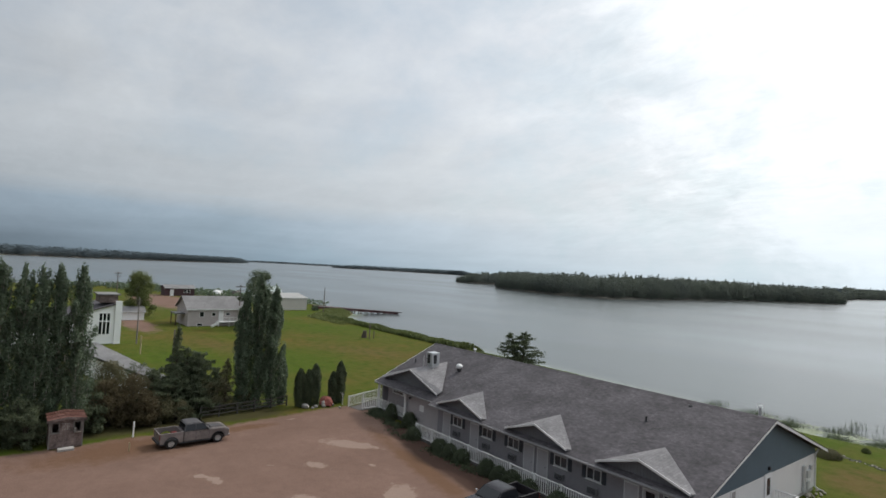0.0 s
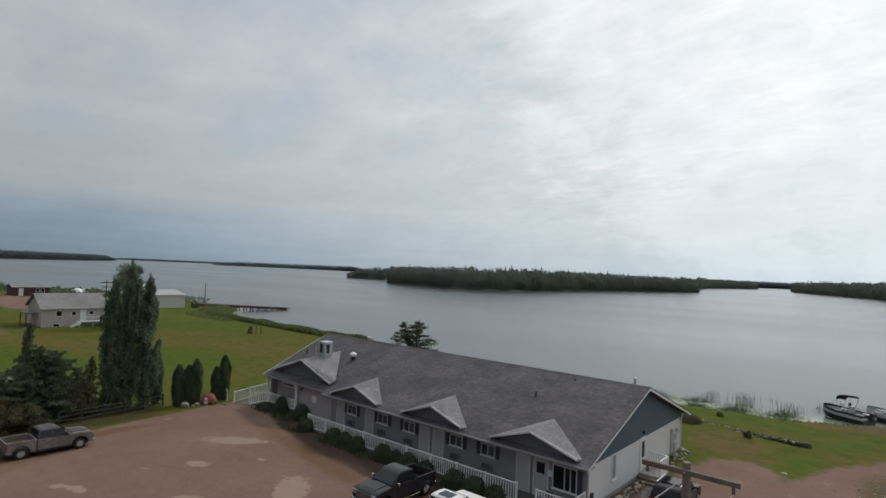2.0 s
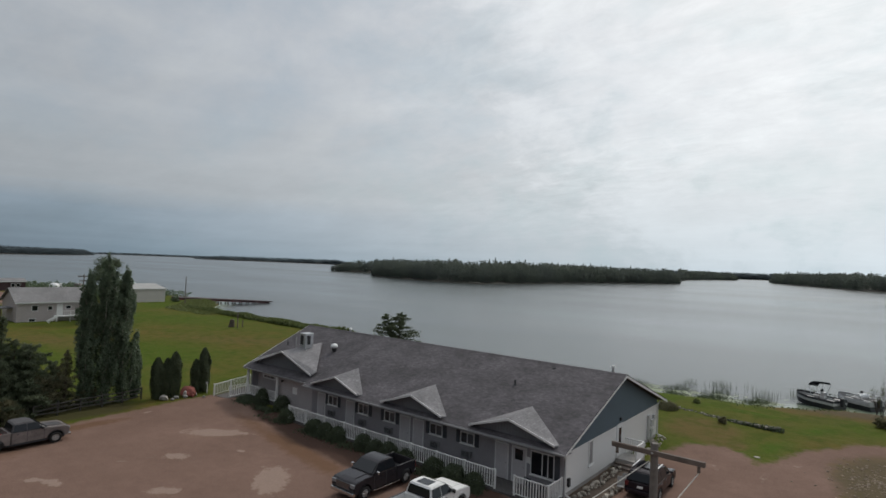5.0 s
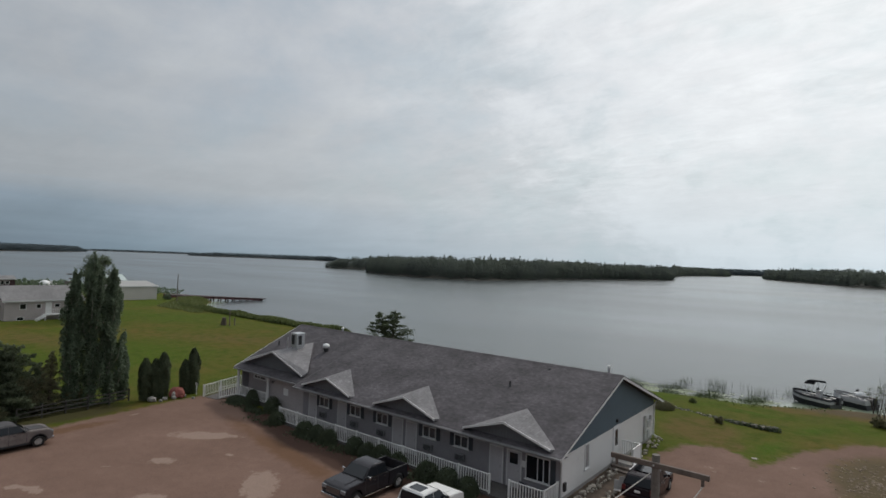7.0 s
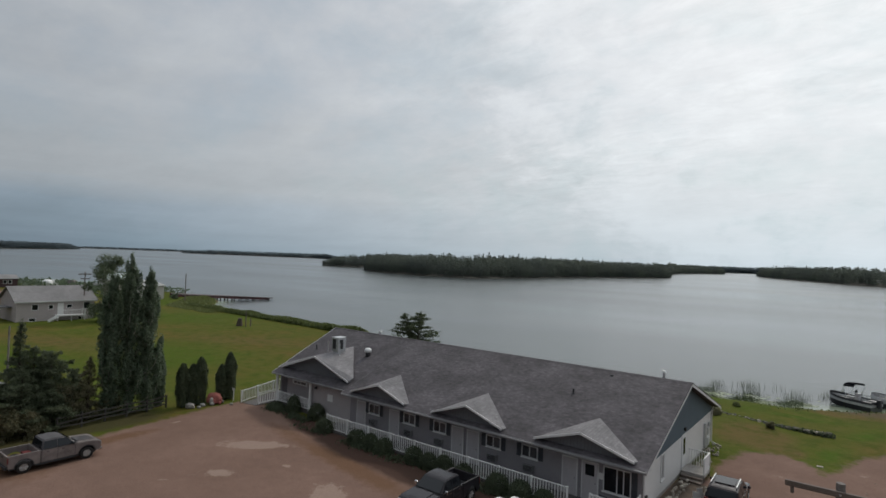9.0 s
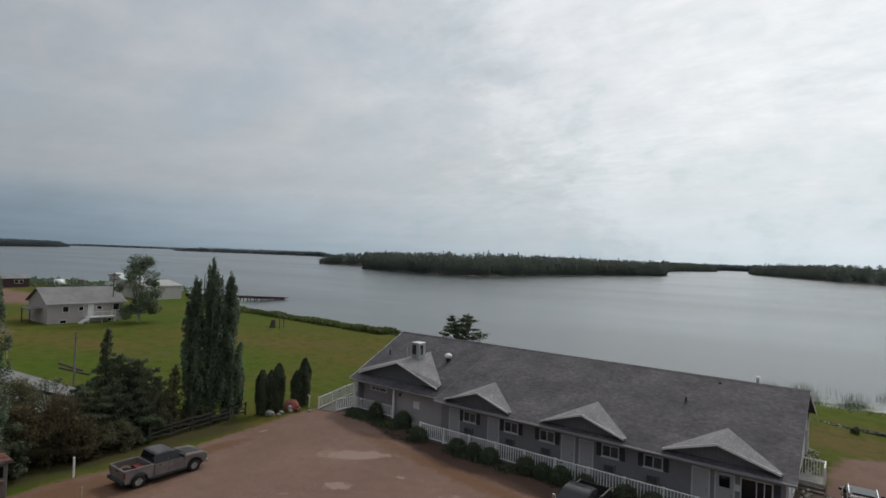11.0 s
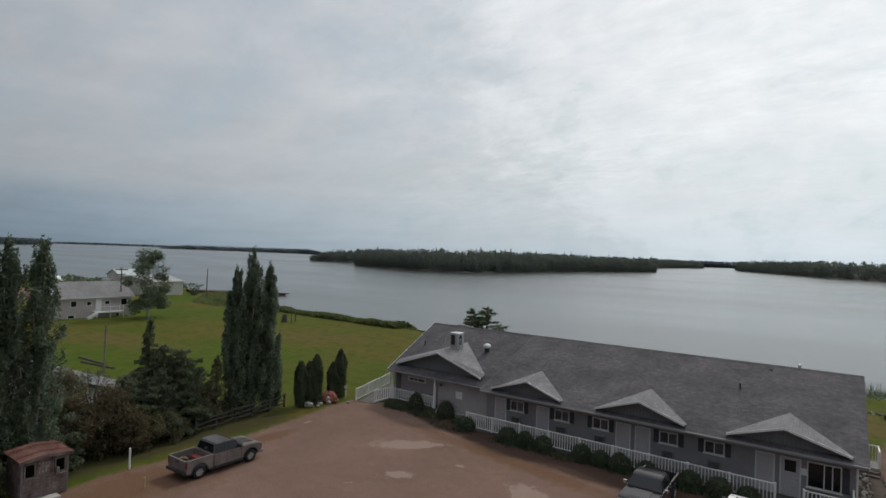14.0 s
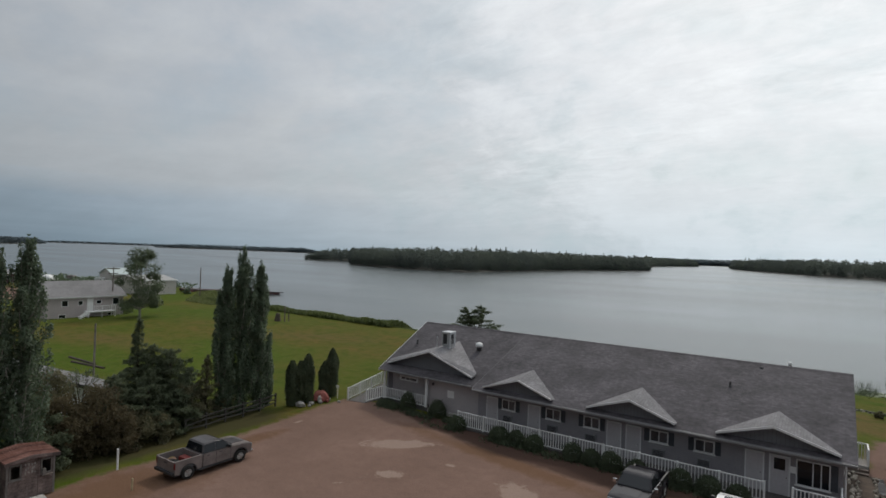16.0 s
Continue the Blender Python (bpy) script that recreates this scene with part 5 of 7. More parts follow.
def side_slab(bm, profile, x0, x1, taper=0.0):
    """A closed side profile (y, z) drawn across from x0 to x1; taper narrows it towards its top."""
    zs = [z for _, z in profile]
    lo, hi = min(zs), max(zs)
    rows = []
    for x in (x0, x1):
        rows.append([bm.verts.new((x * (1 - taper * (z - lo) / max(hi - lo, 0.01)), y, z)) for y, z in profile])
    a, b = rows
    bm.faces.new(a)
    bm.faces.new(b[::-1])
    for i in range(len(a)):
        j = (i + 1) % len(a)
        bm.faces.new((a[i], b[i], b[j], a[j]))
    bmesh.ops.recalc_face_normals(bm, faces=bm.faces[:])
    return bm


def bevelled(bm, offset, segments=2):
    bmesh.ops.bevel(bm, geom=bm.edges[:], offset=offset, segments=segments, affect="EDGES", clamp_overlap=True)
    return bm


def arch(yc, r, z0, n=8):
    return [(yc + r * math.cos(math.pi * i / n), z0 + r * math.sin(math.pi * i / n)) for i in range(n + 1)]


def pickup(label, paint, at, turn_z, group="parked vehicles", sunroof=False, load=False):
    """Crew-cab pickup; its nose points along +y."""
    p = thing("pickup_truck", label, "truck", at, turn_z, group)
    fw, rw, half, base = 1.82, -1.66, 0.98, 0.45
    belt = 1.27
    lower = [(2.62, base)] + arch(fw, 0.5, base) + [(-0.78, base), (-0.78, belt), (0.98, belt), (1.3, belt - 0.01), (2.3, belt - 0.08), (2.56, belt - 0.14), (2.66, belt - 0.26), (2.69, 0.78)]
    part("body", bevelled(side_slab(bmesh.new(), lower, -half, half), 0.04, 3), paint, p, smooth=False)
    bed = bmesh.new()
    for x0, x1 in ((-half, -half + 0.09), (half - 0.09, half)):
        side_slab(bed, [(-0.82, base)] + arch(rw, 0.5, base) + [(-2.48, base + 0.05), (-2.5, belt), (-0.82, belt)], x0, x1)
    box(bed, -half + 0.092, half - 0.092, -0.9, -0.82, 0.6, belt)
    part("bed", bed, paint, p, "open cargo bed")
    gate = part("tailgate", boxed(-half + 0.094, half - 0.094, -2.51, -2.42, 0.62, belt - 0.01, bevel=0.015), paint, p)
    part("gate_handle", boxed(-0.16, 0.16, -2.525, -2.505, 1.05, 1.13), DARK, gate)
    part("bed_floor", boxed(-half + 0.092, half - 0.092, -2.418, -0.902, 0.6, 0.68), DARK, p, "dark bed liner")
    for x in (-half + 0.045, half - 0.045):
        part("bed_cap", boxed(x - 0.05, x + 0.05, -2.5, -0.84, belt + 0.002, belt + 0.03, bevel=0.008), GREY_PAINT if paint == GREY_PAINT else DARK, p)
        for yc in (fw, rw):
            lip = bmesh.new()
            s = 1 if x > 0 else -1
            ring = arch(yc, 0.53, base, 12)
            hole = arch(yc, 0.48, base, 12)
            for (ya, za), (yb, zb), (yc2, zc), (yd, zd) in zip(ring, ring[1:], hole[1:], hole):
                poly(lip, ((s * half, ya, za), (s * half, yb, zb), (s * half, yc2, zc), (s * half, yd, zd)), (s * 0.035, 0, 0))
            part("wheel_arch_lip", lip, DARK if paint == GREY_PAINT else paint, p)
    cab = [(1.30, belt), (0.62, 1.77), (0.42, 1.85), (0.1, 1.89), (-0.45, 1.88), (-0.62, 1.83), (-0.76, belt)]
    roof = part("cab", bevelled(side_slab(bmesh.new(), cab, -0.94, 0.94, 0.2), 0.05, 3), DARK_CAB if paint == GREY_PAINT else paint, p)
    wind = bmesh.new()
    poly(wind, ((-0.84, 1.245, belt + 0.055), (0.84, 1.245, belt + 0.055), (0.70, 0.655, 1.755), (-0.70, 0.655, 1.755)), (0, 0.012, 0.016))
    part("windscreen", wind, GLASS, roof, "dark windscreen")
    rear = bmesh.new()
    poly(rear, ((-0.80, -0.758, belt + 0.05), (0.80, -0.758, belt + 0.05), (0.70, -0.655, 1.77), (-0.70, -0.655, 1.77)), (0, -0.016, 0.004))
    part("rear_window", rear, GLASS, roof, "dark rear glass")
    for s in (-1, 1):
        for y0, y1, y2, y3 in ((0.13, 1.10, 0.62, 0.13), (-0.68, 0.09, 0.09, -0.58)):
            bm = bmesh.new()
            xb, xt = s * 0.928, s * 0.778
            poly(bm, ((xb, y0, belt + 0.035), (xb, y1, belt + 0.035), (xt, y2, 1.775), (xt, y3, 1.775)), (s * 0.016, 0, 0.004))
            part("side_window", bm, GLASS, roof, "dark side glass")
        part("mirror", boxed(s * 1.0 if s > 0 else -1.2, 1.2 if s > 0 else s * 1.0, 0.9, 1.02, 1.26, 1.46, bevel=0.03), DARK if paint != BLACK_PAINT else CHROME, p)
        part("headlight", boxed(min(s * 0.6, s * 0.95), max(s * 0.6, s * 0.95), 2.55, 2.70, 0.86, 1.06, bevel=0.02), LAMPGLASS, p, "clear headlight")
        part("tail_light", boxed(min(s * 0.87, s * 0.985), max(s * 0.87, s * 0.985), -2.525, -2.46, 0.84, 1.2, bevel=0.015), TAIL_RED, p, "red tail light")
        part("running_board", boxed(min(s * 0.9, s * 1.06), max(s * 0.9, s * 1.06), -1.05, 1.2, 0.36, 0.42, bevel=0.012), DARK if paint == GREY_PAINT else CHROME, p)
        part("side_crease", boxed(min(s * 0.975, s * 0.995), max(s * 0.975, s * 0.995), -0.76, 1.28, 0.86, 0.90, bevel=0.008), paint, p)
        for y in (0.02, 0.85):
            part("door_handle", boxed(min(s * 0.98, s * 1.005), max(s * 0.98, s * 1.005), y - 0.5, y - 0.36, 1.1, 1.14), CHROME if paint == BLACK_PAINT else DARK, p)
    for s in (-1, 1):
        for y in (1.12, 0.12, -0.74):
            part("door_gap", boxed(min(s * 0.979, s * 0.983), max(s * 0.979, s * 0.983), y - 0.012, y + 0.012, 0.5, belt - 0.04), DARK, p)
        part("belt_trim", boxed(min(s * 0.94, s * 0.97), max(s * 0.94, s * 0.97), -0.72, 1.1, belt + 0.004, belt + 0.028), CHROME if paint == BLACK_PAINT else DARK, p, "bright trim strip" if paint == BLACK_PAINT else "")
    bm = bmesh.new()
    side_slab(bm, [(1.34, 1.2), (1.34, 1.295), (2.2, 1.225), (2.45, 1.16), (2.45, 1.1)], -0.52, 0.52)
    part("hood_ridge", bevelled(bm, 0.025), DARK_CAB if paint == GREY_PAINT else paint, p)
    part("cowl", boxed(-0.8, 0.8, 1.262, 1.336, 1.262, 1.276), DARK, p)
    part("grille", boxed(-0.58, 0.58, 2.63, 2.705, 0.7, 1.06, bevel=0.02), DARK, p, "dark grille")
    for z in (0.78, 0.88, 0.98):
        part("grille_bar", boxed(-0.56, 0.56, 2.706, 2.716, z - 0.012, z + 0.012), CHROME, p)
    part("front_bumper", boxed(-0.97, 0.97, 2.55, 2.77, 0.4, 0.62, bevel=0.04), CHROME, p)
    part("rear_bumper", boxed(-0.95, 0.95, -2.66, -2.505, 0.46, 0.64, bevel=0.03), DARK if paint == GREY_PAINT else CHROME, p)
    part("chassis", boxed(-0.8, 0.8, -2.4, 2.4, 0.3, 0.6), DARK, p)
    if sunroof:
        part("sunroof", boxed(-0.42, 0.42, -0.46, 0.2, 1.885, 1.9), GLASS, roof, "dark glass sunroof")
    if load:
        part("tool_box", boxed(-0.55, 0.3, -1.4, -1.0, 0.684, 1.0, bevel=0.02), mat("red_plastic", (0.2, 0.03, 0.025), 0.5, 0.1, 3, 20, 0.05), p, "red box in the bed")
        bm = bmesh.new()
        rod(bm, (0.1, -1.95, 0.69), (0.1, -1.95, 0.92), 0.36, n=20)
        part("spare_tyre", bm, RUBBER, p, "spare tyre lying in the bed")
    for x in (-0.86, 0.86):
        for y in (fw, rw):
            wheel(p, x, y, 0.4, 0.26, 1 if x > 0 else -1)
    p.scale = (0.91, 0.91, 0.9)
    return p


pickup("dusty silver-grey crew-cab pickup truck parked on the gravel lot", GREY_PAINT, (-42.85, 11.35, 0.0), 1.0, load=True).scale = (0.9, 0.91, 0.85)
pickup("black crew-cab pickup truck parked before the motel", BLACK_PAINT, (-22.15, 22.5, 0.0), 180.0)
pickup("white pickup truck with glass sunroof parked before the motel", WHITE_PAINT, (-17.8, 21.75, 0.0), 0.0, sunroof=True)


def suv(at, turn_z):
    p = thing("sport_utility_vehicle", "dark maroon estate car parked beside the motel's end wall", "car", at, turn_z, "parked vehicles")
    base, belt = 0.32, 1.0
    prof = [(2.12, base)] + arch(1.35, 0.42, base) + arch(-1.35, 0.42, base) + [(-2.12, base), (-2.2, 0.6), (-2.14, 0.98), (-2.05, belt), (1.05, belt), (1.9, 0.93), (2.14, 0.78), (2.2, 0.58)]
    part("body", bevelled(side_slab(bmesh.new(), prof, -0.9, 0.9), 0.05, 3), CAR_PAINT, p)
    cab = [(1.08, belt), (0.35, 1.5), (0.05, 1.6), (-0.5, 1.65), (-1.6, 1.6), (-1.85, 1.52), (-2.1, belt)]
    top = part("cab", bevelled(side_slab(bmesh.new(), cab, -0.87, 0.87, 0.2), 0.05, 3), CAR_PAINT, p)
    bm = bmesh.new()
    poly(bm, ((-0.77, 1.03, belt + 0.05), (0.77, 1.03, belt + 0.05), (0.64, 0.40, 1.485), (-0.64, 0.40, 1.485)), (0, 0.014, 0.018))
    part("windscreen", bm, GLASS, top, "dark windscreen")
    bm = bmesh.new()
    poly(bm, ((-0.72, -2.085, belt + 0.06), (0.72, -2.085, belt + 0.06), (0.62, -1.88, 1.48), (-0.62, -1.88, 1.48)), (0, -0.02, 0.008))
    part("rear_window", bm, GLASS, top, "dark rear glass")
    part("roof_panel", boxed(-0.5, 0.5, -1.3, -0.1, 1.655, 1.668), GLASS, top, "dark glass roof panel")
    part("grille", boxed(-0.42, 0.42, 2.17, 2.215, 0.56, 0.76, bevel=0.015), DARK, p)
    part("front_bumper", boxed(-0.84, 0.84, 2.08, 2.26, 0.34, 0.54, bevel=0.04), CAR_PAINT, p)
    part("rear_bumper", boxed(-0.84, 0.84, -2.28, -2.1, 0.36, 0.6, bevel=0.04), CAR_PAINT, p)
    part("number_plate", boxed(-0.16, 0.16, -2.225, -2.195, 0.72, 0.84), WHITE, p, "blank pale plate")
    for s in (-1, 1):
        for ya, yb, yc, yd in ((0.12, 0.86, 0.36, 0.12), (-0.82, 0.06, 0.06, -0.82), (-1.86, -0.88, -0.88, -1.66)):
            bm = bmesh.new()
            poly(bm, ((s * 0.862, ya, belt + 0.04), (s * 0.862, yb, belt + 0.04), (s * 0.725, yc, 1.5), (s * 0.725, yd, 1.5)), (s * 0.018, 0, 0.004))
            part("side_window", bm, GLASS, top, "dark side glass")
        part("belt_trim", boxed(min(s * 0.865, s * 0.885), max(s * 0.865, s * 0.885), -1.95, 0.9, belt + 0.004, belt + 0.03), CHROME, p, "bright trim strip")
        part("mirror", boxed(min(s * 0.9, s * 1.08), max(s * 0.9, s * 1.08), 0.68, 0.8, belt + 0.02, belt + 0.16, bevel=0.03), CAR_PAINT, p)
        part("headlight", boxed(min(s * 0.5, s * 0.84), max(s * 0.5, s * 0.84), 2.02, 2.2, 0.68, 0.84, bevel=0.02), LAMPGLASS, p, "clear headlight")
        part("tail_light", boxed(min(s * 0.68, s * 0.88), max(s * 0.68, s * 0.88), -2.2, -2.1, 0.72, 1.0, bevel=0.02), TAIL_RED, p, "red tail light")
        part("roof_rail", boxed(min(s * 0.62, s * 0.67), max(s * 0.62, s * 0.67), -1.6, 0.0, 1.655, 1.71, bevel=0.01), GALV, p)
        for y in (0.1, -0.85):
            part("door_gap", boxed(min(s * 0.899, s * 0.903), max(s * 0.899, s * 0.903), y - 0.01, y + 0.01, 0.4, belt - 0.04), DARK, p)
            part("door_handle", boxed(min(s * 0.9, s * 0.92), max(s * 0.9, s * 0.92), y - 0.3, y - 0.14, 0.86, 0.9), CHROME, p)
        for y in (1.35, -1.35):
            wheel(p, s * 0.8, y, 0.34, 0.22, s)
    return p


suv((-10.55, 33.2, -0.02), 2.0).scale = (0.95, 0.95, 0.95)
for i, (x, y) in enumerate(((-11.85, 31.9), (-11.75, 32.6))):
    c = thing("deck_chair", "folded pale deck chair leaning beside the parked car", "chair", (x, y, 0.0), 20 + 30 * i, "deck chairs")
    c.scale = (0.7, 0.7, 0.7)
    bm = bmesh.new()
    poly(bm, ((-0.25, 0, 0.3), (0.25, 0, 0.3), (0.25, 0.25, 1.0), (-0.25, 0.25, 1.0)), (0, 0.02, 0))
    part("backrest", bm, VINYL, c)
    part("seat", boxed(-0.25, 0.25, -0.42, 0.02, 0.32, 0.36, bevel=0.01), VINYL, c)
    for sx in (-0.24, 0.24):
        for sy in (-0.38, 0.02):
            bm = bmesh.new()
            rod(bm, (sx, sy, 0), (sx, sy, 0.32), 0.015)
            part("leg", bm, GALV, c)

# porch clutter
for i, (x, y, h) in enumerate(((-15.3, 27.6, 0.85), (-14.4, 27.55, 0.8))):
    c = thing("porch_chair", "dark plastic garden chair on the motel porch", "chair", (x, y, 0.12), 170 + 20 * i, "porch chairs")
    part("seat", boxed(-0.24, 0.24, -0.24, 0.24, 0.38, 0.43, bevel=0.01), SHUTTER, c)
    part("backrest", boxed(-0.24, 0.24, 0.2, 0.25, 0.431, h, bevel=0.015), SHUTTER, c)
    for sx in (-0.21, 0.21):
        for sy in (-0.21, 0.21):
            part("leg", boxed(sx - 0.02, sx + 0.02, sy - 0.02, sy + 0.02, 0, 0.38), SHUTTER, c)

# ---- utility pole ----
pole = thing("utility_pole", "weathered timber utility pole with a long cross-arm and wires", "pole", (-4.95, 16.3, 0))
bm = bmesh.new()
rod(bm, (-0.2, 0, -0.3), (-0.2, 0, 7.7), 0.15, 0.10, n=14)
part("post", bm, POST, pole, smooth=False)
part("cross_arm", boxed(-1.36, 1.16, -0.2, -0.11, 7.40, 7.54, bevel=0.012), WOOD, pole)
for x in (-1.2, 1.0):
    bm = bmesh.new()
    rod(bm, (x, -0.16, 7.30), (x, -0.16, 7.399), 0.04, n=10)
    rod(bm, (x, -0.16, 7.24), (x, -0.16, 7.30), 0.045, 0.04, n=10)
    part("insulator", bm, WOOD, pole, "small dark insulator")
    bm = bmesh.new()
    a, b = Vector((x if x > 0 else -0.3, -0.16, 7.22)), Vector((x - 1.9 if x > 0 else -4.4, -13.5, 5.2))
    last = a
    for i in range(1, 13):
        k = i / 12
        q = a.lerp(b, k) - Vector((0, 0, 1.2 * 4 * k * (1 - k) * 0.35))
        rod(bm, last, q, 0.014, n=5)
        last = q
    part("wire", bm, mat("pale_cable", (0.45, 0.42, 0.38), 0.6, 0.1, 2, 12, 0), pole, "pale service cable")
bm = bmesh.new()
rod(bm, (-0.2, -0.23, 7.47), (-0.2, 0.16, 7.47), 0.025)
part("bolt", bm, GALV, pole)

# ---- trees and shrubs ----
def ground_z(x, y):
    return float(land(np.array(x), np.array(y)))


def limb(bm, p, q, r0, r1, n=6):
    rod(bm, p, q, r0, r1, n)


def columnar_poplar(at, height, width, seed, thick=1.0, label="tall columnar poplar with dark grey-green leaves", group="columnar poplars"):
    """A fastigiate poplar: steep ragged plumes rise along the trunk and end in thin leaders at uneven heights."""
    rg = np.random.default_rng(seed)
    t = thing("poplar_tree", label, "tree", (*at, ground_z(*at) - 0.05), group=group)
    bm = bmesh.new()
    lean = rg.normal(0, 0.012, 2)
    rod(bm, (0, 0, 0), (lean[0] * height, lean[1] * height, height * 0.8), 0.19, 0.04, 9)
    pts, face = [], []
    shoots = 66
    side = rg.uniform(0, 2 * math.pi)
    for i in range(shoots):
        k0 = 0.03 + 0.78 * (i / shoots) ** 0.95
        a = i * 2.4 + rg.uniform(-0.5, 0.5)
        k1 = min(0.97, k0 + rg.uniform(0.10, 0.27))
        if i == shoots - 1:
            k1 = 1.0
        elif i == shoots - 2:
            k1, a = rg.uniform(0.93, 0.98), side
        slim = min(1.0, max(0.0, (1.0 - k1) / 0.34))
        env = width * (0.62 + 0.38 * min(1, k1 / 0.32)) * (0.16 + 0.84 * slim ** 0.8)
        d = env * rg.uniform(0.25, 1.2)
        foot = np.array((lean[0] * height * k0, lean[1] * height * k0, height * k0))
        mid = np.array((0.75 * d * math.cos(a), 0.75 * d * math.sin(a), height * (k0 + 0.4 * (k1 - k0))))
        tip = np.array((d * math.cos(a), d * math.sin(a), height * k1 * rg.uniform(0.97, 1.0)))
        limb(bm, tuple(foot), tuple(mid), 0.045, 0.028, 5)
        limb(bm, tuple(mid), tuple(tip), 0.028, 0.006, 5)
        n = int(rg.uniform(200, 440) * thick)
        k = rg.beta(1.3, 1.0, n)
        r = (0.10 + 0.26 * width * np.sin(np.pi * np.clip(k * 0.9 + 0.08, 0, 1)) * (0.45 + 0.55 * slim)) * np.sqrt(rg.uniform(0.02, 1, n))
        ph = rg.uniform(0, 2 * math.pi, n)
        line = np.where((k < 0.4)[:, None], foot + (mid - foot) * (k / 0.4)[:, None], mid + (tip - mid) * ((k - 0.4) / 0.6)[:, None])
        pts.append(line + np.stack((r * np.cos(ph), r * np.sin(ph), rg.normal(0, 0.14, n)), 1))
        face.append(np.stack((np.cos(ph), np.sin(ph), np.full(n, 0.5)), 1))
    part("trunk", bm, BARK, t, "pale grey bark")
    pts = np.concatenate(pts)
    skirt = int(900 * thick)
    a, k = rg.uniform(0, 2 * math.pi, skirt), np.sqrt(rg.uniform(0.1, 1, skirt)) * width * 0.7
    pts = np.concatenate((pts, np.stack((k * np.cos(a), k * np.sin(a), rg.uniform(0.05, 1.7, skirt)), 1)))
    face.append(np.stack((np.cos(a), np.sin(a), np.full(skirt, 0.4)), 1))
    pts[:, 2] = np.maximum(pts[:, 2], 0.15)
    quads("crown", pts, 0.105, LEAF_POPLAR, t, seed=seed, upright=0.35, ratio=1.5, out=np.concatenate(face), loose=0.9)
    return t


for i, (x, y, h, w) in enumerate(((-50.5, 17.4, 11.1, 0.92), (-50.3, 18.7, 12.7, 0.95), (-50.1, 20.0, 11.4, 0.95), (-50.5, 21.2, 4.6, 0.5))):
    columnar_poplar((x, y), h, w, 60 + i)
for i, (x, y, h, w) in enumerate(((-48.6, 4.55, 12.8, 1.1), (-48.9, 3.25, 12.7, 1.1), (-48.9, 2.15, 12.6, 1.1), (-49.0, 1.15, 12.7, 1.1), (-49.1, -0.1, 12.8, 1.25), (-49.2, -1.3, 12.5, 1.25), (-49.4, -2.6, 12.8, 1.3), (-49.6, -4.2, 12.7, 1.4), (-49.8, -6.0, 12.4, 1.4))):
    columnar_poplar((x, y), h, w, 70 + i, 0.8)


def leafy(name, label, category, at, height, radius, material, seed, n=2600, leaf=0.16, clumps=26, trunk=0.12, low=0.15, squash=1.0, bark=BARK_DARK, group="", upright=0.0):
    """A broad tree or shrub: stems and limbs that end in clumps of leaves, with gaps between the clumps."""
    rg = np.random.default_rng(seed)
    t = thing(name, label, category, (*at, ground_z(*at) - 0.05), group=group)
    bm = bmesh.new()
    fork = height * low
    rod(bm, (0, 0, 0), (0, 0, fork + height * 0.15), trunk, trunk * 0.7, 8)
    pts, face = [], []
    for i in range(clumps):
        a, k = rg.uniform(0, 2 * math.pi), rg.uniform(0, 1)
        z = fork + (height - fork) * (k ** 0.85)
        r = radius * squash * math.sqrt(max(0.03, 1 - (2 * k - 0.75) ** 2 / 1.7)) * rg.uniform(0.35, 0.9)
        c = np.array((r * math.cos(a), r * math.sin(a), z * 0.93))
        limb(bm, (0.1 * c[0], 0.1 * c[1], min(fork + 0.2 * height * k, z)), tuple(c), trunk * 0.35, 0.012, 5)
        m = n // clumps
        d = rg.normal(size=(m, 3))
        d /= np.linalg.norm(d, axis=1)[:, None]
        size = radius * rg.uniform(0.16, 0.42)
        reach = np.cbrt(rg.uniform(0.05, 1, (m, 1))) * (1 + 0.5 * (rg.random((m, 1)) < 0.14))
        pts.append(c + d * size * reach * np.array((1, 1, 0.85)))
        face.append(d + np.array((0, 0, 0.35)))
    part("trunk", bm, bark, t)
    pts = np.concatenate(pts)
    pts[:, 2] = np.maximum(pts[:, 2], 0.08)
    quads("crown", pts, leaf, material, t, seed=seed, ratio=1.3, upright=upright, out=np.concatenate(face), loose=1.4)
    return t


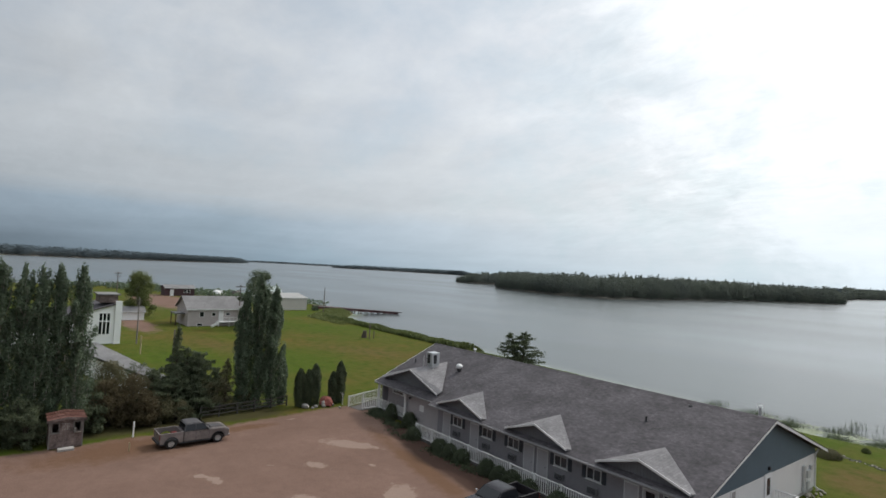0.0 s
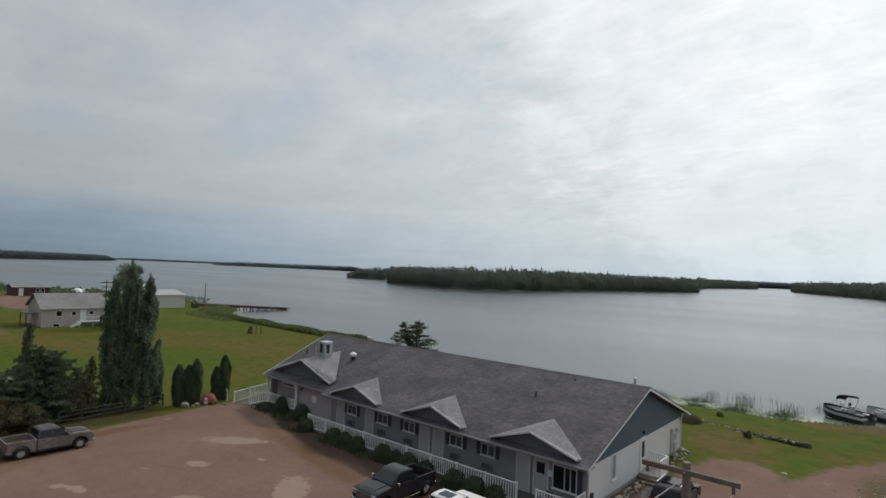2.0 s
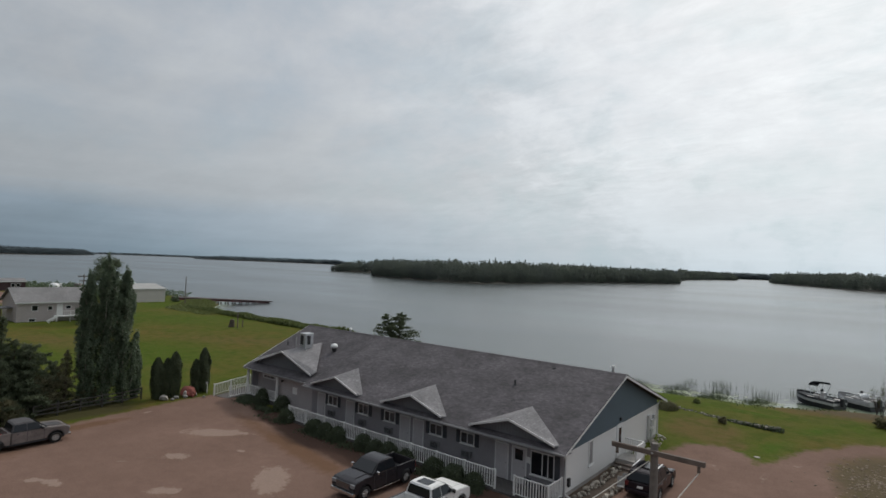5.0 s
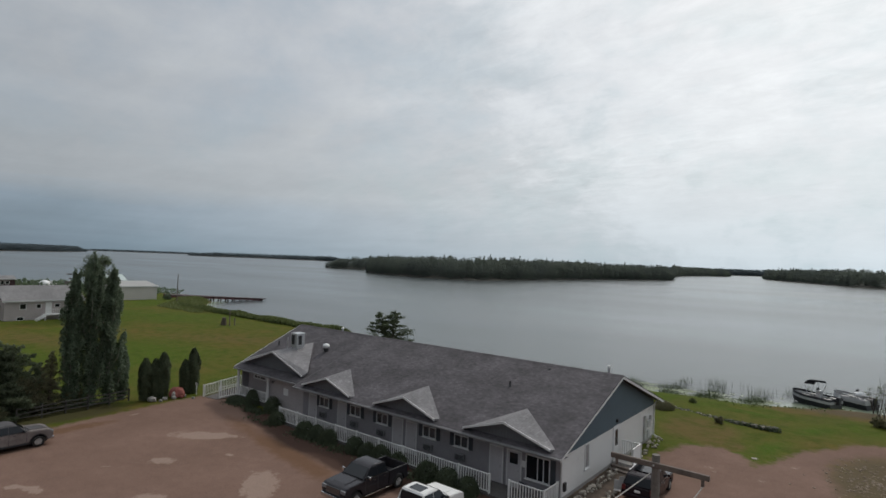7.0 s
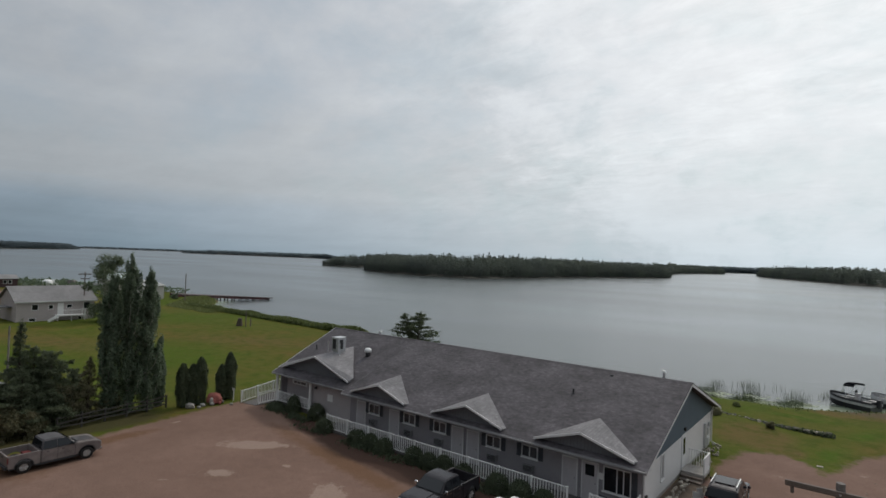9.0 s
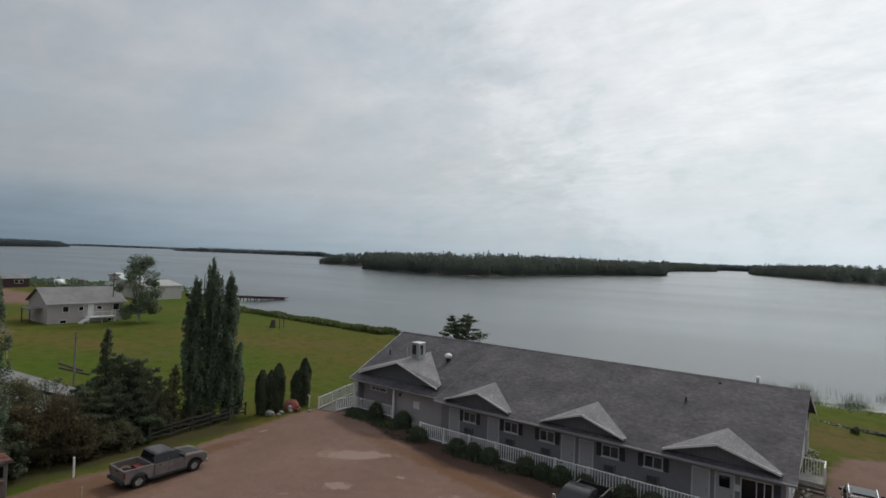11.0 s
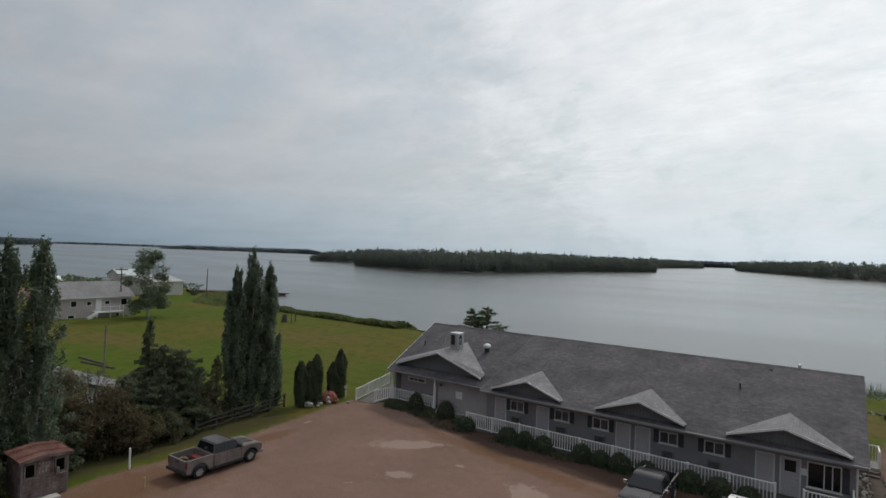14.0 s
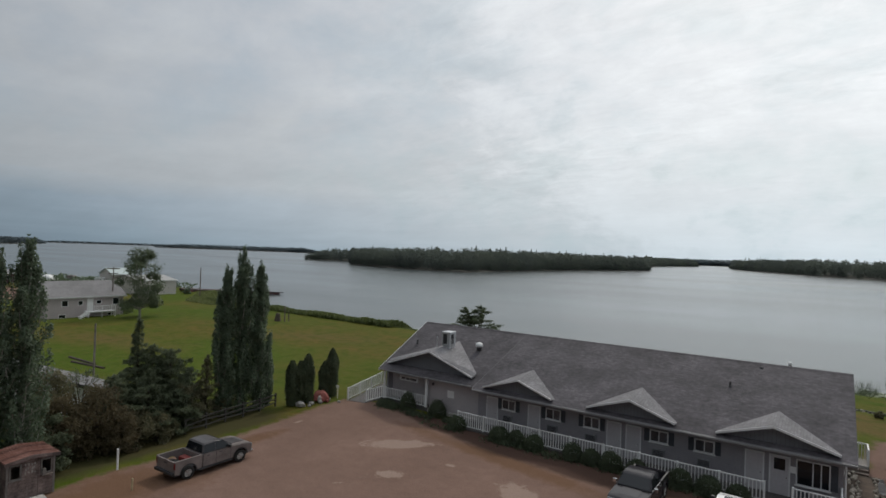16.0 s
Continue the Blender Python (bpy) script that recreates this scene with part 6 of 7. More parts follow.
def pine(at, height, radius, seed, label, n=5200, material=LEAF_PINE, taper=1.1):
    """A conifer with separate flat boughs: needles lie in sprays along each bough, with gaps between the tiers."""
    rg = np.random.default_rng(seed)
    t = thing("pine_tree", label, "tree", (*at, ground_z(*at) - 0.05), group="pines")
    bm = bmesh.new()
    rod(bm, (0, 0, 0), (0.1, 0.05, height * 0.97), 0.15, 0.02, 8)
    boughs = []
    turn = rg.uniform(0, 6.28)
    for w in range(int(height * 11)):
        k = (w + 0.6) / int(height * 11)
        reach = radius * (1 - k) ** taper * rg.uniform(0.4, 1.22) * (1 + 0.22 * math.sin(7 * k + turn)) + 0.16
        boughs.append((k, height * (0.03 + 0.94 * k), reach, turn + w * 2.4 + rg.uniform(-0.6, 0.6)))
    total = sum(r for _, _, r, _ in boughs)
    pts = [np.stack((rg.normal(0.1, 0.06, 60), rg.normal(0.05, 0.06, 60), height * rg.uniform(0.86, 1.0, 60)), 1)]
    for k, z, reach, a in boughs:
        root = np.array((0.1 * k, 0.05 * k, z))
        along = np.array((math.cos(a), math.sin(a), rg.uniform(-0.12, 0.30)))
        side = np.array((-math.sin(a), math.cos(a), 0.0))
        limb(bm, tuple(root), tuple(root + along * reach), 0.028 * (1 - k) + 0.01, 0.006, 4)
        m = max(8, int(n * reach / total))
        f = rg.beta(1.7, 1.1, m) * 1.05
        sway = rg.normal(0, 1, m) * (0.06 + 0.20 * reach * (1.15 - f))
        pts.append(root + (f * reach)[:, None] * along + sway[:, None] * side + np.stack((np.zeros(m), np.zeros(m), rg.normal(-0.03, 0.07, m)), 1))
    part("trunk", bm, BARK_DARK, t)
    pts = np.concatenate(pts)
    pts[:, 2] = np.maximum(pts[:, 2], 0.1)
    quads("crown", pts, 0.075, material, t, seed=seed, ratio=3.0, out=pts * np.array((0.4, 0.4, 0)) + np.array((0, 0, 0.8)), loose=1.8)
    return t


pine((-52.8, 12.3), 7.5, 3.0, 101, "dark green pine with a thin leader behind the fence", 15000, taper=1.35)
pine((-52.2, 13.0), 5.6, 2.2, 108, "broad dark green pine behind the fence", 12000, taper=0.5)
pine((-51.4, 13.8), 5.3, 2.6, 102, "broad dark green pine behind the fence", 16000, taper=0.55)
pine((-50.5, 16.0), 4.7, 1.35, 103, "thin young spruce with sparse brownish branches", 3600, LEAF_RUST)
pine((-50.2, 11.8), 4.4, 2.3, 104, "shorter dark green pine behind the fence", 11000, taper=0.65)
pine((-49.6, 13.4), 2.9, 1.7, 105, "low spreading pine behind the fence", 6500, taper=0.6)
pine((-52.2, 15.6), 3.6, 1.8, 107, "low spreading pine behind the fence", 7000, taper=0.6)
pine((-51.3, 10.2), 4.1, 1.9, 106, "shorter dark green pine behind the fence", 9000, taper=0.65)
for i, (x, y, h, r) in enumerate(((-49.2, 10.6, 2.2, 1.4), (-50.6, 14.6, 2.8, 1.4), (-50.6, 17.6, 1.7, 0.9), (-48.9, 11.8, 1.7, 1.2), (-52.6, 7.2, 4.7, 1.5))):
    leafy("shrub", "tangled brown and green shrub along the fence line", "shrub", (x, y), h, r, LEAF_RUST, 120 + i, 5200, 0.09, 44, 0.06, 0.03, group="fence line shrubs")
for i, (x, y, h, r) in enumerate(((-54.0, 7.6, 4.7, 1.3), (-54.2, 9.5, 4.4, 1.2))):
    leafy("shrub", "sparse tall shrub before the low white wing", "shrub", (x, y), h, r, LEAF_PINE, 128 + i, 1300, 0.09, 40, 0.05, 0.2, group="sparse shrubs")
for i, (x, y, h, r) in enumerate(((-49.6, 6.9, 3.7, 1.7), (-49.5, 8.6, 3.9, 1.8), (-48.7, 9.3, 2.2, 1.3))):
    leafy("shrub", "bushy red-brown leaved shrub beside the hut", "shrub", (x, y), h, r, LEAF_RED, 135 + i, 8000, 0.095, 52, 0.06, 0.03, group="red-brown shrubs")
for i, (x, y, h, r) in enumerate(((-47.8, 1.4, 3.2, 1.5), (-47.6, -0.9, 3.4, 1.6), (-46.5, 1.75, 2.7, 0.85), (-47.8, -3.2, 3.3, 1.6), (-48.0, -5.6, 3.2, 1.6), (-48.6, 6.0, 3.0, 1.3), (-51.0, 5.4, 3.6, 1.6))):
    leafy("shrub", "dense dark green shrub under the poplars", "shrub", (x, y), h, r, LEAF_PINE, 140 + i, 5500, 0.115, 32, 0.06, 0.03, group="poplar undergrowth")


def cedar(at, height, radius, seed):
    rg = np.random.default_rng(seed)
    t = thing("cedar_tree", "dense upright cedar beside the office ramp", "tree", (*at, ground_z(*at) - 0.05), group="upright cedars")
    bm = bmesh.new()
    rod(bm, (0, 0, 0), (0, 0, height * 0.85), 0.07, 0.02, 7)
    part("trunk", bm, BARK_DARK, t)
    n = 6000
    k = rg.uniform(0.02, 1, n)
    a = rg.uniform(0, 2 * math.pi, n)
    k = np.minimum(k, 0.93 + 0.09 * np.sin(a * 3 + seed))
    r = radius * np.minimum(1, (1.03 - k) * 3.0) ** 0.65 * (0.78 + 0.22 * np.minimum(1, k * 3)) * rg.normal(0.9, 0.10, n)
    r *= 1 + 0.14 * np.sin(a * 5 + k * 3 + seed) + 0.08 * np.sin(a * 3 + k * 14 + seed)
    quads("crown", np.stack((r * np.cos(a), r * np.sin(a), 0.05 + k * height), 1), 0.095, LEAF_CEDAR, t, seed=seed, upright=0.7, ratio=2.2, out=np.stack((np.cos(a), np.sin(a), 0.4 + 0 * a), 1), loose=0.8)


for i, (x, y, h, r) in enumerate(((-48.9, 22.4, 3.5, 0.48), (-48.8, 23.15, 3.4, 0.42), (-48.7, 23.8, 3.9, 0.5), (-48.9, 25.8, 3.0, 0.42), (-48.7, 26.45, 4.0, 0.5))):
    cedar((x, y), h, r, 160 + i)


def bush(at, r, h, seed, label="rounded clipped dark green bush below the motel railing", leaf=LEAF_BUSH):
    rg = np.random.default_rng(seed)
    t = thing("bush", label, "bush", (*at, ground_z(*at) - 0.03), group="motel bushes")
    bm = bmesh.new()
    for j in range(5):
        a = rg.uniform(0, 6.28)
        rod(bm, (0, 0, 0), (0.6 * r * math.cos(a), 0.6 * r * math.sin(a), 0.6 * h), 0.03, 0.01, 5)
    part("stems", bm, BARK_DARK, t)
    n = 4600
    d = rg.normal(size=(n, 3))
    d[:, 2] = np.abs(d[:, 2])
    d /= np.linalg.norm(d, axis=1)[:, None]
    lobes = rg.normal(size=(11, 3))
    lobes[:, 2] = np.abs(lobes[:, 2]) * 0.8
    lobes /= np.linalg.norm(lobes, axis=1)[:, None]
    swell = np.max(d @ lobes.T - rg.uniform(0, 0.16, 11), axis=1)[:, None]
    k = rg.uniform(0.78, 1.0, (n, 1)) * (0.66 + 0.46 * np.clip(swell, 0.2, 1)) * (1 + 0.22 * (rg.random((n, 1)) < 0.05))
    quads("leaves", d * k * np.array((r, r, h)) + (0, 0, 0.04), 0.065, leaf, t, seed=seed, out=d, loose=0.9)


for i, (x, y, r, h) in enumerate(((-41.6, 27.95, 0.75, 1.4), (-38.7, 27.9, 0.75, 1.3), (-43.6, 27.6, 0.8, 0.5), (-42.8, 27.5, 0.6, 0.4), (-37.3, 27.2, 0.4, 0.3), (-35.9, 26.15, 0.75, 1.05), (-32.4, 25.95, 0.75, 1.0), (-31.1, 25.95, 0.7, 0.95), (-29.8, 25.95, 0.75, 1.0),
                              (-27.2, 25.9, 0.72, 1.0), (-26.0, 25.9, 0.68, 0.95), (-24.8, 25.9, 0.75, 1.05), (-23.3, 25.8, 0.7, 0.95), (-21.0, 25.85, 0.75, 1.05), (-19.5, 25.85, 0.78, 1.05), (-18.1, 25.85, 0.7, 0.9))):
    bush((x, y + (0.3 if y < 26.5 else 0.0)), r * 0.92, h * 0.92, 200 + i)
rgw = np.random.default_rng(77)
wx = rgw.uniform(-44.0, -17.2, 5200)
wx = wx[np.sin(wx * 1.7) + np.sin(wx * 0.61 + 1.0) + rgw.normal(0, 0.7, 5200) > 0.1]
wy = np.where(wx < -38.5, 27.0, 25.75) + rgw.normal(0, 0.3, len(wx))
tagged(quads("bed_weeds", np.stack((wx, wy, ground_z(-25.0, 25.5) + rgw.uniform(0.0, 0.2, len(wx))), 1), 0.09, LEAF_BUSH, seed=78, ratio=2.2, upright=0.5), "low dark weeds between the motel bushes", "plants", kind="stuff")
bush((-15.7, 53.6), 1.0, 0.62, 230, "sprawling brownish green bush behind the motel", LEAF_RUST)
bush((-14.3, 58.2), 0.32, 0.36, 231, "small round light green bush on the shore lawn", LEAF_LIGHT)
leafy("bush", "small dark scruffy bush beside the stone border", "bush", (-10.8, 52.4), 0.6, 0.42, LEAF_RUST, 232, 700, 0.1, 12, 0.03, 0.05)

leafy("birch_tree", "round leafy birch with light gaps beside the house", "tree", (-106.7, 39.0), 11.4, 3.5, LEAF_BIRCH, 306, 13000, 0.18, 40, 0.2, 0.12, bark=BARK)
leafy("birch_tree", "full yellow-green birch behind the white building", "tree", (-128.0, 21.9), 9.6, 3.4, LEAF_LIGHT, 301, 16000, 0.19, 42, 0.2, 0.12, bark=BARK)
def windblown(at, height, reach, seed, label):
    """An open, wind-swept spruce: a few long uneven boughs with needles in pads, two leaders."""
    rg = np.random.default_rng(seed)
    t = thing("spruce_tree", label, "tree", (*at, ground_z(*at) - 0.1))
    bm = bmesh.new()
    pts = []
    for lean, top, share in ((0.10, 1.0, 1.0), (-0.42, 0.96, 0.85)):
        head = np.array((lean * 0.85 * height * 0.6, lean * height * 0.5, height * top))
        rod(bm, (0, 0, 0), tuple(head), 0.17 * share, 0.02, 7)
        boughs = int(34 * share)
        for i in range(boughs):
            k = 0.12 + 0.85 * i / boughs
            a = i * 2.4 + rg.uniform(-0.5, 0.5)
            length = reach * share ** 0.5 * ((1 - k) ** 0.62 + 0.05) * rg.uniform(0.45, 1.2)
            p = head * k
            q = p + np.array((length * math.cos(a), length * math.sin(a), length * rg.uniform(-0.02, 0.34)))
            limb(bm, tuple(p), tuple(q), 0.04 * (1 - k) + 0.012, 0.006, 5)
            m = int(70 + 150 * length / reach)
            s = rg.beta(1.6, 1.1, m)
            drop = np.stack((rg.normal(0, 0.10 + 0.05 * length, m), rg.normal(0, 0.10 + 0.05 * length, m), -np.abs(rg.normal(0, 0.16, m)) + 0.05), 1)
            pts.append(p + s[:, None] * (q - p) + drop)
        pts.append(head + np.stack((rg.normal(0, 0.07, 50), rg.normal(0, 0.07, 50), -rg.uniform(0, 0.8, 50)), 1))
    part("trunk", bm, BARK_DARK, t)
    quads("crown", np.concatenate(pts), 0.13, LEAF_CEDAR, t, seed=seed, ratio=2.0)


windblown((-52.6, 56.3), 5.8, 3.7, 312, "dark windblown spruce with two leaders behind the motel")
leafy("shrub", "low shrub beside the far metal shed", "shrub", (-147.4, 70.6), 1.7, 1.1, LEAF_POPLAR, 320, 1200, 0.18, 14, 0.06, 0.03)

# shore weeds, reeds, tall grass
rgw = np.random.default_rng(21)


def strip(name, label, n, xs, off, height, material, leaf, seed, patches=0.0, upright=0.6):
    rg = np.random.default_rng(seed)
    x = rg.uniform(*xs, n)
    y = np.interp(x, SHORE_X, SHORE_Y) - rg.uniform(*off, n)
    wave = 0.55 + 0.45 * np.sin(x * 0.45 + 2 * np.sin(x * 0.17)) * np.sin(x * 0.21 + y * 0.5)
    keep = wave > patches
    x, y, wave = x[keep], y[keep], wave[keep]
    z = np.maximum(land(x, y), WATER_Z - 0.1)
    hgt = height * (0.35 + 0.65 * wave)
    z = z + rg.uniform(0, 1, len(x)) * hgt
    tagged(quads(name, np.stack((x, y, z), 1), leaf, material, seed=seed, upright=upright, ratio=2.2), label, "plants", kind="stuff")


strip("shore_weeds", "rank green weeds along the lake bank", 13000, (-128, -73), (0.2, 6.2), 1.05, LEAF_WEED, 0.32, 401)
strip("shore_weeds", "short green weeds on the lake bank behind the motel", 5000, (-73, -44), (0.4, 5.0), 0.3, LEAF_WEED, 0.2, 410)
strip("shore_weeds", "sparse yellowish weeds by the old dock", 2200, (-152, -128), (0.5, 6.0), 0.5, LEAF_LIGHT, 0.24, 408, 0.5)
strip("shore_weeds", "low green weeds along the lake bank", 1000, (-44, -2), (1.5, 6.0), 0.12, LEAF_WEED, 0.13, 402, 0.3)
strip("tall_grass", "rough tall grass near the old dock", 7000, (-153, -112), (1.5, 10), 0.4, LEAF_LIGHT, 0.22, 403, 0.25, 0.4)


def reed_bed(n, xs, off, height, seed, patches):
    rg = np.random.default_rng(seed)
    x = rg.uniform(*xs, n)
    y = np.interp(x, SHORE_X, SHORE_Y) + rg.uniform(*off, n)
    wave = 0.5 + 0.5 * np.sin(x * 1.1 + 3 * np.sin(y * 0.31)) * np.sin(x * 0.37 + y * 0.8)
    keep = wave + rg.normal(0, 0.2, n) > patches
    x, y, wave = x[keep], y[keep], wave[keep]
    m = len(x)
    h = height * (0.4 + 0.6 * wave) * rg.uniform(0.5, 1.1, m)
    lean = rg.normal(0, 0.12, (m, 2)) * h[:, None]
    a = rg.uniform(0, math.pi, m)
    wx, wy = 0.016 * np.cos(a), 0.016 * np.sin(a)
    z0 = np.full(m, WATER_Z - 0.1)
    v = np.stack((np.stack((x - wx, y - wy, z0), 1), np.stack((x + wx, y + wy, z0), 1), np.stack((x + lean[:, 0], y + lean[:, 1], z0 + h), 1)), 1).reshape(-1, 3)
    me = bpy.data.meshes.new("lake_reeds")
    me.from_pydata(v.tolist(), [], np.arange(3 * m).reshape(-1, 3).tolist())
    me.materials.append(LEAF_REED)
    tagged(new("lake_reeds", me), "thin upright green reeds standing in the shallows", "reeds", kind="stuff")


reed_bed(9000, (-34, -9.5), (1.2, 6.0), 0.85, 404, 0.66)
reed_bed(7000, (-27, -9.0), (0.4, 3.2), 0.6, 409, 0.52)
reed_bed(2400, (-20, -6.5), (5.0, 12.0), 1.3, 405, 0.78)
reed_bed(900, (-6.5, 3), (3.0, 8.0), 1.6, 407, 0.72)
rgm = np.random.default_rng(411)
mx = rgm.uniform(-28, -8.5, 9000)
my = np.interp(mx, SHORE_X, SHORE_Y) + rgm.uniform(0.0, 6.5, 9000) * rgm.uniform(0.2, 1, 9000)
keep = np.sin(mx * 1.3 + 2 * np.sin(my * 0.5)) * np.sin(my * 1.1 + mx * 0.3) + rgm.normal(0, 0.35, 9000) > 0.15
mx, my = mx[keep], my[keep]
tagged(quads("floating_weeds", np.stack((mx, my, np.full(len(mx), WATER_Z + 0.015)), 1), 0.22, mat("pale_floating_weed", (0.17, 0.215, 0.12), 0.7, 0.25, 0.8, 6.0, 0.0, tint=(0.27, 0.31, 0.20), per="island", fine_var=0.3), seed=412, ratio=1.5, out=np.tile((0.0, 0.0, 1.0), (len(mx), 1)), loose=0.05), "pale green water weeds floating in the shallows", "plants", kind="stuff")
strip("brush", "scrubby brush on the point beyond the houses", 7000, (-262, -165), (2, 26), 2.2, LEAF_POPLAR, 0.5, 406, 0.45, 0.3)
for i, (x, y, h) in enumerate(((0.2, 66.5, 4.2), (0.9, 67.4, 4.6), (-0.6, 68.2, 3.2), (1.6, 65.6, 4.0), (-0.2, 65.2, 3.4))):
    t = thing("sapling", "thin bare-stemmed willow sapling on the bank", "tree", (x, y, ground_z(x, y)), group="bank saplings")
    rg = np.random.default_rng(420 + i)
    bm = bmesh.new()
    tips = []
    for j in range(8):
        a = rg.uniform(0, 6.28)
        q = np.array((0.8 * math.cos(a) * rg.uniform(0.3, 1), 0.6 * math.sin(a) * rg.uniform(0.3, 1), h * rg.uniform(0.6, 1)))
        rod(bm, (0, 0, 0), tuple(q), 0.022, 0.007, 5)
        for m in range(4):
            k = rg.uniform(0.4, 0.9)
            w = q * k + np.array((rg.normal(0, 0.22), rg.normal(0, 0.22), h * rg.uniform(0.08, 0.2)))
            rod(bm, tuple(q * k), tuple(w), 0.008, 0.004, 4)
            tips.append(w + rg.normal(0, 0.05, (3, 3)))
    part("stems", bm, BARK_DARK, t)
    quads("leaves", np.concatenate(tips), 0.06, LEAF_WEED, t, seed=430 + i, ratio=1.8)
leafy("bush", "dark low bush by the boats", "bush", (-0.2, 62.4), 0.8, 0.8, LEAF_RUST, 440, 1200, 0.12, 16, 0.05, 0.03)
leafy("bush", "dark low bush by the boats", "bush", (1.8, 63.2), 0.9, 1.0, LEAF_RUST, 441, 1200, 0.12, 16, 0.05, 0.03)

# ---- hut, fence, posts, rocks ----
hut = thing("garden_hut", "small weathered wooden hut with a rusty metal roof", "hut", (-46.3, 3.95, 0))
HUT_TOP, HUT_EAVE, HUT_RIDGE, HUT_LOW, HUT_HIGH = 2.2, 2.25, 2.42, 1.22, 2.0
for x0, x1, y0, y1 in ((-1.0, -0.9, -1.05, 1.05), (-0.9, 0.9, -1.05, -0.95), (-0.9, 0.9, 0.95, 1.05)):
    part("side_wall", boxed(x0, x1, y0, y1, 0.05, HUT_TOP), HUTWOOD, hut)
for y0, y1, z0, z1 in ((-1.05, -0.95, 0.1, HUT_TOP), (-0.4, -0.32, 0.1, HUT_TOP), (0.32, 0.4, 0.1, HUT_TOP), (0.95, 1.05, 0.1, HUT_TOP), (-0.95, -0.4, 0.1, HUT_LOW), (0.4, 0.95, 0.1, HUT_LOW), (-0.95, -0.4, HUT_HIGH, HUT_TOP), (0.4, 0.95, HUT_HIGH, HUT_TOP)):
    part("front_post" if z1 - z0 > 1.5 else "front_panel", boxed(0.9, 1.0, y0, y1, z0, z1), HUTWOOD, hut)
part("floor", boxed(-0.9, 0.9, -0.95, 0.95, 0.0, 0.1), WOOD, hut)
part("door", boxed(0.93, 0.97, -0.32, 0.32, 0.12, 2.15), HUTWOOD, hut, "plank door with faded lettering")
FADED = mat("faded_white_lettering", (0.30, 0.28, 0.26), 0.8, 0.35, 6, 20, 0)
rgh = random.Random(41)
for z in (1.38, 1.58, 1.78):
    for k in range(4):
        y, low_z = -0.26 + k * 0.135 + rgh.uniform(-0.02, 0.02), z + rgh.uniform(-0.05, 0.05)
        part("lettering", boxed(0.971, 0.98, y, y + rgh.uniform(0.04, 0.10), low_z, low_z + rgh.uniform(0.06, 0.16)), FADED, hut)
part("shelf", boxed(1.0, 1.22, 0.42, 0.93, HUT_LOW - 0.09, HUT_LOW - 0.04), WOOD, hut)
part("sill_box", boxed(1.045, 1.2, 0.44, 0.6, HUT_LOW - 0.038, HUT_LOW + 0.3, bevel=0.02), POST, hut, "small grey box on the shelf")
part("sill_board", boxed(1.0, 1.08, -0.97, -0.38, HUT_LOW - 0.06, HUT_LOW - 0.002), POST, hut, "pale weathered sill")
for y0, y1 in ((-1.06, -0.97), (0.97, 1.06)):
    part("corner_board", boxed(1.001, 1.03, y0, y1, 0.05, HUT_TOP - 0.02), POST, hut, "pale weathered corner board")
bm = bmesh.new()
poly(bm, ((1.0, -1.05, HUT_TOP), (1.0, 1.05, HUT_TOP), (1.0, 0, HUT_RIDGE - 0.07)), (-0.08, 0, 0))
part("gable", bm, HUTWOOD, hut)
for s in (-1, 1):
    bm = bmesh.new()
    poly(bm, ((-1.2, 0, HUT_RIDGE - 0.05), (1.25, 0, HUT_RIDGE - 0.05), (1.25, s * 1.2, HUT_EAVE - 0.05), (-1.2, s * 1.2, HUT_EAVE - 0.05)), (0, 0, 0.05))
    part("roof", bm, RUST, hut, "rust-red corrugated sheet")
    bm = bmesh.new()
    poly(bm, ((1.255, 0, HUT_RIDGE), (1.255, s * 1.22, HUT_EAVE), (1.255, s * 1.22, HUT_EAVE - 0.17), (1.255, 0, HUT_RIDGE - 0.17)), (0.04, 0, 0))
    part("barge_board", bm, HUTWOOD, hut, "weathered barge board")
    for i in range(12):
        x = -1.1 + i * 0.21
        bm = bmesh.new()
        poly(bm, ((x, 0, HUT_RIDGE + 0.002), (x + 0.05, 0, HUT_RIDGE + 0.002), (x + 0.05, s * 1.2, HUT_EAVE + 0.002), (x, s * 1.2, HUT_EAVE + 0.002)), (0, 0, 0.035))
        part("roof_rib", bm, RUST, hut)
    y0, y1 = sorted((s * 0.42, s * 0.93))
    frame_bm = bmesh.new()
    for a, b, c, e in ((y0, y1, HUT_LOW, HUT_LOW + 0.06), (y0, y1, HUT_HIGH - 0.07, HUT_HIGH), (y0, y0 + 0.06, HUT_LOW + 0.06, HUT_HIGH - 0.07), (y1 - 0.06, y1, HUT_LOW + 0.06, HUT_HIGH - 0.07)):
        box(frame_bm, 1.001, 1.04, a, b, c, e)
    part("opening_frame", frame_bm, POST, hut, "pale weathered frame")
part("doorstep", boxed(1.15, 1.75, -0.5, 0.5, 0.0, 0.16, bevel=0.02), CONCRETE, hut)
hut.scale = (0.9, 0.93, 0.9)
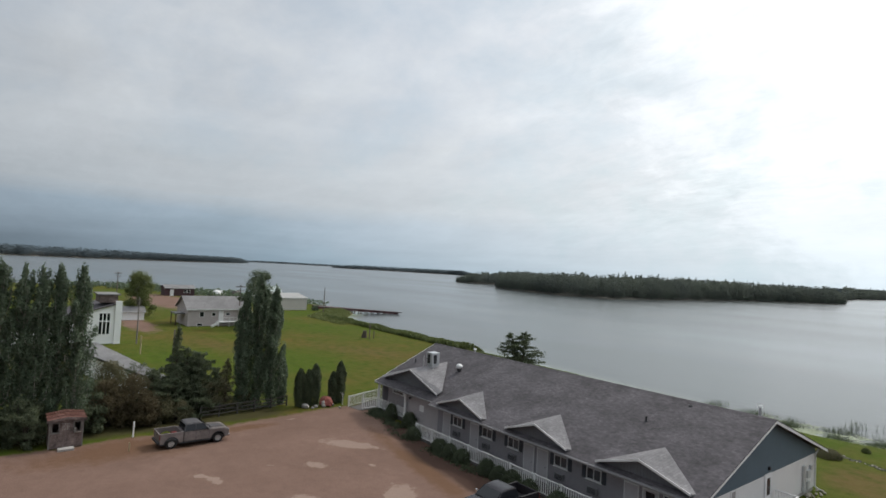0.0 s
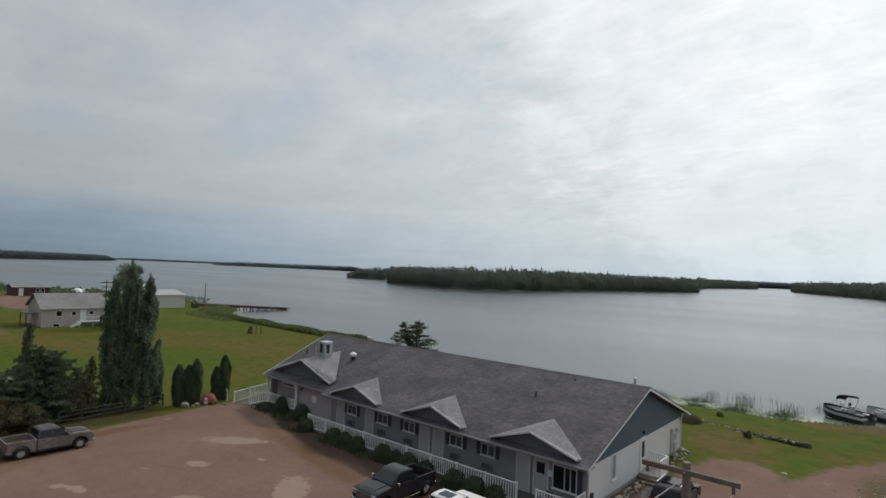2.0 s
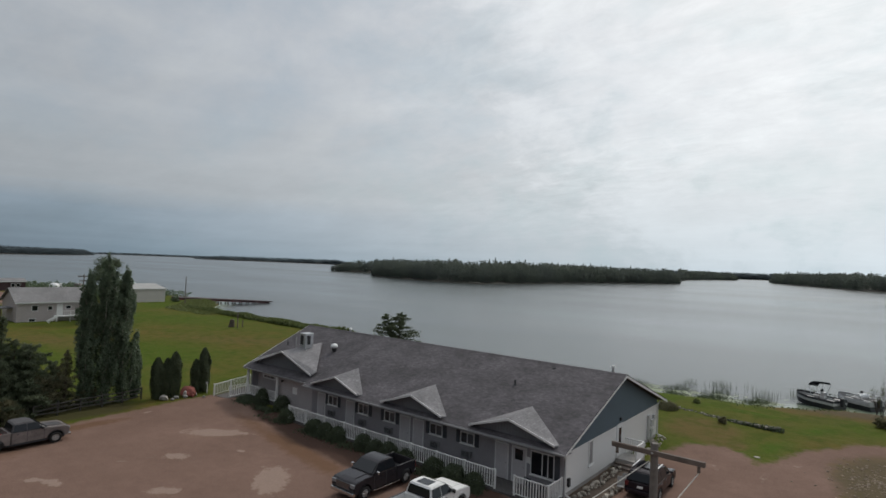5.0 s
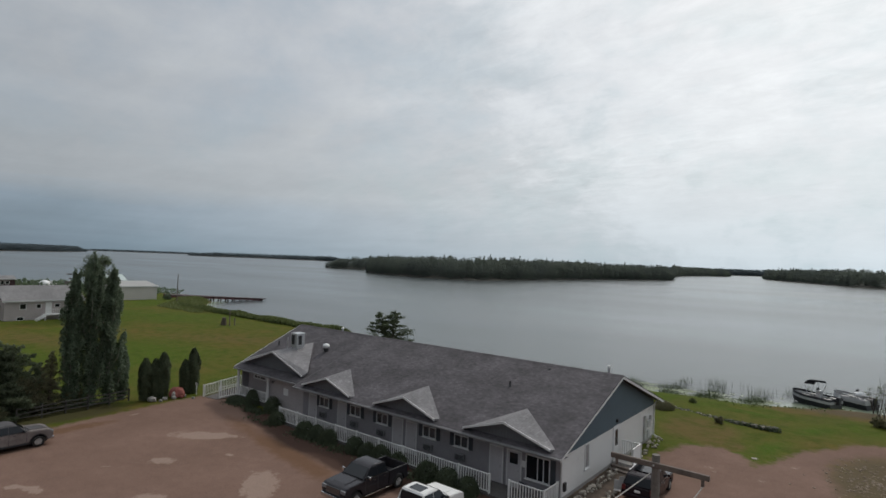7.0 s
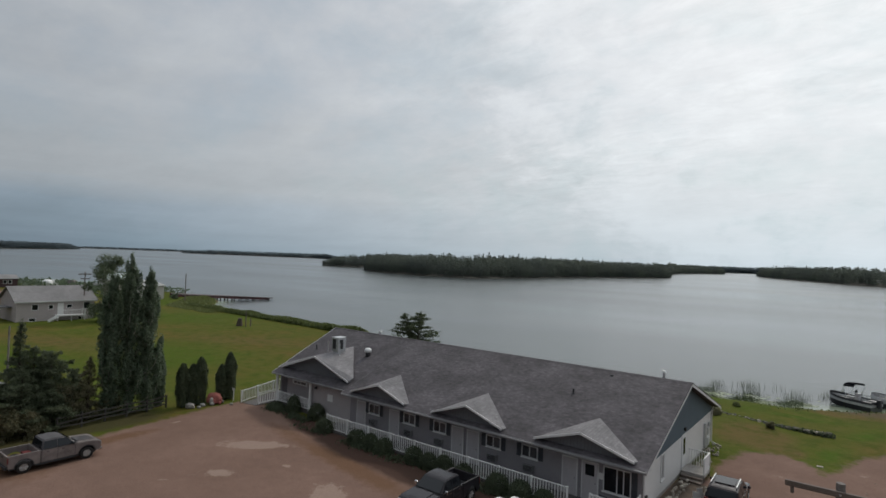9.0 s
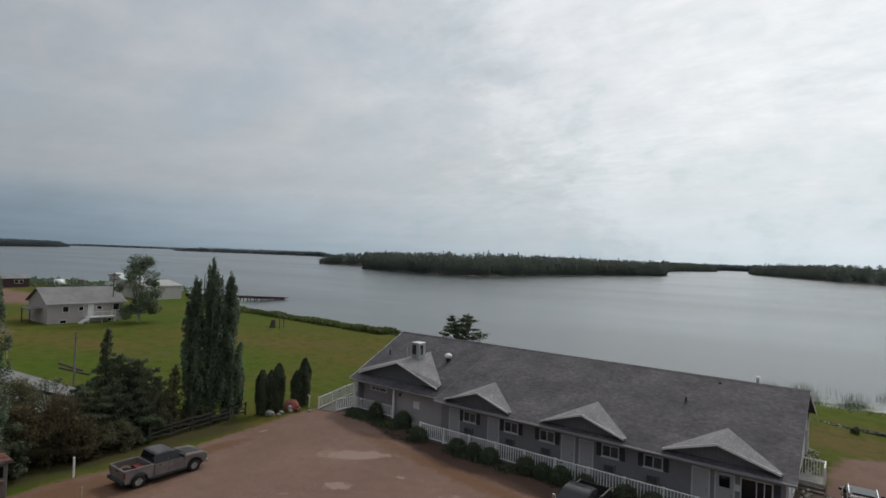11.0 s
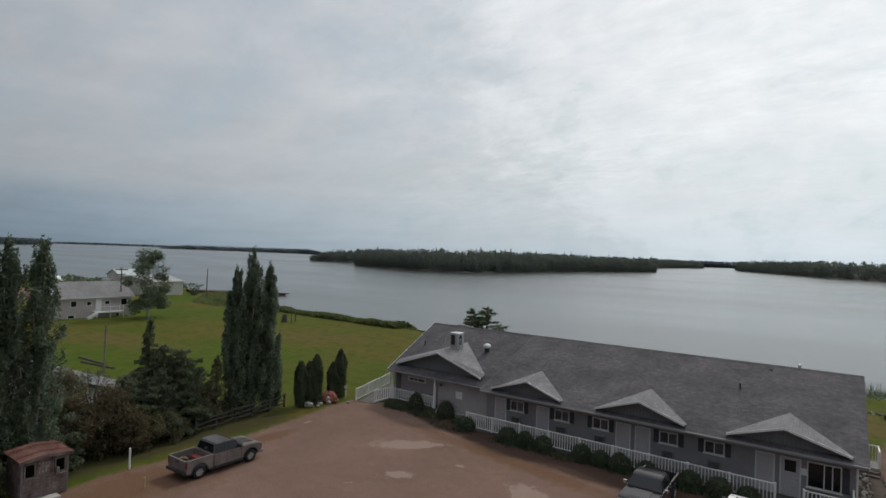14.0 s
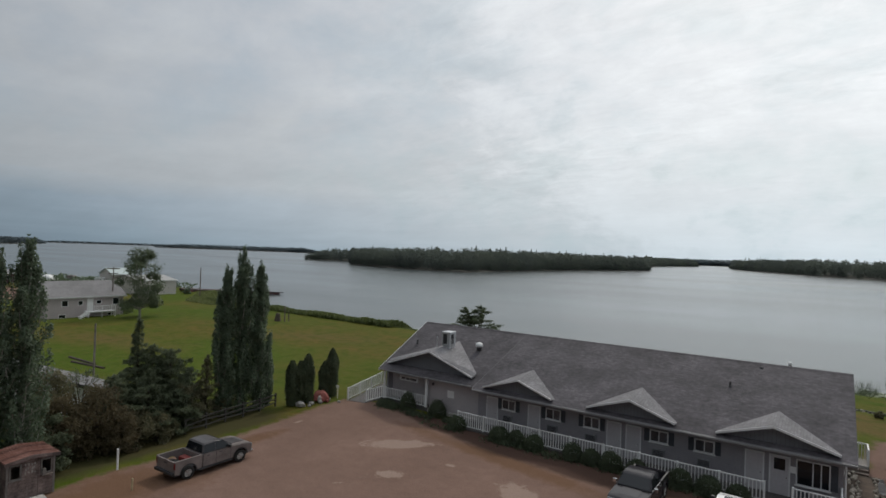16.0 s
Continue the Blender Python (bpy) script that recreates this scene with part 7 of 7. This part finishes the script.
for x, y, h, r, label in ((-46.0, 8.15, 1.1, 0.055, "short white plastic marker post on the grass verge"), (-47.9, 26.4, 1.05, 0.03, "thin post with a small white sign by the ramp")):
    p = thing("marker_post", label, "post", (x, y, 0))
    bm = bmesh.new()
    rod(bm, (0, 0, 0), (0, 0, h), r, n=12)
    part("shaft", bm, WHITE, p)
    if r < 0.05:
        part("plate", boxed(-0.16, 0.16, -0.045, -0.03, h - 0.16, h + 0.04), WHITE, p)
    else:
        bm = bmesh.new()
        rod(bm, (0, 0, h), (0, 0, h + 0.03), r * 1.1, n=12)
        part("cap", bm, WHITE, p)

pale_post = thing("timber_post", "short pale timber post beside the service pole on the lawn", "post", (-82.9, 14.8, 0.0))
bm = bmesh.new()
rod(bm, (0, 0, 0), (0, 0, 2.6), 0.09, 0.08, 8)
part("shaft", bm, mat("pale_pine_stake", (0.40, 0.33, 0.2), 0.8, 0.2, 3, 20, 0.1), pale_post)
stake = thing("wooden_stake", "short pale wooden stake at the edge of the lot", "stake", (-42.8, 7.4, 0))
part("shaft", boxed(-0.035, 0.035, -0.035, 0.035, -0.05, 0.6, bevel=0.006), mat("pale_pine_stake", (0.40, 0.33, 0.2), 0.8, 0.2, 3, 20, 0.1), stake)
fence = thing("rail_fence", "weathered dark grey wooden rail fence below the shrubs", "fence", (-49.1, 17, 0), 7.2)
FENCE_WOOD = mat("dark_weathered_rails", (0.062, 0.057, 0.05), 0.9, 0.3, 1.8, 16.0, 0.4)
for i in range(6):
    y = -3.5 + i * 1.6
    part("post", boxed(-0.055, 0.055, y - 0.055, y + 0.055, -0.2, 1.0 + 0.05 * (i % 2), bevel=0.01), FENCE_WOOD, fence)
for z in (0.25, 0.56, 0.87):
    for i in range(5):
        y = -3.5 + i * 1.6
        bm = bmesh.new()
        dip = 0.05 * math.sin(i * 2.3 + z * 9)
        poly(bm, ((0.057, y + 0.01, z + dip), (0.057, y + 1.59, z - dip), (0.057, y + 1.59, z - dip + 0.09), (0.057, y + 0.01, z + dip + 0.09)), (0.04, 0, 0))
        part("rail", bm, FENCE_WOOD, fence)

big = thing("boulder", "pinkish-red boulder among the cedars", "rock", (-48.1, 24.8, 0.4))
bm = bmesh.new()
bmesh.ops.create_icosphere(bm, subdivisions=3, radius=1.0)
faces = [Vector((a, b, c)).normalized() for a, b, c in ((1, -0.3, 0.5), (0.4, -1, 0.3), (-0.2, 0.3, 1), (0.5, 1, 0.45), (-1, 0.1, 0.3), (0.75, 0.35, 0.9), (0.1, -0.75, 0.9))]
for v in bm.verts:
    d = v.co.normalized()
    k = min(0.86 / max(0.2, d.dot(f)) for f in faces)
    k = min(1.12, k) * (1 + 0.10 * noise.noise(d * 1.9 + Vector((3, 1, 7))) + 0.05 * noise.noise(d * 5.0))
    v.co = Vector((d.x * 0.85, d.y * 0.98, max(-0.35, d.z) * (0.85 if d.z > 0 else 1.0))) * k
part("rock", bm, RED_STONE, big)
part("pale_stone", stone(377, 0.6, 0.55, 0.95), STONE, big, "pale stone leaning on the boulder").location = (0.45, -0.72, 0.0)
big.scale = (0.64, 0.64, 0.66)
for i, (x, y, w) in enumerate(((0.62, -0.72, 0.75), (0.9, 0.15, 0.6), (0.6, 0.75, 0.4))):
    part("footing_stone", stone(380 + i, w, w * 0.9, 0.5), RED_STONE if i == 1 else STONE, big).location = (x, y, -0.38)
for i, (x, y, s) in enumerate(((-48.0, 23.7, 0.45), (-48.2, 22.7, 0.75), (-47.7, 23.2, 0.3), (-46.9, 25.6, 0.3))):
    tagged(part("rock", stone(90 + i, s * 1.3, s, s * 0.8), STONE), "pale rounded rock along the lot's edge", "rock", "lot edge rocks").location = (x, y, s * 0.25)

flat_stone = tagged(part("rock", stone(99, 0.5, 0.4, 0.1), EDGE_STONE), "flat pale stone at the tip of the lawn", "rock")
flat_stone.location = (-7.0, 44.7, ground_z(-7.0, 44.7) + 0.02)

rub = bmesh.new()
rgs = random.Random(44)
for i in range(320):
    s = rgs.uniform(0.05, 0.17)
    x, y = -0.5 + rgs.gauss(0, 1.2), 44.9 + rgs.gauss(0, 2.5)
    piece = stone(500 + i, s * 1.3, s, s * 0.7)
    bmesh.ops.translate(piece, verts=piece.verts[:], vec=(x, y, ground_z(x, y) + s * 0.1))
    join(rub, piece)
tagged(part("rubble", rub, RUBBLE), "scattered pale stones on the rough verge of the drive", "stones", kind="stuff")

# ---- boats ----
def deck_boat(at, turn_z, label, length, bimini, top=HULL_DARK):
    """Aluminium deck boat; its bow points along +y."""
    b = thing("pontoon_boat", label, "boat", at, turn_z, "beached boats")
    L, w = length, 1.15
    stations = 12

    def ring(k, zt, scale):
        y = -L / 2 + L * k
        half = w * scale * (1 if k < 0.6 else math.sqrt(max(0.02, 1 - ((k - 0.6) / 0.41) ** 2)))
        return y, half

    for name, z0, z1, s0, s1, m in (("hull", 0.0, 0.55, 0.75, 0.98, HULL_DARK), ("side_panel", 0.553, 0.78, 0.99, 1.0, HULL_GREY), ("gunwale", 0.783, 1.0, 1.0, 0.97, top)):
        bm = bmesh.new()
        lo, hi = [], []
        for side in (1, -1):
            for i in range(stations + 1):
                k = (i if side > 0 else stations - i) / stations
                lift = 0.28 * max(0, k - 0.55) ** 1.3 * 2
                for store, z, s in ((lo, z0, s0), (hi, z1, s1)):
                    y, half = ring(k, z, s)
                    store.append(bm.verts.new((side * half, y, z + lift * (1.6 if z < 0.1 else 1.0))))
        n = len(lo)
        for i in range(n):
            j = (i + 1) % n
            bm.faces.new((lo[i], lo[j], hi[j], hi[i]))
        if name == "hull":
            bm.faces.new(lo[::-1])
            bm.faces.new(hi)
        bmesh.ops.recalc_face_normals(bm, faces=bm.faces[:])
        part(name, bm, m, b)
    part("deck", boxed(-0.95, 0.95, -L / 2 + 0.05, L * 0.2, 0.58, 0.62), VINYL, b)
    for x0, x1, y0, y1, h in ((-0.95, -0.45, -L / 2 + 0.2, -L / 2 + 1.3, 0.95), (0.45, 0.95, -L / 2 + 0.2, -L / 2 + 1.3, 0.95), (-0.95, -0.5, 0.1, 1.3, 0.95), (0.5, 0.95, 0.4, 1.3, 0.95)):
        part("seat", boxed(x0, x1, y0, y1, 0.62, h, bevel=0.05), VINYL, b, "pale vinyl seat")
    part("console", boxed(0.4, 0.9, -0.4, 0.1, 0.62, 1.35, bevel=0.06), HULL_GREY, b, "helm console")
    part("windshield", boxed(0.42, 0.88, 0.06, 0.09, 1.36, 1.6), GLASS, b)
    part("outboard_motor", boxed(-0.2, 0.2, -L / 2 - 0.5, -L / 2 - 0.05, 0.5, 1.25, bevel=0.08), HULL_DARK, b, "black outboard motor")
    if bimini:
        bm = bmesh.new()
        n = 14
        for i in range(n + 1):
            a = -1 + 2 * i / n
            for y in (-0.75, 0.55):
                bm.verts.new((1.08 * a, y, 2.38 - 0.16 * a * a - 0.14 * abs(a) ** 8 - (0.06 if y > 0 else 0.0)))
        bm.verts.ensure_lookup_table()
        for i in range(n):
            bm.faces.new((bm.verts[2 * i], bm.verts[2 * i + 2], bm.verts[2 * i + 3], bm.verts[2 * i + 1]))
        bmesh.ops.solidify(bm, geom=bm.faces[:], thickness=0.03)
        part("bimini_top", bm, CANVAS, b, "dark canvas top", smooth=True)
        for s in (-1, 1):
            for y0, y1 in ((-0.15, -0.72), (0.0, 0.52)):
                bm = bmesh.new()
                rod(bm, (s * 1.08, y0, 0.95), (s * 1.08, y1, 2.05), 0.03)
                part("frame_tube", bm, GALV, b)
            bm = bmesh.new()
            for y in (-L / 2 + 0.3, -0.6, 0.4, 1.2):
                rod(bm, (s * 1.05, y, 0.95), (s * 1.05, y, 1.2), 0.025, n=6)
            rod(bm, (s * 1.05, -L / 2 + 0.3, 1.2), (s * 1.05, 1.2, 1.2), 0.03, n=6)
            part("rail", bm, GALV, b)
    else:
        bm = bmesh.new()
        rod(bm, (-0.6, -0.6, 1.15), (0.6, -0.6, 1.15), 0.28, n=12)
        part("cover", bm, GALV, b, "folded pale boat cover")
        for s in (-1, 1):
            bm = bmesh.new()
            rod(bm, (s * 1.0, -L / 2 + 0.2, 1.02), (s * 1.0, 0.8, 1.18), 0.03)
            rod(bm, (s * 1.0, -L / 2 + 0.2, 1.02), (s * 1.0, -L / 2 + 0.2, 1.42), 0.03)
            rod(bm, (s * 1.0, -L / 2 + 0.2, 1.42), (s * 1.0, 0.8, 1.18), 0.03)
            part("rail", bm, GALV, b)
    return b


deck_boat((-5.65, 73.6, -1.42), 62.0, "dark deck boat with a raised navy canvas top at the shore", 5.6, True).scale = (1.0, 0.81, 1.16)
deck_boat((-2.3, 76.2, -1.42), 58.0, "grey open deck boat beached beside another", 5.2, False, HULL_GREY).scale = (1.0, 0.76, 1.16)

# ---- old dock, far pole, stumps ----
dock = thing("old_dock", "long sagging dark and red-brown timber dock reaching into the lake", "dock", (-155.6, 74.4, WATER_Z))
ux, uy = math.cos(radians(74)), math.sin(radians(74))
for i in range(28):
    d = 1.0 * i
    wob = 0.2 * math.sin(i * 0.9)
    wide = 2.8 - 0.075 * i
    bm = bmesh.new()
    c, n = Vector((ux * d, uy * d, 1.85 - 0.052 * i)), Vector((-uy, ux, 0))
    f = Vector((ux, uy, 0)) * 0.49
    poly(bm, (c - n * wide - f, c + n * wide - f, c + n * (wide + wob) + f, c - n * (wide - wob) + f), (0, 0, 0.2))
    part("plank", bm, DOCK, dock)
    if i < 27:
        for s in (-1, 1):
            bm = bmesh.new()
            q, r = c + n * s * (wide - 0.15) - f, c + n * s * (wide - 0.2) + f
            poly(bm, (q - Vector((0, 0, 0.45)), r - Vector((0, 0, 0.45)), r - Vector((0, 0, 0.01)), q - Vector((0, 0, 0.01))), n * 0.12)
            part("beam", bm, DOCK_RED, dock)
    if i % 2 == 0:
        for s in (-1, 1):
            bm = bmesh.new()
            q = c + n * s * (wide - 0.3)
            rod(bm, (q.x, q.y, -1.2), (q.x, q.y, c.z), 0.2, n=7)
            part("pile", bm, DOCK, dock)
bm = bmesh.new()
rod(bm, (0, 0, -0.2), (0, 0, 7.0), 0.14, 0.1, 8)
tagged(part("utility_pole", bm, WOOD), "plain grey timber pole near the old dock", "pole", "far poles").location = (-139.5, 69.3, 0.0)
for x, y, h, arm in ((-113.0, 37.5, 8.2, True), (-65.0, 14.8, 5.6, False), (-92.0, 15.8, 7.0, False), (-180.0, 25.0, 8.0, True)):
    p = thing("utility_pole", "slim timber service pole on the lawn", "pole", (x, y, ground_z(x, y) - 0.1), group="far poles")
    bm = bmesh.new()
    rod(bm, (0, 0, 0), (0, 0, h), 0.13 if arm else 0.1, 0.09 if arm else 0.07, 8)
    part("post", bm, WOOD if arm else POST, p)
    if arm:
        part("cross_arm", boxed(-0.1, 0.1, -1.0, 1.0, h - 0.5, h - 0.32), WOOD, p)
        part("cross_arm", boxed(-0.1, 0.1, -0.7, 0.7, h - 1.3, h - 1.15), WOOD, p)
st = thing("carved_stump", "dark weathered stump on the lawn by the shore", "stump", (-89.8, 53.2, 0.0))
bm = bmesh.new()
rod(bm, (0, 0, 0), (0.1, 0.05, 1.5), 0.6, 0.32, 10)
part("trunk", bm, BARK_DARK, st)
for i, (x, y, h) in enumerate(((-88.6, 54.6, 1.5), (-88.2, 53.4, 2.9))):
    bm = bmesh.new()
    rod(bm, (0, 0, 0), (0, 0, h), 0.1, 0.08, 8)
    rod(bm, (-0.3, 0, h * 0.8), (0.3, 0, h * 0.8), 0.05, 0.05, 6)
    tagged(part("timber_post", bm, WOOD), "weathered timber post on the shore lawn", "post", "lawn posts").location = (x, y, 0)

# ---- houses across the lawn ----
def gable_house(name, label, at, x0, x1, y0, y1, eave, ridge, wall, roof, over=0.4, category="house"):
    """A plain house whose ridge runs along y; the near long wall is at x1."""
    h = thing(name, label, category, at)
    xm = (x0 + x1) / 2
    part("wall", boxed(x1 - 0.15, x1, y0, y1, -0.3, eave), wall, h)
    part("wall", boxed(x0, x0 + 0.15, y0, y1, -0.3, eave), wall, h)
    for y in (y0, y1 - 0.15):
        bm = bmesh.new()
        poly(bm, ((x0 + 0.16, y, -0.3), (x1 - 0.16, y, -0.3), (x1 - 0.16, y, eave), (xm, y, ridge - 0.12), (x0 + 0.16, y, eave)), (0, 0.15, 0))
        part("end_wall", bm, wall, h)
    k = (ridge - eave) / (x1 - xm)
    for s, xe in ((1, x1 + over), (-1, x0 - over)):
        bm = bmesh.new()
        ze = eave - k * over
        poly(bm, ((xe, y0 - over, ze), (xe, y1 + over, ze), (xm, y1 + over, ridge), (xm, y0 - over, ridge)), (0, 0, 0.12))
        part("roof", bm, roof, h)
        part("fascia", boxed(min(xe, xe + s * 0.03), max(xe, xe + s * 0.03), y0 - over, y1 + over, ze - 0.08, ze + 0.12), TRIM, h)
    return h


def far_window(h, x, y, w, z0, z1):
    bm = bmesh.new()
    for a, b, c, e in ((y - w / 2 - 0.08, y - w / 2, z0, z1), (y + w / 2, y + w / 2 + 0.08, z0, z1), (y - w / 2 - 0.08, y + w / 2 + 0.08, z1, z1 + 0.08), (y - w / 2 - 0.08, y + w / 2 + 0.08, z0 - 0.08, z0)):
        box(bm, x + 0.003, x + 0.05, a, b, c, e)
    w_ob = part("window", bm, WHITE, h, "small white-framed window")
    part("pane", boxed(x + 0.003, x + 0.02, y - w / 2, y + w / 2, z0, z1), GLASS, w_ob)


house = gable_house("bungalow", "pale mauve-grey bungalow with weathered shingle roof", (-112, 33, 0.25), -8.5, 0.0, -5.4, 5.8, 3.4, 5.5, HOUSE_WALL, HOUSE_SHINGLE)
for y, w, z0, z1 in ((-2.9, 0.8, 1.9, 2.75), (-0.7, 0.6, 2.0, 2.6), (2.0, 0.7, 2.1, 2.6), (4.6, 0.9, 1.9, 2.9), (-3.2, 0.9, 0.1, 0.55), (3.8, 0.8, 0.1, 0.5)):
    far_window(house, 0.0, y, w, z0, z1)
part("door", boxed(0.003, 0.06, 0.25, 1.15, 1.0, 2.95), WHITE, house, "white back door")
part("deck", boxed(0.004, 1.6, -0.2, 4.0, 0.85, 1.0), WHITE, house, "white raised timber deck")
for x, y in ((1.5, -0.1), (1.5, 1.9), (1.5, 3.9), (0.2, 3.9)):
    part("deck_post", boxed(x - 0.06, x + 0.06, y - 0.06, y + 0.06, -0.1, 1.85), WHITE, house)
part("deck_rail", boxed(1.46, 1.54, -0.16, 3.96, 1.8, 1.9), WHITE, house)
for i in range(14):
    part("picket", boxed(1.48, 1.52, 0.15 + i * 0.28, 0.21 + i * 0.28, 1.0, 1.8), WHITE, house)
for i in range(5):
    part("step", boxed(1.62, 2.4, -0.45 - i * 0.28, -0.2 - i * 0.28, 0.68 - i * 0.17, 0.74 - i * 0.17), WHITE, house)
for x in (1.65, 2.37):
    bm = bmesh.new()
    poly(bm, ((x, -0.2, 0.95), (x, -1.6, 0.1), (x, -1.6, 0.35), (x, -0.2, 1.2)), (0.05, 0, 0))
    part("stringer", bm, WHITE, house)
part("side_porch", boxed(-6.0, -2.0, -7.2, -5.41, 2.2, 2.4), HOUSE_SHINGLE, house, "small side porch roof")
for x in (-5.8, -2.2):
    part("porch_post", boxed(x - 0.07, x + 0.07, -7.1, -6.96, -0.1, 2.2), RED_WALL, house)

cabin = gable_house("red_cabin", "low dark red cabin with a grey roof", (-199, 46, 0.2), -6, 0, -4.6, 4.6, 2.7, 3.5, RED_WALL, HOUSE_SHINGLE, 0.3)
part("door", boxed(0.003, 0.06, -3.0, -1.9, 0.0, 2.2), WHITE, cabin, "white door")
far_window(cabin, 0, 1.6, 0.8, 1.2, 2.1)
far_window(cabin, 0, 2.8, 0.8, 1.2, 2.1)
shed = gable_house("metal_shed", "large beige metal shed with a pale low roof", (-149, 64.0, 0.0), -14, 0, -4.4, 4.6, 3.4, 4.4, SHED_WALL, mat("dull_metal_shed_roof", (0.33, 0.325, 0.31), 0.6, 0.1, 0.3, 4.0, 0.05, fine_var=0.2), 0.25, "shed")
part("door", boxed(0.003, 0.08, -3.6, -2.7, 0.0, 2.1), SHED_WALL, shed)
gable_house("storage_shed", "pale green-roofed storage shed by the shore", (-184, 72, 0.0), -8, 0, -3, 3, 3.2, 4.8, SHED_WALL, mat("pale_green_metal_roof", (0.42, 0.48, 0.46), 0.5, 0.1, 0.4, 4, 0.05), 0.3, "shed")
store = gable_house("white_outbuilding", "small white outbuilding behind the birch", (-124.5, 20.2, 0.1), -4, 0, -1.6, 2.2, 1.9, 2.7, CHURCH, HOUSE_SHINGLE, 0.3, "shed")
for i, (x, y, c) in enumerate(((-205, 61, WHITE_PAINT), (-203, 66, GREY_PAINT), (-190, 68, WHITE_PAINT))):
    v = thing("parked_van", "small pale van parked by the far shore", "van", (x, y, 0.1), 20 + 35 * i, "far vans")
    part("body", bevelled(side_slab(bmesh.new(), [(2.3, 0.35), (2.3, 1.0), (1.3, 1.2), (0.7, 1.9), (-2.3, 1.95), (-2.35, 0.35)], -0.95, 0.95, 0.1), 0.06), c, v)
    part("windscreen", boxed(-0.7, 0.7, 0.9, 1.1, 1.3, 1.75), GLASS, v)
    for x2 in (-0.8, 0.8):
        for y2 in (1.4, -1.4):
            wheel(v, x2, y2, 0.33, 0.22, 1 if x2 > 0 else -1)
tank = thing("storage_tank", "rounded white tank near the far shore", "tank", (-196, 57, 0.2))
bm = bmesh.new()
bmesh.ops.create_uvsphere(bm, u_segments=16, v_segments=10, radius=1.4)
for v in bm.verts:
    v.co.z = v.co.z * 0.8 + 1.4
part("shell", bm, WHITE, tank, smooth=True)
part("cradle", boxed(-1.0, 1.0, -1.0, 1.0, 0.0, 0.5), CONCRETE, tank)

# white hall with a cross-shaped window and its low wing
hall = thing("white_hall", "tall bright white building with a cross-barred window", "building", (-93, 9, 0.15))
bm = bmesh.new()
poly(bm, ((0, -9, -0.3), (0, 3.9, -0.3), (0, 3.9, 5.7), (0, -9, 1.9)), (-0.25, 0, 0))
part("front_wall", bm, CHURCH, hall)
part("pilaster", boxed(-0.2, 0.35, 3.91, 4.75, -0.3, 6.3), CHURCH, hall)
bm = bmesh.new()
poly(bm, ((-12, 4.2, -0.3), (-0.26, 4.2, -0.3), (-0.26, 4.2, 5.7), (-12, 4.2, 5.7)), (0, 0.2, 0))
part("side_wall", bm, CHURCH, hall)
bm = bmesh.new()
poly(bm, ((0.3, -9.2, 1.95), (0.3, 4.0, 5.8), (-12, 4.0, 5.8), (-12, -9.2, 1.95)), (0, 0, 0.15))
part("roof", bm, SHINGLE, hall, "grey shingle roof")
part("roof_monitor", boxed(-6, -1, 2.0, 4.3, 5.96, 7.1), HUTWOOD, hall, "brown clerestory box")
part("monitor_roof", boxed(-6.3, -0.7, 1.7, 4.6, 7.104, 7.25), HOUSE_SHINGLE, hall)
win = part("window", boxed(0.004, 0.04, 2.0, 3.3, 1.5, 4.5), GLASS, hall, "tall dark window")
bm = bmesh.new()
for a, b, c, e in ((1.85, 1.997, 1.35, 4.65), (3.303, 3.45, 1.35, 4.65), (1.997, 3.303, 4.503, 4.65), (1.997, 3.303, 1.35, 1.497)):
    box(bm, 0.004, 0.07, a, b, c, e)
for y in (2.34, 2.82):
    box(bm, 0.041, 0.08, y, y + 0.14, 1.5, 4.5)
for a, b in ((2.0, 2.338), (2.482, 2.818), (2.962, 3.3)):
    box(bm, 0.041, 0.08, a, b, 3.3, 3.46)
part("window_frame", bm, CHURCH, win)
wing = thing("low_wing", "low white-walled wing with a grey shingle roof behind the shrubs", "building", (-65, 9.7, 0))
bm = bmesh.new()
poly(bm, ((-11.0, -3.2, -0.2), (10.6, 1.5, -0.2), (10.6, 1.5, 2.4), (-11.0, -3.2, 2.4)), (-0.03, 0.15, 0))
part("wall", bm, CHURCH, wing)
part("end_wall", boxed(10.45, 10.6, 1.68, 2.2, -0.2, 2.4), CHURCH, wing)
bm = bmesh.new()
poly(bm, ((-11.3, -3.8, 2.42), (11.1, 1.2, 2.42), (11.1, 2.2, 2.6), (-11.3, -0.9, 2.75)), (0, 0, 0.14))
part("roof", bm, HOUSE_SHINGLE, wing, "weathered grey roof")
bm = bmesh.new()
poly(bm, ((-11.3, -3.83, 2.34), (11.1, 1.17, 2.34), (11.1, 1.17, 2.57), (-11.3, -3.83, 2.57)), (0.01, -0.04, 0))
part("fascia", bm, DARK, wing, "dark eave board")
for i, (x, y, a) in enumerate(((-77.0, 18.7, 2.0), (-74.5, 18.2, 8.0))):
    bm = bmesh.new()
    rod(bm, (-2.6, 0, 0.14), (2.6, 0.1, 0.12), 0.16, 0.12, 8)
    lg = tagged(part("fallen_log", bm, BARK_DARK), "dark fallen log lying on the lawn", "log", "lawn logs")
    lg.matrix_basis = pose(x, y, 0.0, 0, 0, a)
lodge = gable_house("lakeside_lodge", "long pale lodge on the far eastern shore", (18, 930, 0.8), -8, 0, -22, 14, 4.2, 6.5, CHURCH, HOUSE_SHINGLE, 0.5)
lodge.matrix_basis = pose(22, 930, 0.8, 0, 0, -85)
for y in (-16, -9, -2, 5):
    far_window(lodge, 0, y, 2.0, 1.2, 2.8)
